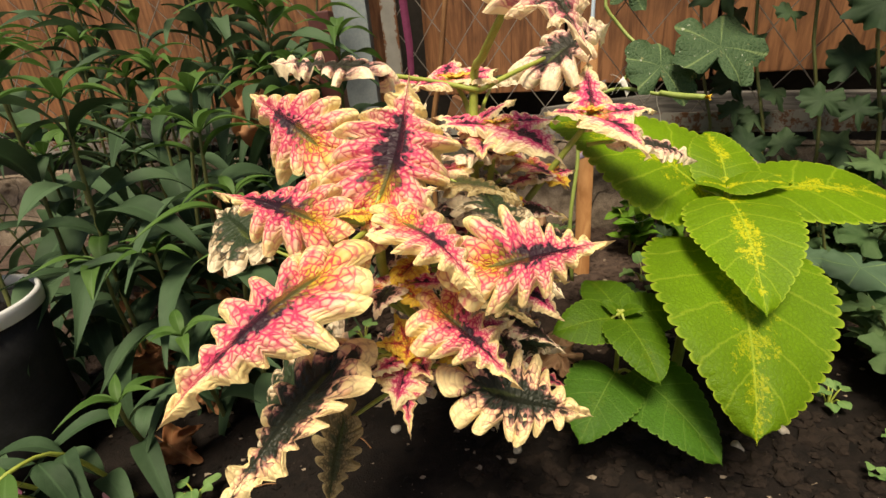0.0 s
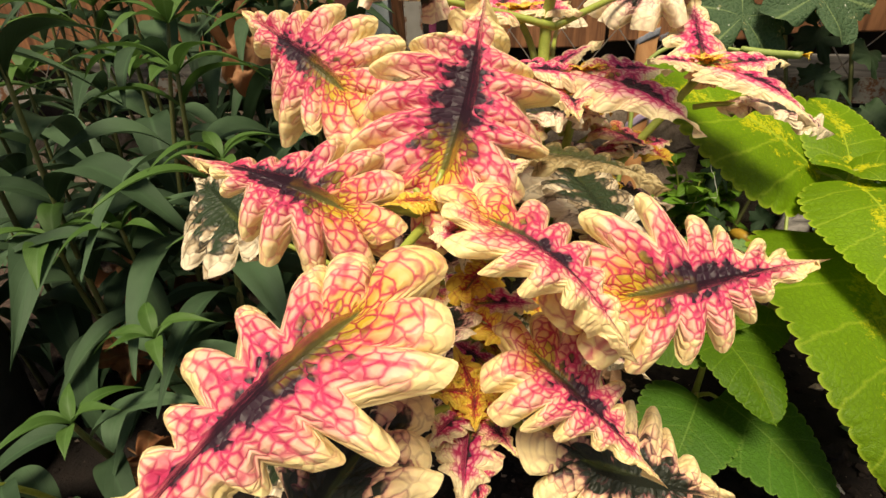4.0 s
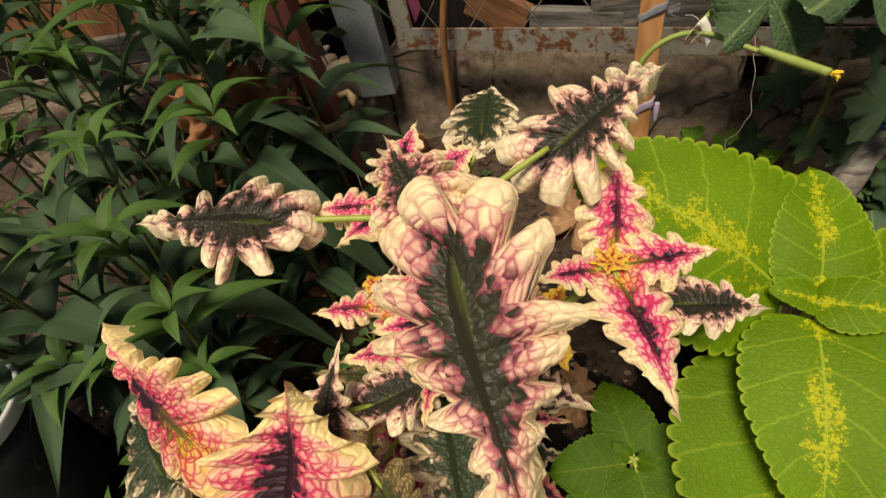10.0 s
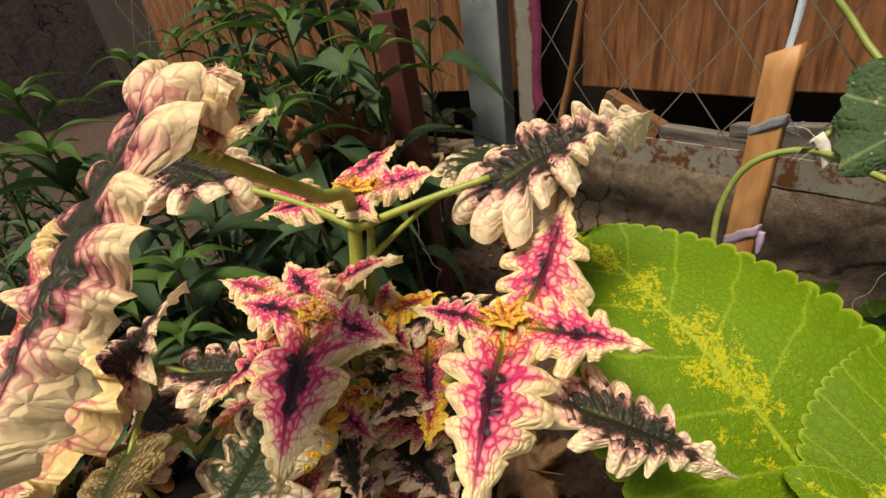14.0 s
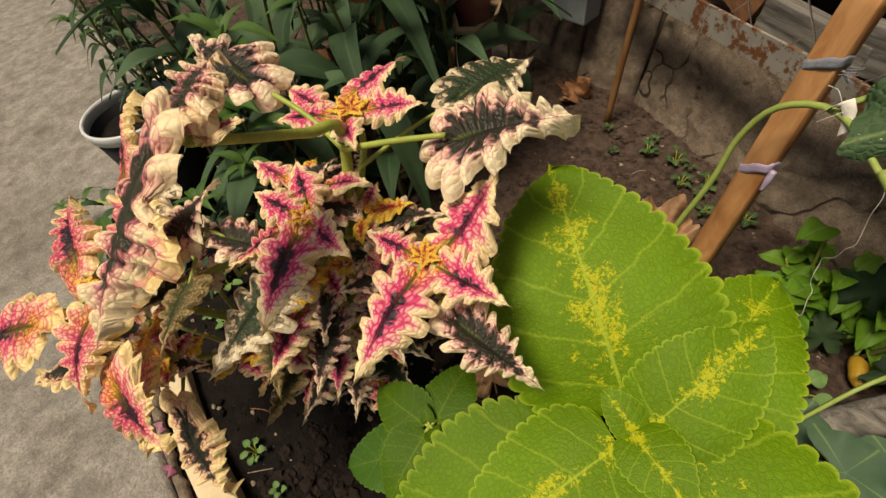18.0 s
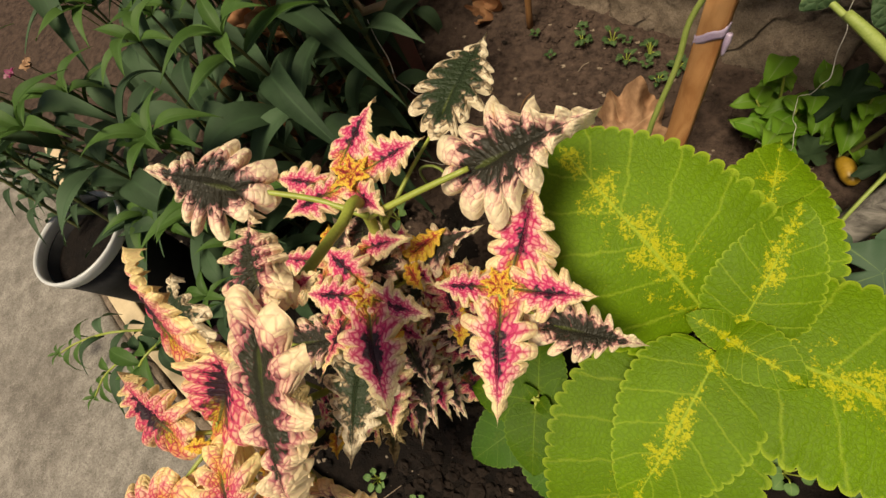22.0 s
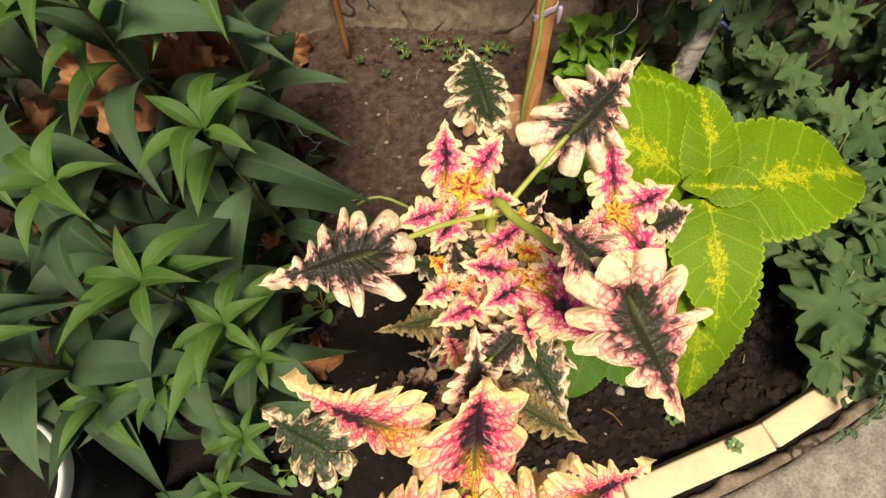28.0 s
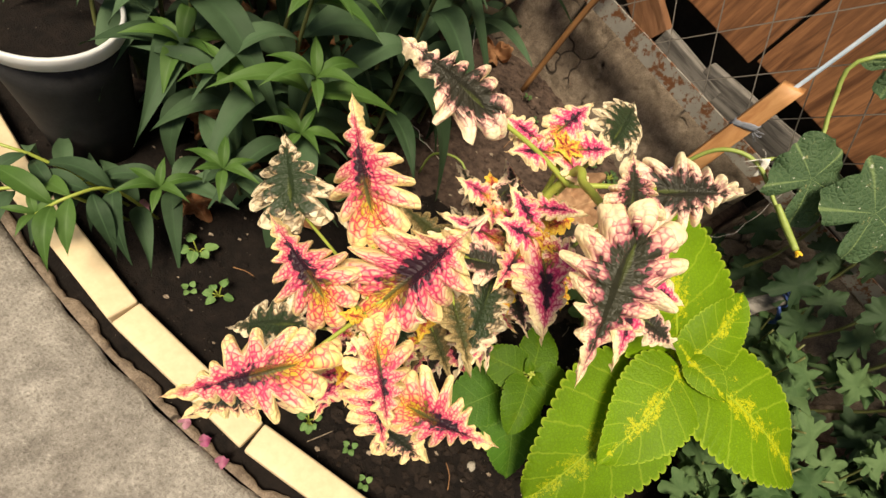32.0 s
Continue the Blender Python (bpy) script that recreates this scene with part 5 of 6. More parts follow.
def big_leaf(plant, base, tip, wide, mat, up=(0, 0, 1), teeth=20, style="ovate", node=None, arch=0.1, fold=0.1, ruffle=0.035, depth=0.07, curl=0.12):
    SEED[0] += 1
    b, t = Vector(base), Vector(tip)
    length = (t - b).length
    me = leaf_mesh("leaf", length, length * wide, mat, teeth, depth, style, ruffle, fold, arch, curl, SEED[0], teeth * 6 + 1, 8)
    ob = place("leaf", me, plant, lay(base, tip, up))
    if node is not None:
        n = Vector(node)
        v, f = tube([n, n.lerp(b, 0.6) + Vector((0, 0, 0.005)), b + (t - b) * 0.05], [0.0027, 0.0022, 0.0016], 7, 3)
        place("stalk", mesh_of("stalk", v, f, M_STEM, [(0.5, 0.5)] * len(v)), ob)


HUB = (0.672, 0.897, 0.30)
tube_part("stem", [(0.66, 0.93, -0.02), (0.662, 0.92, 0.12), (0.668, 0.905, 0.22), HUB], [0.009, 0.008, 0.006, 0.004], M_STEM, lime)
big_leaf(lime, (0.655, 0.915, 0.305), (0.455, 1.04, 0.40), 0.88, M_LIME, (-0.15, -0.25, 1), 20, "ovate", HUB)
big_leaf(lime, (0.678, 0.905, 0.312), (0.70, 1.035, 0.365), 0.72, M_LIME, (0.1, -0.25, 1), 17, "ovate", HUB)
big_leaf(lime, (0.69, 0.895, 0.308), (0.945, 0.868, 0.262), 0.74, M_LIME, (0.1, -0.1, 1), 20, "ovate", HUB)
big_leaf(lime, (0.668, 0.88, 0.308), (0.628, 0.705, 0.235), 0.68, M_LIME, (-0.1, -0.3, 1), 18, "ovate", HUB)
big_leaf(lime, (0.655, 0.86, 0.255), (0.594, 0.631, 0.137), 0.86, M_LIME_OLD_SHADED, (0.1, -0.5, 1), 21, "ovate", (0.668, 0.9, 0.23))
big_leaf(lime, (0.69, 0.94, 0.25), (0.69, 1.145, 0.30), 0.8, M_LIME, (0, -0.1, 1), 20, "ovate", (0.668, 0.905, 0.22))
big_leaf(lime, (0.674, 0.896, 0.316), (0.630, 0.905, 0.326), 0.85, M_LIME, (0, -0.2, 1), 8, "ovate", HUB)
big_leaf(lime, (0.670, 0.893, 0.318), (0.738, 0.868, 0.326), 0.85, M_LIME, (0.1, -0.2, 1), 11, "ovate", HUB)

seedling = thing("green_seedling", (0.505, 0.80, 0), "small bright green nettle with soft scalloped leaves", "seedling")
SN = (0.505, 0.785, 0.195)
tube_part("stem", [(0.51, 0.80, -0.01), (0.508, 0.79, 0.1), SN], [0.004, 0.0035, 0.002], M_STEM, seedling)
big_leaf(seedling, (0.497, 0.783, 0.195), (0.416, 0.773, 0.182), 0.85, M_MINT, (-0.2, -0.4, 1), 13, "ovate", SN)
big_leaf(seedling, (0.513, 0.787, 0.196), (0.594, 0.804, 0.182), 0.8, M_MINT, (0.2, -0.4, 1), 13, "ovate", SN)
big_leaf(seedling, (0.506, 0.778, 0.197), (0.524, 0.696, 0.162), 0.85, M_MINT, (0.1, -0.5, 1), 13, "ovate", SN)
big_leaf(seedling, (0.505, 0.793, 0.197), (0.485, 0.874, 0.201), 0.85, M_MINT, (0, -0.2, 1), 13, "ovate", SN)
big_leaf(seedling, (0.502, 0.786, 0.202), (0.484, 0.798, 0.212), 0.8, M_MINT, (0, -0.3, 1), 8, "ovate", SN)
big_leaf(seedling, (0.508, 0.786, 0.202), (0.530, 0.772, 0.212), 0.8, M_MINT, (0, -0.3, 1), 8, "ovate", SN)
big_leaf(seedling, (0.50, 0.77, 0.12), (0.432, 0.679, 0.094), 0.85, M_MINT_OLD, (-0.2, -0.5, 1), 14, "ovate", (0.508, 0.79, 0.1))
big_leaf(seedling, (0.52, 0.77, 0.12), (0.591, 0.666, 0.068), 0.85, M_MINT_OLD, (0.2, -0.5, 1), 14, "ovate", (0.508, 0.79, 0.1))


# ---- the tall narrow-leaved plants ----
LANCE = [leaf_mesh("leaf", 0.146, 0.038 + 0.003 * (k % 3), M_LANCE, 1, 0.0, "lance", 0.07, 0.25, 0.12 + 0.04 * (k % 4), 0.0, 300 + k, 19, 3, 0.5 * math.sin(k * 2.1), 0.25 + 0.11 * k) for k in range(7)]
LANCE_Y = [leaf_mesh("leaf", 0.128, 0.034, M_LANCE_YOUNG, 1, 0.0, "lance", 0.05, 0.3, 0.08 + 0.03 * k, 0.0, 320 + k, 15, 3, 0.0, 0.2 + 0.1 * k) for k in range(3)]


def lance_plant(x, y, h, lean, seed, size=1.0, step=0.068, bare=0.08):
    rnd = random.Random(seed)
    root = thing("flower_plant", (x, y, 0), "tall leafy flower plant with narrow dark green leaves", "plant", "narrow-leaved plants")
    pts = [Vector((x + lean[0] * t * t, y + lean[1] * t * t, -0.01 + (h + 0.01) * t)) + 0.012 * Vector((math.sin(3 * t + seed), math.cos(2.3 * t + seed), 0)) * t for t in (0, 0.25, 0.5, 0.75, 1.0)]
    tube_part("stem", pts, [0.0045, 0.004, 0.0035, 0.003, 0.0022], M_STEM_DARK, root, 6)
    z, turn = bare, rnd.uniform(0, 6.28)
    while z < h:
        t = z / h
        k = min(int(t * 4), 3)
        p = pts[k].lerp(pts[k + 1], t * 4 - k)
        for s in (0, 1):
            a = turn + math.pi * s + rnd.uniform(-0.35, 0.35)
            pitch = radians(rnd.uniform(-25, 25) - 10 + 40 * t)
            m = Matrix.Translation(p) @ Matrix.Rotation(a, 4, "Z") @ Matrix.Rotation(pitch, 4, "X") @ Matrix.Scale(size * rnd.uniform(0.75, 1.2) * (1.0 if t < 0.8 else 0.85), 4)
            place("leaf", LANCE_Y[rnd.randrange(3)] if t > 0.9 else LANCE[rnd.randrange(7)], root, m)
        turn += 1.57 + rnd.uniform(-0.25, 0.25)
        z += step * rnd.uniform(0.8, 1.2)
    for k in range(6):
        a = turn + k * 1.05
        m = Matrix.Translation(pts[-1]) @ Matrix.Rotation(a, 4, "Z") @ Matrix.Rotation(radians(35 if k % 2 else 12), 4, "X") @ Matrix.Scale(size * (0.45 + 0.08 * (k % 3)), 4)
        place("leaf", LANCE_Y[k % 3], root, m)
    return root


def lance_bed():
    rnd = random.Random(11)
    spots = []
    for gy in range(7):
        for gx in range(8):
            x, y = -0.72 + 0.115 * gx + rnd.uniform(-0.04, 0.04), 0.90 + 0.115 * gy + rnd.uniform(-0.04, 0.04)
            if x > 0.09 - 0.02 * gy or (x < -0.28 and y < 0.95):
                continue
            h = 0.33 + 0.075 * gy + rnd.uniform(-0.06, 0.08)
            if x > -0.1:
                h -= 0.05
            spots.append((x, y, h))
    for k, (x, y, h) in enumerate(spots):
        if k % 2 == 1 and y < 1.22 or k % 3 == 1:
            continue
        lance_plant(x, y, h, (rnd.uniform(-0.05, 0.08), rnd.uniform(-0.08, 0.03)), 40 + k, rnd.uniform(1.0, 1.3), 0.088)
    for k, (x, y, h) in enumerate(((0.03, 1.10, 0.50), (0.07, 1.26, 0.55), (-0.08, 0.96, 0.44), (-0.22, 0.90, 0.50), (-0.32, 0.93, 0.56), (-0.05, 1.2, 0.6))):
        lance_plant(x, y, h, (0.05, -0.05), 70 + k, 1.25, 0.065)
    for k, (x, y, h) in enumerate(((-0.47, 0.87, 0.36), (-0.56, 0.90, 0.42), (-0.50, 0.95, 0.48), (-0.62, 0.86, 0.34), (-0.40, 0.92, 0.44))):
        lance_plant(x, y, h, (-0.05, -0.06), 110 + k, 0.5, 0.034)
    for k, (x, y, h) in enumerate(((-0.08, 0.83, 0.22), (-0.15, 0.76, 0.17), (-0.04, 0.90, 0.28), (-0.16, 0.90, 0.30))):
        lance_plant(x, y, h, (0.05, -0.07), 90 + k, 0.85, 0.06, 0.06)


lance_bed()


# ---- pots ----
def pot(at, r, h, wall_mat, label, rim_mat_used):
    root = thing("flower_pot", at, label, "pot")
    v, f = [], []
    prof = [(r * 0.72, 0.0), (r * 0.78, h * 0.3), (r * 0.88, h * 0.7), (r * 0.95, h * 0.92), (r * 0.9, h * 0.92), (r * 0.85, h * 0.7)]
    n = 40
    for rr, z in prof:
        v += [(at[0] + rr * math.cos(2 * math.pi * k / n), at[1] + rr * math.sin(2 * math.pi * k / n), at[2] + z) for k in range(n)]
    for j in range(len(prof) - 1):
        f += [(j * n + k, j * n + (k + 1) % n, (j + 1) * n + (k + 1) % n, (j + 1) * n + k) for k in range(n)]
    f.append(tuple(range(n))[::-1])
    place("body", mesh_of("body", v, f, wall_mat), root)
    v, f = [], []
    prof = [(r * 0.94, h * 0.92), (r * 0.99, h * 0.925), (r * 1.0, h * 0.99), (r * 0.985, h), (r * 0.945, h), (r * 0.93, h * 0.98)]
    for rr, z in prof:
        v += [(at[0] + rr * math.cos(2 * math.pi * k / n), at[1] + rr * math.sin(2 * math.pi * k / n), at[2] + z) for k in range(n)]
    for j in range(len(prof)):
        i2 = (j + 1) % len(prof)
        f += [(j * n + k, j * n + (k + 1) % n, i2 * n + (k + 1) % n, i2 * n + k) for k in range(n)]
    place("rim", mesh_of("rim", v, f, rim_mat_used), root, None, "cloudy clear plastic rim")
    v = [(at[0], at[1], at[2] + h * 0.9)] + [(at[0] + r * 0.87 * math.cos(2 * math.pi * k / n), at[1] + r * 0.87 * math.sin(2 * math.pi * k / n), at[2] + h * 0.86) for k in range(n)]
    place("soil", mesh_of("soil", v, [(0, k + 1, (k + 1) % n + 1) for k in range(n)], M_SOIL), root)
    return root


pot((-0.340, 0.768, 0.0), 0.095, 0.272, M_POT, "dark plastic pot with a cloudy rim holding a leafy plant", M_CLEAR)
for k, (dx, dy, h) in enumerate(((-0.02, 0.04, 0.50), (-0.06, 0.0, 0.46), (0.02, 0.03, 0.44))):
    lance_plant(-0.338 + dx, 0.768 + dy, h, (-0.08 + 0.04 * k, 0.05), 130 + k, 0.42, 0.028, 0.28)


def shoot(points, seed, size=0.7, step=0.05):
    """A sprawling stem with pairs of narrow leaves that leans over the kerb."""
    rnd = random.Random(seed)
    root = thing("sprawling_shoot", points[0], "sprawling leafy shoot leaning over the cream kerb", "plant", "sprawling shoots")
    pts = [Vector(v) for v in points]
    tube_part("stem", pts, [0.003, 0.0027, 0.0024, 0.0018], M_STEM, root, 6)
    for k in range(3):
        a, b = pts[k], pts[k + 1]
        n = max(2, int((b - a).length / step))
        for j in range(n):
            if k == 0 and j < n // 2:
                continue
            o, way = a.lerp(b, j / n), (b - a).normalized()
            flat = way.cross(Vector((0, 0, 1))).normalized()
            for sgn in (-1, 1):
                d = (0.45 * way + sgn * flat * rnd.uniform(0.6, 1.0) + Vector((0, 0, rnd.uniform(-0.5, 0.35)))).normalized()
                m = lay(o, o + d, (0, 0, 1)) @ Matrix.Scale(size * rnd.uniform(0.7, 1.1), 4)
                place("leaf", LANCE[rnd.randrange(7)] if k < 2 else LANCE_Y[rnd.randrange(3)], root, m)
    for j in range(5):
        d = Vector((math.cos(1.26 * j), math.sin(1.26 * j), 0.5))
        place("leaf", LANCE_Y[j % 3], root, lay(pts[-1], pts[-1] + d, (0, 0, 1)) @ Matrix.Scale(size * 0.4, 4))


shoot([(-0.20, 0.70, -0.01), (-0.28, 0.64, 0.13), (-0.39, 0.585, 0.12), (-0.50, 0.53, 0.07)], 1, 0.58)
shoot([(-0.18, 0.68, -0.01), (-0.22, 0.62, 0.12), (-0.28, 0.56, 0.12), (-0.35, 0.49, 0.06)], 2, 0.58)
shoot([(-0.15, 0.71, -0.01), (-0.17, 0.67, 0.12), (-0.18, 0.62, 0.15), (-0.20, 0.58, 0.13)], 3, 0.85)


def flower(at, seed, mat, label):
    """One small bloom on a thin stem."""
    rnd = random.Random(seed)
    root = thing("flower", (at[0], at[1] + 0.05, 0), label, "flower", "small flowers")
    top = Vector(at)
    tube_part("stem", [(at[0], at[1] + 0.05, -0.005), (at[0] + 0.02, at[1] + 0.03, 0.5 * at[2]), top], [0.0022, 0.0018, 0.0013], M_STEM_DARK, root, 5)
    for k in range(6):
        a = k * 1.05 + rnd.uniform(-0.2, 0.2)
        me = leaf_mesh("petal", 0.018, 0.014, mat, 1, 0, "ovate", 0.15, 0.2, 0.15, 0.2, seed + k, 11, 2)
        place("petal", me, root, lay(top, top + Vector((math.cos(a), math.sin(a), rnd.uniform(0.1, 0.7))), (0, 0, 1)))


flower((-0.72, 1.22, 0.42), 1, M_PETAL, "small magenta flower above the narrow leaves")
flower((-0.60, 1.25, 0.40), 2, M_PETAL, "small magenta flower above the narrow leaves")
flower((-0.66, 1.02, 0.36), 3, M_PETAL, "small magenta flower above the narrow leaves")
flower((-0.50, 1.22, 0.42), 4, M_TAN, "dried tan flower above the narrow leaves")
flower((-0.52, 1.02, 0.40), 5, M_TAN, "dried tan flower above the narrow leaves")


# ---- cucumber vine ----
vine = thing("cucumber_vine", (0.565, 1.25, 0), "cucumber vine climbing the orange stake with one big rough leaf", "vine")
tube_part("stem", [(0.555, 1.235, -0.01), (0.545, 1.235, 0.14), (0.562, 1.26, 0.27), (0.565, 1.275, 0.335), (0.588, 1.278, 0.39), (0.64, 1.268, 0.412), (0.70, 1.215, 0.402), (0.75, 1.155, 0.40)], [0.0045, 0.0045, 0.004, 0.004, 0.004, 0.0037, 0.0033, 0.003], M_VINE, vine)
tube_part("stem", [(0.64, 1.268, 0.42), (0.69, 1.30, 0.47), (0.66, 1.34, 0.52), (0.63, 1.36, 0.58), (0.72, 1.38, 0.64), (0.86, 1.36, 0.66)], [0.0035] * 6, M_VINE, vine)
v, f = tube([(0.70, 1.215, 0.405), (0.725, 1.19, 0.40), (0.752, 1.15, 0.40)], [0.0045, 0.006, 0.005], 8)
place("fruit", mesh_of("fruit", v, f, M_VINE, [(0.5, 0.5)] * len(v)), vine, None, "tiny green cucumber")
for k in range(5):
    a = k * 1.256
    b = Vector((0.753, 1.148, 0.40))
    me = leaf_mesh("petal", 0.012, 0.008, M_YELLOW, 1, 0.0, "ovate", 0.1, 0.2, 0.1, 0, k, 9, 2)
    place("petal", me, vine, lay(b, b + Vector((0.008, -0.008, -0.002)) + 0.006 * Vector((math.sin(a), math.sin(a), math.cos(a)))), "withered yellow petal")


def lobed_leaf(name, r, material, lobes, depth, seed, cup=0.15, teeth=0.03, rings=9, around=90, crumple=0.0):
    """A round leaf with pointed lobes, its stalk at the notch on -y."""
    rnd = random.Random(seed)
    verts, uvs, faces = [(0, 0, 0)], [(0.0, 0.5)], []
    for i in range(1, rings + 1):
        k = i / rings
        for j in range(around):
            a = 2 * math.pi * j / around
            a2 = a + 0.3 * noise.noise(Vector((1.3 * math.cos(a), 1.3 * math.sin(a), seed * 1.7)))
            lob = (1 - depth * (0.5 - 0.5 * math.cos(lobes * (a2 - math.pi / 2)))) * (1 + (0.35 if crumple == 0 else 0.22) * noise.noise(Vector((1.6 * math.cos(a), 1.6 * math.sin(a), seed * 2.3 + 9))))
            notch = 1 - 0.75 * math.exp(-(((a - 1.5 * math.pi) / 0.22) ** 2))
            ragged = noise.noise(Vector((5 * math.cos(a), 5 * math.sin(a), seed * 3.1)))
            e = r * lob * notch * (1 + teeth * (math.cos(3 * lobes * (a2 - math.pi / 2)) if crumple == 0 else 2.2 * ragged))
            rr = r * k * (1 - k) * 0.9 + e * k * k
            z = cup * r * (k**2) * math.sin(3 * a + seed) * 0.5 + 0.08 * r * math.sin(7 * a + 4 * k + seed) * k**3 - 0.1 * r * k * k
            z += crumple * r * k * noise.noise(Vector((2.6 * k * math.cos(a), 2.6 * k * math.sin(a), seed)))
            verts.append((rr * math.cos(a), rr * math.sin(a), z))
            w = abs(math.sin(lobes * 0.5 * (a - math.pi / 2)))
            uvs.append((k, 0.5 + 0.5 * min(1.0, w * 0.9 + 0.02)))
    for j in range(around):
        faces.append((0, 1 + j, 1 + (j + 1) % around))
    for i in range(rings - 1):
        for j in range(around):
            a, b = 1 + i * around + j, 1 + i * around + (j + 1) % around
            faces.append((a, a + around, b + around, b))
    return mesh_of(name, verts, faces, material, uvs)


def facing(at, normal, top, s=1.0):
    z = Vector(normal).normalized()
    x = Vector(top).cross(z).normalized()
    m = Matrix((x, z.cross(x), z)).transposed().to_4x4()
    m.translation = at
    return m @ Matrix.Scale(s, 4)


place("leaf", lobed_leaf("leaf", 0.076, M_CUKE, 5, 0.08, 1, 0.15, 0.035, 12, 120), vine, facing((0.716, 1.262, 0.448), (0.05, -0.70, 0.70), (0.2, 0.6, 0.8)), "rough mottled cucumber leaf")
place("leaf", lobed_leaf("leaf", 0.092, M_CUKE, 5, 0.10, 6, 0.15, 0.03, 12, 120), vine, facing((0.815, 1.245, 0.475), (0.15, -0.65, 0.75), (0.4, 0.6, 0.7)), "cucumber leaf with dry yellow patches")
place("leaf", lobed_leaf("leaf", 0.06, M_CUKE, 5, 0.16, 2), vine, facing((0.90, 1.33, 0.62), (0.1, -0.7, 0.7), (0.3, 0.6, 0.8)))
place("leaf", lobed_leaf("leaf", 0.055, M_CUKE, 5, 0.16, 4), vine, facing((0.70, 1.42, 0.60), (0.2, -0.8, 0.5), (0.3, 0.6, 0.8)))


def wall_climber():
    """Dark leaves of a climber over the end of the fence."""
    rnd = random.Random(31)
    root = thing("climber", (1.05, 1.26, 0), "dark tangled climber with broad leaves on the fence", "climber")
    kinds = [lobed_leaf("leaf", 0.050 + 0.005 * k, M_CLIMB, 5, 0.36, 50 + k, 0.3, 0.09, 7, 90) for k in range(3)]
    for s in range(7):
        x = 0.84 + 0.09 * s
        yw = wall_line(x) - 0.13
        pts = [(x, yw, -0.01), (x + 0.03, yw - 0.02, 0.25), (x - 0.02, yw + 0.01, 0.55), (x + 0.05, yw, 0.9)]
        tube_part("stem", pts, [0.004, 0.0035, 0.003, 0.002], M_STEM_DARK, root, 6)
        for k in range(13):
            z = 0.08 + 0.062 * k + rnd.uniform(-0.02, 0.02)
            at = (x + rnd.uniform(-0.07, 0.07), yw - 0.03 + rnd.uniform(-0.05, 0.05), z)
            place("leaf", kinds[k % 3], root, facing(at, (rnd.uniform(-0.6, 0.6), -0.8, rnd.uniform(0.2, 1.0)), (rnd.uniform(-0.6, 0.6), 0.3, 1), rnd.uniform(0.6, 1.15)))


wall_climber()


# ---- bright bush behind the stake ----
def bush(at, n, r, h, mats, seed, label, size, name="pepper_plant", wide=0.6):
    rnd = random.Random(seed)
    root = thing(name, at, label, "plant")
    meshes = [leaf_mesh("leaf", size, size * wide, mats, 1, 0.0, "ovate", 0.1, 0.15, 0.12, 0.1, seed + k, 13, 3) for k in range(4)]
    for s in range(max(3, n // 7)):
        a = rnd.uniform(0, 6.28)
        top = Vector(at) + Vector((r * 0.8 * math.cos(a) * rnd.random(), r * 0.8 * math.sin(a) * rnd.random(), h * rnd.uniform(0.6, 1)))
        tube_part("stem", [Vector(at), Vector(at).lerp(top, 0.5) + Vector((0.01, 0, 0.01)), top], [0.003, 0.0025, 0.0015], M_STEM, root, 6)
        for k in range(7):
            p = Vector(at).lerp(top, 0.35 + 0.65 * k / 6)
            m = Matrix.Translation(p) @ Matrix.Rotation(rnd.uniform(0, 6.28), 4, "Z") @ Matrix.Rotation(radians(rnd.uniform(-30, 35)), 4, "X") @ Matrix.Scale(rnd.uniform(0.6, 1.15), 4)
            place("leaf", meshes[rnd.randrange(4)], root, m)


bush((0.72, 1.34, 0), 42, 0.11, 0.2, M_BUSH, 7, "bright green leafy young plant behind the stake", 0.062)
bush((0.82, 1.36, 0), 28, 0.1, 0.16, M_BUSH, 8, "bright green leafy young plant by the fence", 0.06)


# ---- chrysanthemums at the end of the bed ----
def mum(at, h, seed, n=26, big=1.0):
    rnd = random.Random(seed)
    root = thing("chrysanthemum", at, "dense dark green chrysanthemum with lobed dull leaves", "plant", "chrysanthemums")
    tops = []
    for s in range(6):
        a = rnd.uniform(0, 6.28)
        top = Vector(at) + Vector((0.09 * math.cos(a), 0.09 * math.sin(a), h * rnd.uniform(0.6, 1)))
        tube_part("stem", [Vector(at) + Vector((0, 0, -0.01)), Vector(at).lerp(top, 0.5), top], [0.003, 0.0025, 0.002], M_STEM_DARK, root, 6)
        tops.append(top)
    for k in range(n):
        top = tops[k % 6]
        p = Vector(at).lerp(top, rnd.uniform(0.25, 1.0)) + Vector((rnd.uniform(-0.03, 0.03), rnd.uniform(-0.03, 0.03), 0))
        nrm = Vector((rnd.uniform(-0.7, 0.7), rnd.uniform(-0.7, 0.4), 1))
        place("leaf", MUMS[rnd.randrange(4)], root, facing(p, nrm, (rnd.uniform(-1, 1), rnd.uniform(-1, 1), 0.1), rnd.uniform(0.6, 1.15) * big))


MUMS = [lobed_leaf("leaf", 0.040 + 0.003 * k, M_MUM, 5, 0.40, 20 + k, 0.3, 0.10, 7, 90) for k in range(4)]
rnd = random.Random(77)
for k in range(26):
    x, y = 0.98 + rnd.uniform(0, 0.55), 0.70 + 0.95 * (k / 26) + rnd.uniform(-0.03, 0.03)
    if y < wall_line(x) - 0.08:
        mum((x, y, 0), rnd.uniform(0.14, 0.3), 200 + k, 34)
for k in range(8):
    mum((0.95 + 0.09 * k, 0.66 + 0.04 * k + 0.03 * math.sin(k * 5), 0), 0.13, 260 + k, 18, 1.6)


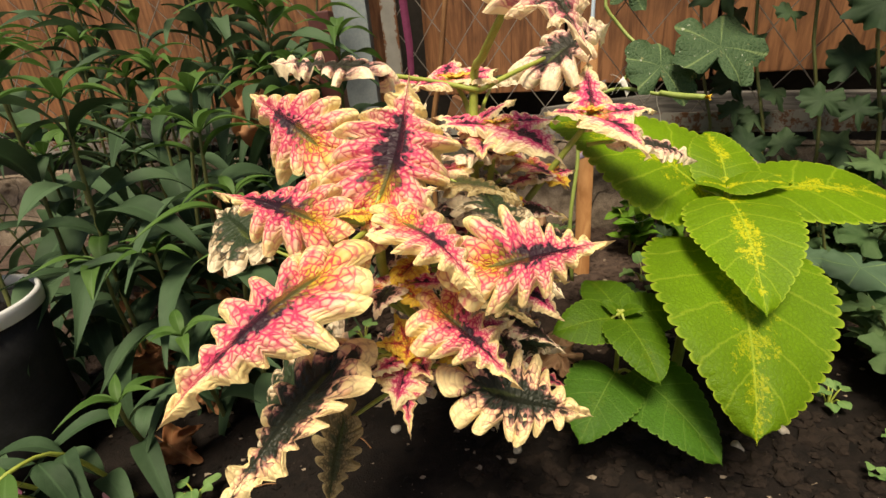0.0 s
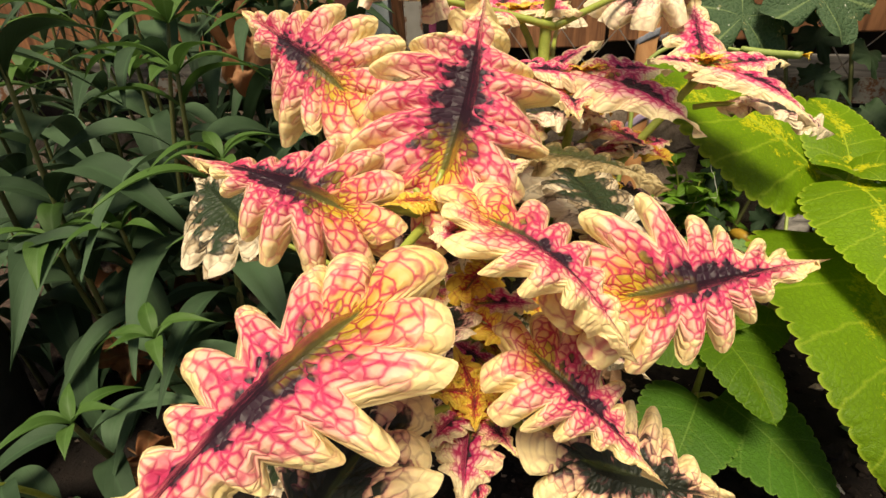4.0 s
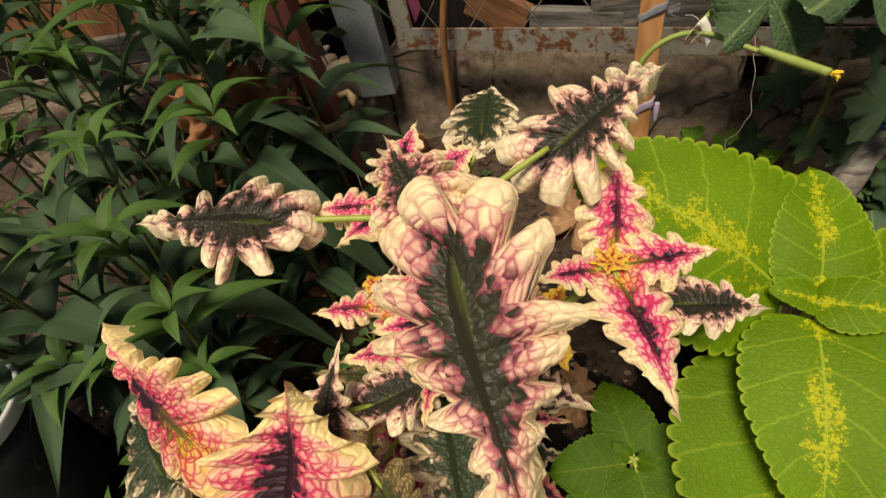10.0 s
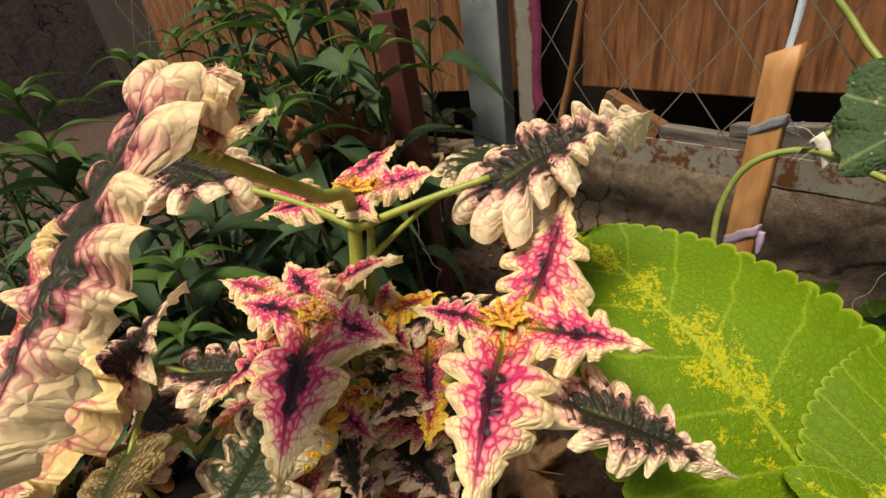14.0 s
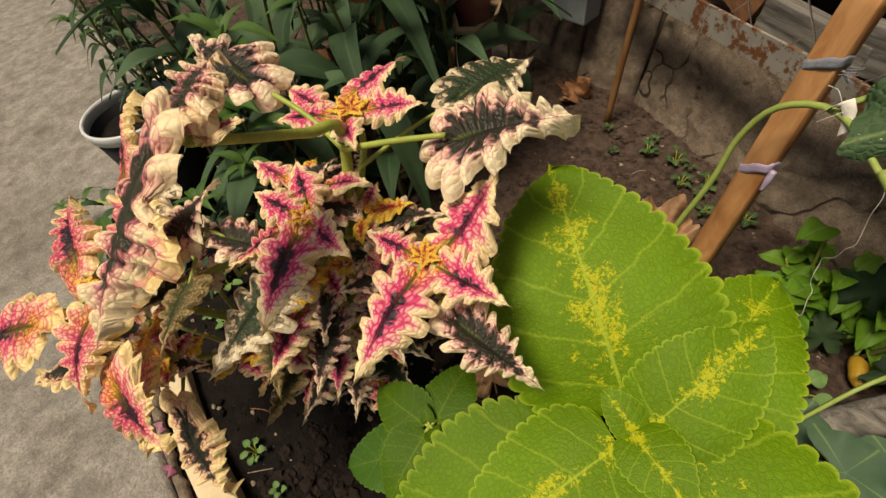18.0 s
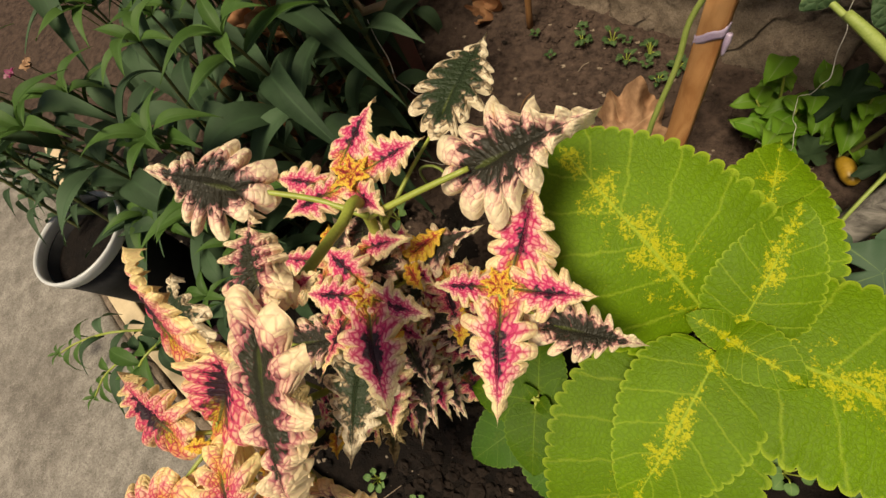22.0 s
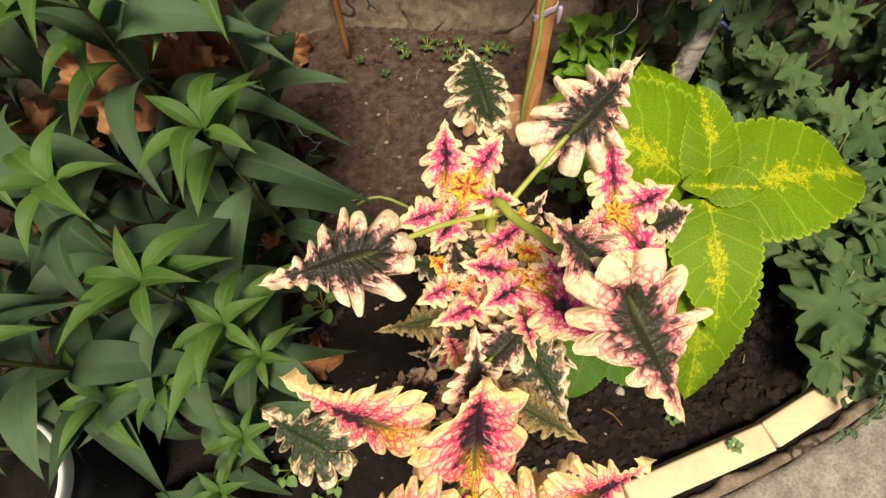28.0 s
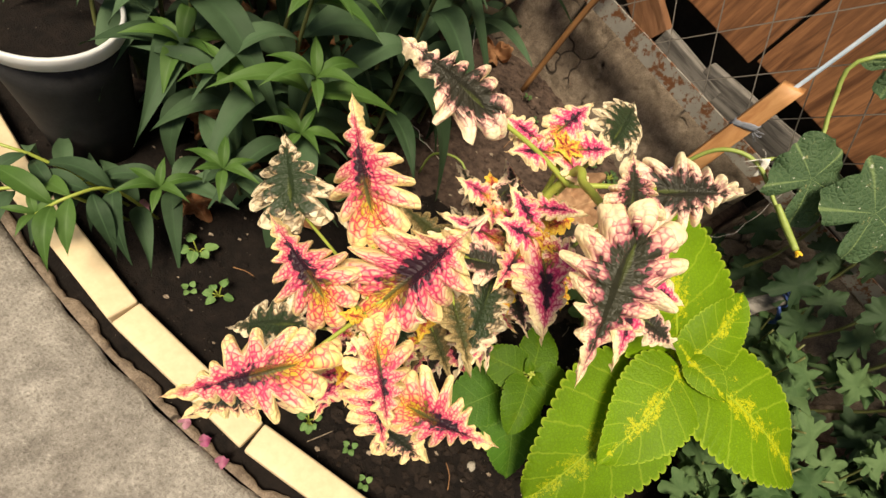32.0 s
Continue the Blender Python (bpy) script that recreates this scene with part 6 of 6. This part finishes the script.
# ---- small things on the ground ----
def flat_leaf(name, at, r, mat, seed, label, category, lobes=5, depth=0.3, normal=(0.1, -0.1, 1)):
    """A dead leaf, crumpled and torn at the edge, with its stalk and raised midrib."""
    m = facing(at, normal, (math.cos(seed), math.sin(seed), 0))
    root = thing(name, at, label, category)
    place("blade", lobed_leaf("blade", r, mat, lobes, depth, seed, 0.55, 0.13, 14, 120, 0.95), root, m)
    way = m.to_3x3() @ Vector((0, 1, 0))
    up = m.to_3x3() @ Vector((0, 0, 1))
    o = Vector(at)
    v, f = tube([o - 0.75 * r * way + 0.10 * r * up, o - 0.3 * r * way + 0.03 * r * up, o + 0.02 * r * up], [0.0010, 0.0012, 0.0014], 6)
    place("stalk", mesh_of("stalk", v, f, M_STICK, [(0.5, 0.5)] * len(v)), root)
    return root


flat_leaf("fallen_leaf", (-0.06, 1.212, 0.435), 0.072, M_DRY, 9, "large rust-brown dead leaf caught in the tall plants", "dead leaf", 5, 0.12, (0.2, -0.6, 0.7))
flat_leaf("fallen_leaf", (0.0, 1.26, 0.405), 0.05, M_DRY, 5, "rust-brown dead leaf caught in the tall plants", "dead leaf", 5, 0.4, (0.5, -0.4, 0.7))
flat_leaf("fallen_leaf", (0.01, 1.29, 0.38), 0.045, M_TAN, 6, "yellowing torn dead leaf among the stems", "dead leaf", 5, 0.5, (0.2, -0.4, 0.9))
flat_leaf("fallen_leaf", (-0.12, 0.76, 0.03), 0.04, M_DRY, 12, "curled rust-brown dead leaf on the soil", "dead leaf", 5, 0.4, (0.2, -0.5, 0.7))
flat_leaf("fallen_leaf", (0.02, 0.86, 0.03), 0.05, M_DRY, 14, "curled rust-brown dead leaf on the soil", "dead leaf", 5, 0.4, (0.2, -0.5, 0.7))
flat_leaf("fallen_leaf", (0.46, 0.93, 0.03), 0.045, M_TAN, 15, "pale crumpled dead leaf under the nettle", "dead leaf", 5, 0.2, (0.2, -0.5, 0.7))
flat_leaf("fallen_leaf", (0.40, 1.02, 0.03), 0.06, M_TAN, 16, "pale crumpled dead leaf under the nettle", "dead leaf", 5, 0.2, (0.2, -0.5, 0.7))
flat_leaf("fallen_leaf", (0.505, 1.315, 0.035), 0.086, M_TAN, 1, "crinkled tan dead vine leaf on the soil", "dead leaf", 5, 0.05, (0.1, -0.35, 1))
for k, (x, y, z, r) in enumerate(((-0.36, 1.40, 0.20, 0.06), (-0.31, 1.36, 0.17, 0.045), (-0.24, 0.96, 0.03, 0.045), (-0.30, 1.0, 0.03, 0.05), (-0.18, 1.15, 0.12, 0.05), (-0.05, 1.35, 0.06, 0.05), (0.10, 1.62, 0.03, 0.05), (-0.19, 0.875, 0.10, 0.04), (-0.225, 0.90, 0.10, 0.04), (-0.10, 1.02, 0.03, 0.05), (-0.38, 1.12, 0.08, 0.06), (-0.15, 1.30, 0.05, 0.06), (-0.45, 1.25, 0.1, 0.06), (-0.02, 1.12, 0.03, 0.045), (-0.28, 1.18, 0.06, 0.06), (-0.12, 0.87, 0.04, 0.04))):
    flat_leaf("fallen_leaf", (x, y, z), r, M_DRY, 3 + k, "curled rust-brown dead leaf among the stems", "dead leaf", 5, 0.35, (0.4 * math.sin(k * 3), -0.5, 0.8))
for k, (x, y) in enumerate(((-0.02, 0.64), (0.62, 0.60), (0.69, 0.535), (0.35, 0.58), (0.93, 0.66), (0.80, 0.70), (0.86, 0.75), (0.25, 1.55), (0.35, 1.58), (0.45, 1.55), (0.30, 1.5), (0.5, 1.5), (0.40, 0.55))):
    root = thing("weed", (x, y, soil_height(x, y)), "tiny clover-like weed sprouting from the soil", "weed", "weeds in the bed")
    for j in range(4 + k % 3):
        a = j * 1.5 + k + 0.4 * math.sin(j * 7 + k)
        b = Vector((x, y, soil_height(x, y) + 0.01 + (0.03 if abs(x - 0.69) < 0.01 else 0)))
        me = leaf_mesh("leaf", 0.011, 0.0105, M_WEED if y < 1.4 else M_CLOVER, 1, 0, "ovate", 0.1, 0.1, 0.1, 0, j, 9, 2)
        place("leaf", me, root, lay(b + 0.004 * Vector((math.cos(a), math.sin(a), 0.5)), b + (0.011 + 0.005 * ((j * 3 + k) % 3) / 2) * Vector((math.cos(a), math.sin(a), 0.35))))
for k, (x, y, z) in enumerate(((-0.30, 0.69, 0.03), (0.16, 0.475, 0.004), (0.20, 0.465, 0.004), (0.12, 0.48, 0.004), (-0.37, 0.575, 0.004), (-0.40, 0.585, 0.004), (-0.345, 0.57, 0.004))):
    ob = place("fallen_petal", lobed_leaf("fallen_petal", 0.010, M_PETAL, 3, 0.2, k, 0.9, 0.02, 5, 30), None, facing((x, y, z + 0.004), (0.3, -0.4, 0.8), (1, k, 0)))
    tagged(ob, "withered magenta and pale flower on the ground", "petal", "fallen petals")
for k, (x, y, r) in enumerate(((-0.30, 1.55, 0.05), (-0.2, 1.62, 0.06))):
    bm = bmesh.new()
    bmesh.ops.create_icosphere(bm, subdivisions=3, radius=r)
    for vv in bm.verts:
        vv.co = Vector((vv.co.x * 1.3, vv.co.y * 0.9, vv.co.z * 0.7)) * (1 + 0.35 * noise.noise(vv.co * 18 + Vector((k, 0, 0))))
    ob = place("stone", bm_mesh("stone", bm, M_TERRA if k == 0 else M_STONE, True), None, Matrix.Translation((x, y, 0.02)))
    tagged(ob, "broken reddish brick lump by the wall" if k == 0 else "rough pale stone by the wall", "stone")


# ---- strings, ribbons and scraps ----
def loose_line(name, points, r, mat, label, category):
    if mat is M_STRING:  # thin, with small kinks
        r *= 0.6
        ends = [Vector(p) for p in points]
        points = [ends[0]]
        for k in range(len(ends) - 1):
            for j in range(1, 7):
                p = ends[k].lerp(ends[k + 1], j / 6)
                points.append(p + 0.007 * noise.noise_vector(p * 40))
    v, f = tube(points, [r] * len(points), 5)
    return tagged(place(name, mesh_of(name, v, f, mat, [(0.5, 0.5)] * len(v))), label, category)


loose_line("string", [(0.13, 1.30, 0.02), (0.10, 1.27, 0.10), (0.135, 1.24, 0.16), (0.12, 1.22, 0.24), (0.09, 1.25, 0.33)], 0.0009, M_STRING, "thin white string hanging by the maroon post", "string")
loose_line("string", [(0.17, 1.18, 0.03), (0.13, 1.16, 0.06), (0.09, 1.19, 0.05), (0.05, 1.17, 0.10)], 0.0009, M_STRING, "thin white string lying over the stems", "string")
loose_line("string", [(0.70, 1.25, 0.42), (0.73, 1.24, 0.30), (0.715, 1.26, 0.22), (0.74, 1.25, 0.14), (0.70, 1.27, 0.12)], 0.0007, M_STRING, "thin white thread hanging from the vine", "string")
loose_line("string", [(0.62, 1.26, 0.44), (0.645, 1.255, 0.425), (0.632, 1.25, 0.405)], 0.0006, M_STRING, "frayed thread end at the knot", "string")
loose_line("tendril", [(0.86, 1.18, 0.05), (0.90, 1.16, 0.12), (0.95, 1.17, 0.13), (0.97, 1.2, 0.09), (0.94, 1.22, 0.07)], 0.0025, M_VINE, "pale curled vine stem by the grey stake", "stem")
loose_line("old_stalk", [(0.15, 1.13, 0.01), (0.16, 1.12, 0.10), (0.22, 1.11, 0.14), (0.29, 1.07, 0.10)], 0.0028, M_VINE, "bent pale green stalk over the soil", "stalk")


def strip(name, points, wide, mat, label, category):
    """A flat band of cloth or plastic through the points."""
    v, f = [], []
    for k, p in enumerate(points):
        p = Vector(p)
        for s in (-1, 1):
            for z in (0, 0.0008):
                v.append(p + Vector((0.3 * wide * s, 0.1 * wide * s + z, 0.45 * wide * s + 0.1 * wide * math.sin(k * 2))))
    for k in range(len(points) - 1):
        a = k * 4
        f += [(a, a + 2, a + 6, a + 4), (a + 1, a + 5, a + 7, a + 3), (a, a + 4, a + 5, a + 1), (a + 2, a + 3, a + 7, a + 6)]
    return tagged(place(name, mesh_of(name, v, f, mat)), label, category)


M_PALEBLUE = plain("pale_blue_plastic", (0.38, 0.48, 0.6), (0.55, 0.62, 0.7), 40.0, 0.45)
M_BAND = plain("tan_band", (0.3, 0.2, 0.11), (0.42, 0.3, 0.18), 50.0, 0.7)
M_MAGENTA = plain("magenta_cloth", (0.12, 0.012, 0.05), (0.2, 0.03, 0.09), 40.0, 0.9)
strip("plastic_tie", [(0.602, 1.352, 0.49), (0.606, 1.362, 0.53), (0.609, 1.372, 0.60), (0.612, 1.384, 0.68), (0.614, 1.395, 0.78)], 0.014, M_PALEBLUE, "pale blue plastic strip tied to the stake's top", "plastic strip")
strip("band", [(0.03, 1.30, 0.33), (0.07, 1.27, 0.325), (0.11, 1.28, 0.335), (0.12, 1.32, 0.345), (0.09, 1.36, 0.34), (0.04, 1.35, 0.335)], 0.018, M_BAND, "tan fabric band looped round the maroon post", "band")
strip("rag", [(0.195, 1.60, 0.95), (0.19, 1.595, 0.7), (0.20, 1.59, 0.52), (0.195, 1.59, 0.42), (0.20, 1.59, 0.37)], 0.03, M_MAGENTA, "faded magenta rag hanging on the fence", "rag")
strip("knot", [(0.628, 1.268, 0.405), (0.634, 1.262, 0.42), (0.642, 1.262, 0.43), (0.65, 1.262, 0.418), (0.655, 1.256, 0.40)], 0.011, M_STRING, "white plastic knot holding the vine to the stake", "knot")

M_OCHRE = plain("ochre_fruit", (0.3, 0.17, 0.015), (0.45, 0.27, 0.03), 40.0, 0.4)
M_GREYLEAF = green_mat("grey_green_leaf", (0.05, 0.10, 0.055), (0.09, 0.15, 0.09), 0.6)


def fruit(at, along, r, length, label):
    """A ripe fruit with a ribbed skin and a short stalk, lying on the soil."""
    root = thing("cucumber", at, label, "cucumber")
    v, f = tube([(0, -0.5 * length, 0), (0, -0.4 * length, 0), (0, -0.15 * length, 0), (0, 0.2 * length, 0.002), (0, 0.42 * length, 0), (0, 0.5 * length, 0)], [0.15 * r, 0.75 * r, r, 0.95 * r, 0.6 * r, 0.12 * r], 12, 4, 0.12)
    place("body", mesh_of("body", v, f, M_OCHRE), root, Matrix.Translation(at) @ Matrix.Rotation(along, 4, "Z"))
    v, f = tube([(0, 0.5 * length, 0), (0.004, 0.62 * length, 0.006), (0.01, 0.75 * length, 0.004)], [0.003, 0.0025, 0.002], 6)
    place("stalk", mesh_of("stalk", v, f, M_VINE), root, Matrix.Translation(at) @ Matrix.Rotation(along, 4, "Z"))


fruit((0.85, 1.31, 0.02), 0.5, 0.013, 0.055, "small ripe yellow cucumber lying behind the grey stake")
loose_line("tendril", [(0.78, 1.06, 0.02), (0.80, 1.12, 0.10), (0.83, 1.19, 0.17), (0.86, 1.23, 0.15), (0.93, 1.25, 0.12), (0.98, 1.22, 0.11)], 0.003, M_VINE, "pale green looping vine stem beside the grey stake", "stem")


def creeper():
    """Broad grey-green leaves low beside the lime nettle."""
    root = thing("cucumber_seedling", (0.86, 1.08, 0), "low young cucumber plant with rounded grey-green leaves", "plant")
    for k, (x, y, z, r) in enumerate(((0.846, 1.069, 0.167, 0.05), (0.93, 1.05, 0.12, 0.045), (0.90, 1.13, 0.13, 0.045), (0.95, 0.97, 0.14, 0.05), (0.80, 1.13, 0.10, 0.035), (0.97, 1.09, 0.09, 0.04))):
        tube_part("leaf_stalk", [(0.87, 1.09, -0.005), (0.5 * (0.87 + x), 0.5 * (1.09 + y), 0.7 * z), (x, y, z - 0.004)], [0.0028, 0.0024, 0.002], M_VINE, root, 6)
        place("leaf", lobed_leaf("leaf", r, M_GREYLEAF, 5, 0.08, 400 + k, 0.15, 0.015, 7, 60), root, facing((x, y, z), (0.1 * math.sin(k * 2), -0.3, 1), (math.cos(k * 1.3), math.sin(k * 1.3), 0.1)))


creeper()


def sprout(x, y, n, size, seed):
    """A young weed of a few rounded leaves on thin stalks."""
    rnd = random.Random(seed)
    z0 = soil_height(x, y)
    root = thing("weed", (x, y, z0), "young round-leaved green weed in the soil", "weed", "weeds in the bed")
    for k in range(n):
        a, h = 6.28 * k / n + rnd.uniform(-0.5, 0.5), rnd.uniform(0.6, 1.8) * size
        b = Vector((x, y, z0)) + Vector((0.6 * size * math.cos(a), 0.6 * size * math.sin(a), h))
        tube_part("leaf_stalk", [(x, y, z0 - 0.004), Vector((x, y, z0)).lerp(b, 0.6) + Vector((0, 0, 0.2 * size)), b], [0.0014, 0.0012, 0.001], M_STEM, root, 5)
        me = leaf_mesh("leaf", size * rnd.uniform(0.8, 1.2), size * 0.9, M_WEED if y < 1.4 else M_CLOVER, 1, 0, "ovate", 0.1, 0.1, 0.1, 0, seed + k, 13, 3)
        place("leaf", me, root, lay(b, b + size * Vector((math.cos(a), math.sin(a), rnd.uniform(-0.4, 0.3)))))


for k, (x, y, n, size) in enumerate(((0.64, 1.07, 7, 0.035), (0.58, 1.12, 6, 0.03), (0.70, 1.20, 7, 0.035), (0.77, 0.86, 6, 0.022), (0.83, 0.82, 7, 0.02), (0.73, 0.80, 6, 0.018), (0.02, 0.66, 5, 0.016), (0.27, 0.58, 6, 0.014), (0.42, 1.55, 6, 0.016), (0.50, 1.53, 7, 0.016), (0.56, 1.50, 7, 0.015), (0.46, 1.50, 6, 0.014), (0.53, 1.46, 6, 0.014), (0.36, 1.54, 7, 0.015), (0.60, 1.49, 6, 0.016), (0.80, 1.22, 6, 0.03), (-0.02, 1.16, 6, 0.03), (0.05, 0.98, 5, 0.03), (0.10, 1.05, 5, 0.022), (-0.06, 0.70, 5, 0.02))):
    sprout(x, y, n, size, 500 + k * 10)


def trailing(at, seed):
    """A small round-leaved creeper that hangs over the kerb."""
    rnd = random.Random(seed)
    root = thing("trailing_plant", at, "small-leaved grey-green trailing plant hanging over the kerb", "plant")
    leaf = [leaf_mesh("leaf", 0.018, 0.015, M_GREYLEAF, 1, 0, "ovate", 0.1, 0.15, 0.1, 0, seed + k, 11, 2) for k in range(3)]
    for s in range(12):
        a = rnd.uniform(-2.6, -0.4)
        d = Vector((math.cos(a), math.sin(a), 0))
        r = rnd.uniform(0.10, 0.18)
        pts = [Vector(at), Vector(at) + 0.5 * r * d + Vector((0, 0, 0.07)), Vector(at) + r * d + Vector((0, 0, rnd.uniform(-0.02, 0.06)))]
        tube_part("stem", pts, [0.0018, 0.0015, 0.001], M_STEM_DARK, root, 5)
        for k in range(11):
            t = 0.3 + 0.7 * k / 10
            p = pts[0].lerp(pts[1], 2 * t) if t < 0.5 else pts[1].lerp(pts[2], 2 * t - 1)
            place("leaf", leaf[k % 3], root, Matrix.Translation(p) @ Matrix.Rotation(rnd.uniform(0, 6.28), 4, "Z") @ Matrix.Rotation(radians(rnd.uniform(-30, 40)), 4, "X"))


for k in range(3):
    trailing((0.98 + 0.12 * k, 0.62 + 0.03 * k, 0.06), 700 + 20 * k)
bloom = place("fallen_flower", lobed_leaf("fallen_flower", 0.016, M_PETAL, 4, 0.3, 3, 1.1, 0.03, 6, 40), None, facing((-0.165, 0.695, 0.034), (0.3, -0.5, 0.8), (1, 0.3, 0)))
tagged(bloom, "withered pink and white flower lying on the soil", "flower")


# ---- litter on the soil ----
def litter():
    """Crumbs of dry leaf, bark and grit strewn over the bed."""
    rnd = random.Random(91)
    verts, faces = [], []
    for k in range(400):
        x = rnd.uniform(-0.45, 1.05)
        y = rnd.uniform(kerb_y(x) + 0.02, min(1.62, wall_line(x) - 0.04))
        r, a = rnd.uniform(0.0012, 0.0042) * (1.6 if k % 17 == 0 else 1.0), rnd.uniform(0, 6.28)
        z = soil_height(x, y) + 0.002
        o = len(verts)
        n = 5
        for lev in (0, 1):
            for j in range(n):
                t = a + 6.283 * j / n
                rr = r * rnd.uniform(0.6, 1.2)
                verts.append((x + rr * 1.5 * math.cos(t), y + rr * math.sin(t), z + lev * r * 0.35 + 0.3 * r * math.sin(2 * t + k)))
        faces += [tuple(range(o, o + n))[::-1], tuple(range(o + n, o + 2 * n))] + [(o + j, o + (j + 1) % n, o + n + (j + 1) % n, o + n + j) for j in range(n)]
    tagged(new("litter", mesh_of("litter", verts, faces, M_CHIP, smooth=False)), "pale crumbs of dry leaf and grit on the soil", "litter", kind="stuff")


litter()
rnd = random.Random(55)
for k, (x, y) in enumerate(((0.22, 0.62), (0.30, 0.57), (0.52, 0.63), (0.40, 1.25), (0.28, 1.38), (0.38, 1.48), (0.15, 0.78), (0.62, 1.02), (0.02, 0.72), (0.80, 0.66), (0.55, 1.42), (0.44, 1.36))):
    a, n = rnd.uniform(0, 6.28), rnd.uniform(0.02, 0.05)
    d = Vector((math.cos(a), math.sin(a), 0))
    o = Vector((x, y, soil_height(x, y) + 0.003))
    loose_line("twig", [o - 0.5 * n * d, o + Vector((0.003 * math.sin(k), 0.003, 0.003)), o + 0.5 * n * d + Vector((0, 0, 0.002))], 0.0009, M_CHIP if k % 2 else M_STICK, "short dry twig lying on the soil", "twig")
for k in range(14):
    x = rnd.uniform(0.1, 0.85)
    y = rnd.uniform(kerb_y(x) + 0.04, wall_line(x) - 0.1)
    bm = bmesh.new()
    bmesh.ops.create_icosphere(bm, subdivisions=2, radius=rnd.uniform(0.004, 0.009))
    for vv in bm.verts:
        vv.co = Vector((vv.co.x * 1.25, vv.co.y, vv.co.z * 0.7)) * (1 + 0.4 * noise.noise(vv.co * 160 + Vector((k, 0, 0))))
    ob = place("pebble", bm_mesh("pebble", bm, M_STONE if k % 3 else M_CLOD, True), None, Matrix.Translation((x, y, soil_height(x, y) + 0.003)) @ Matrix.Rotation(k, 4, "Z"))
    tagged(ob, "small rounded grey-brown pebble on the soil", "pebble", "pebbles on the soil")
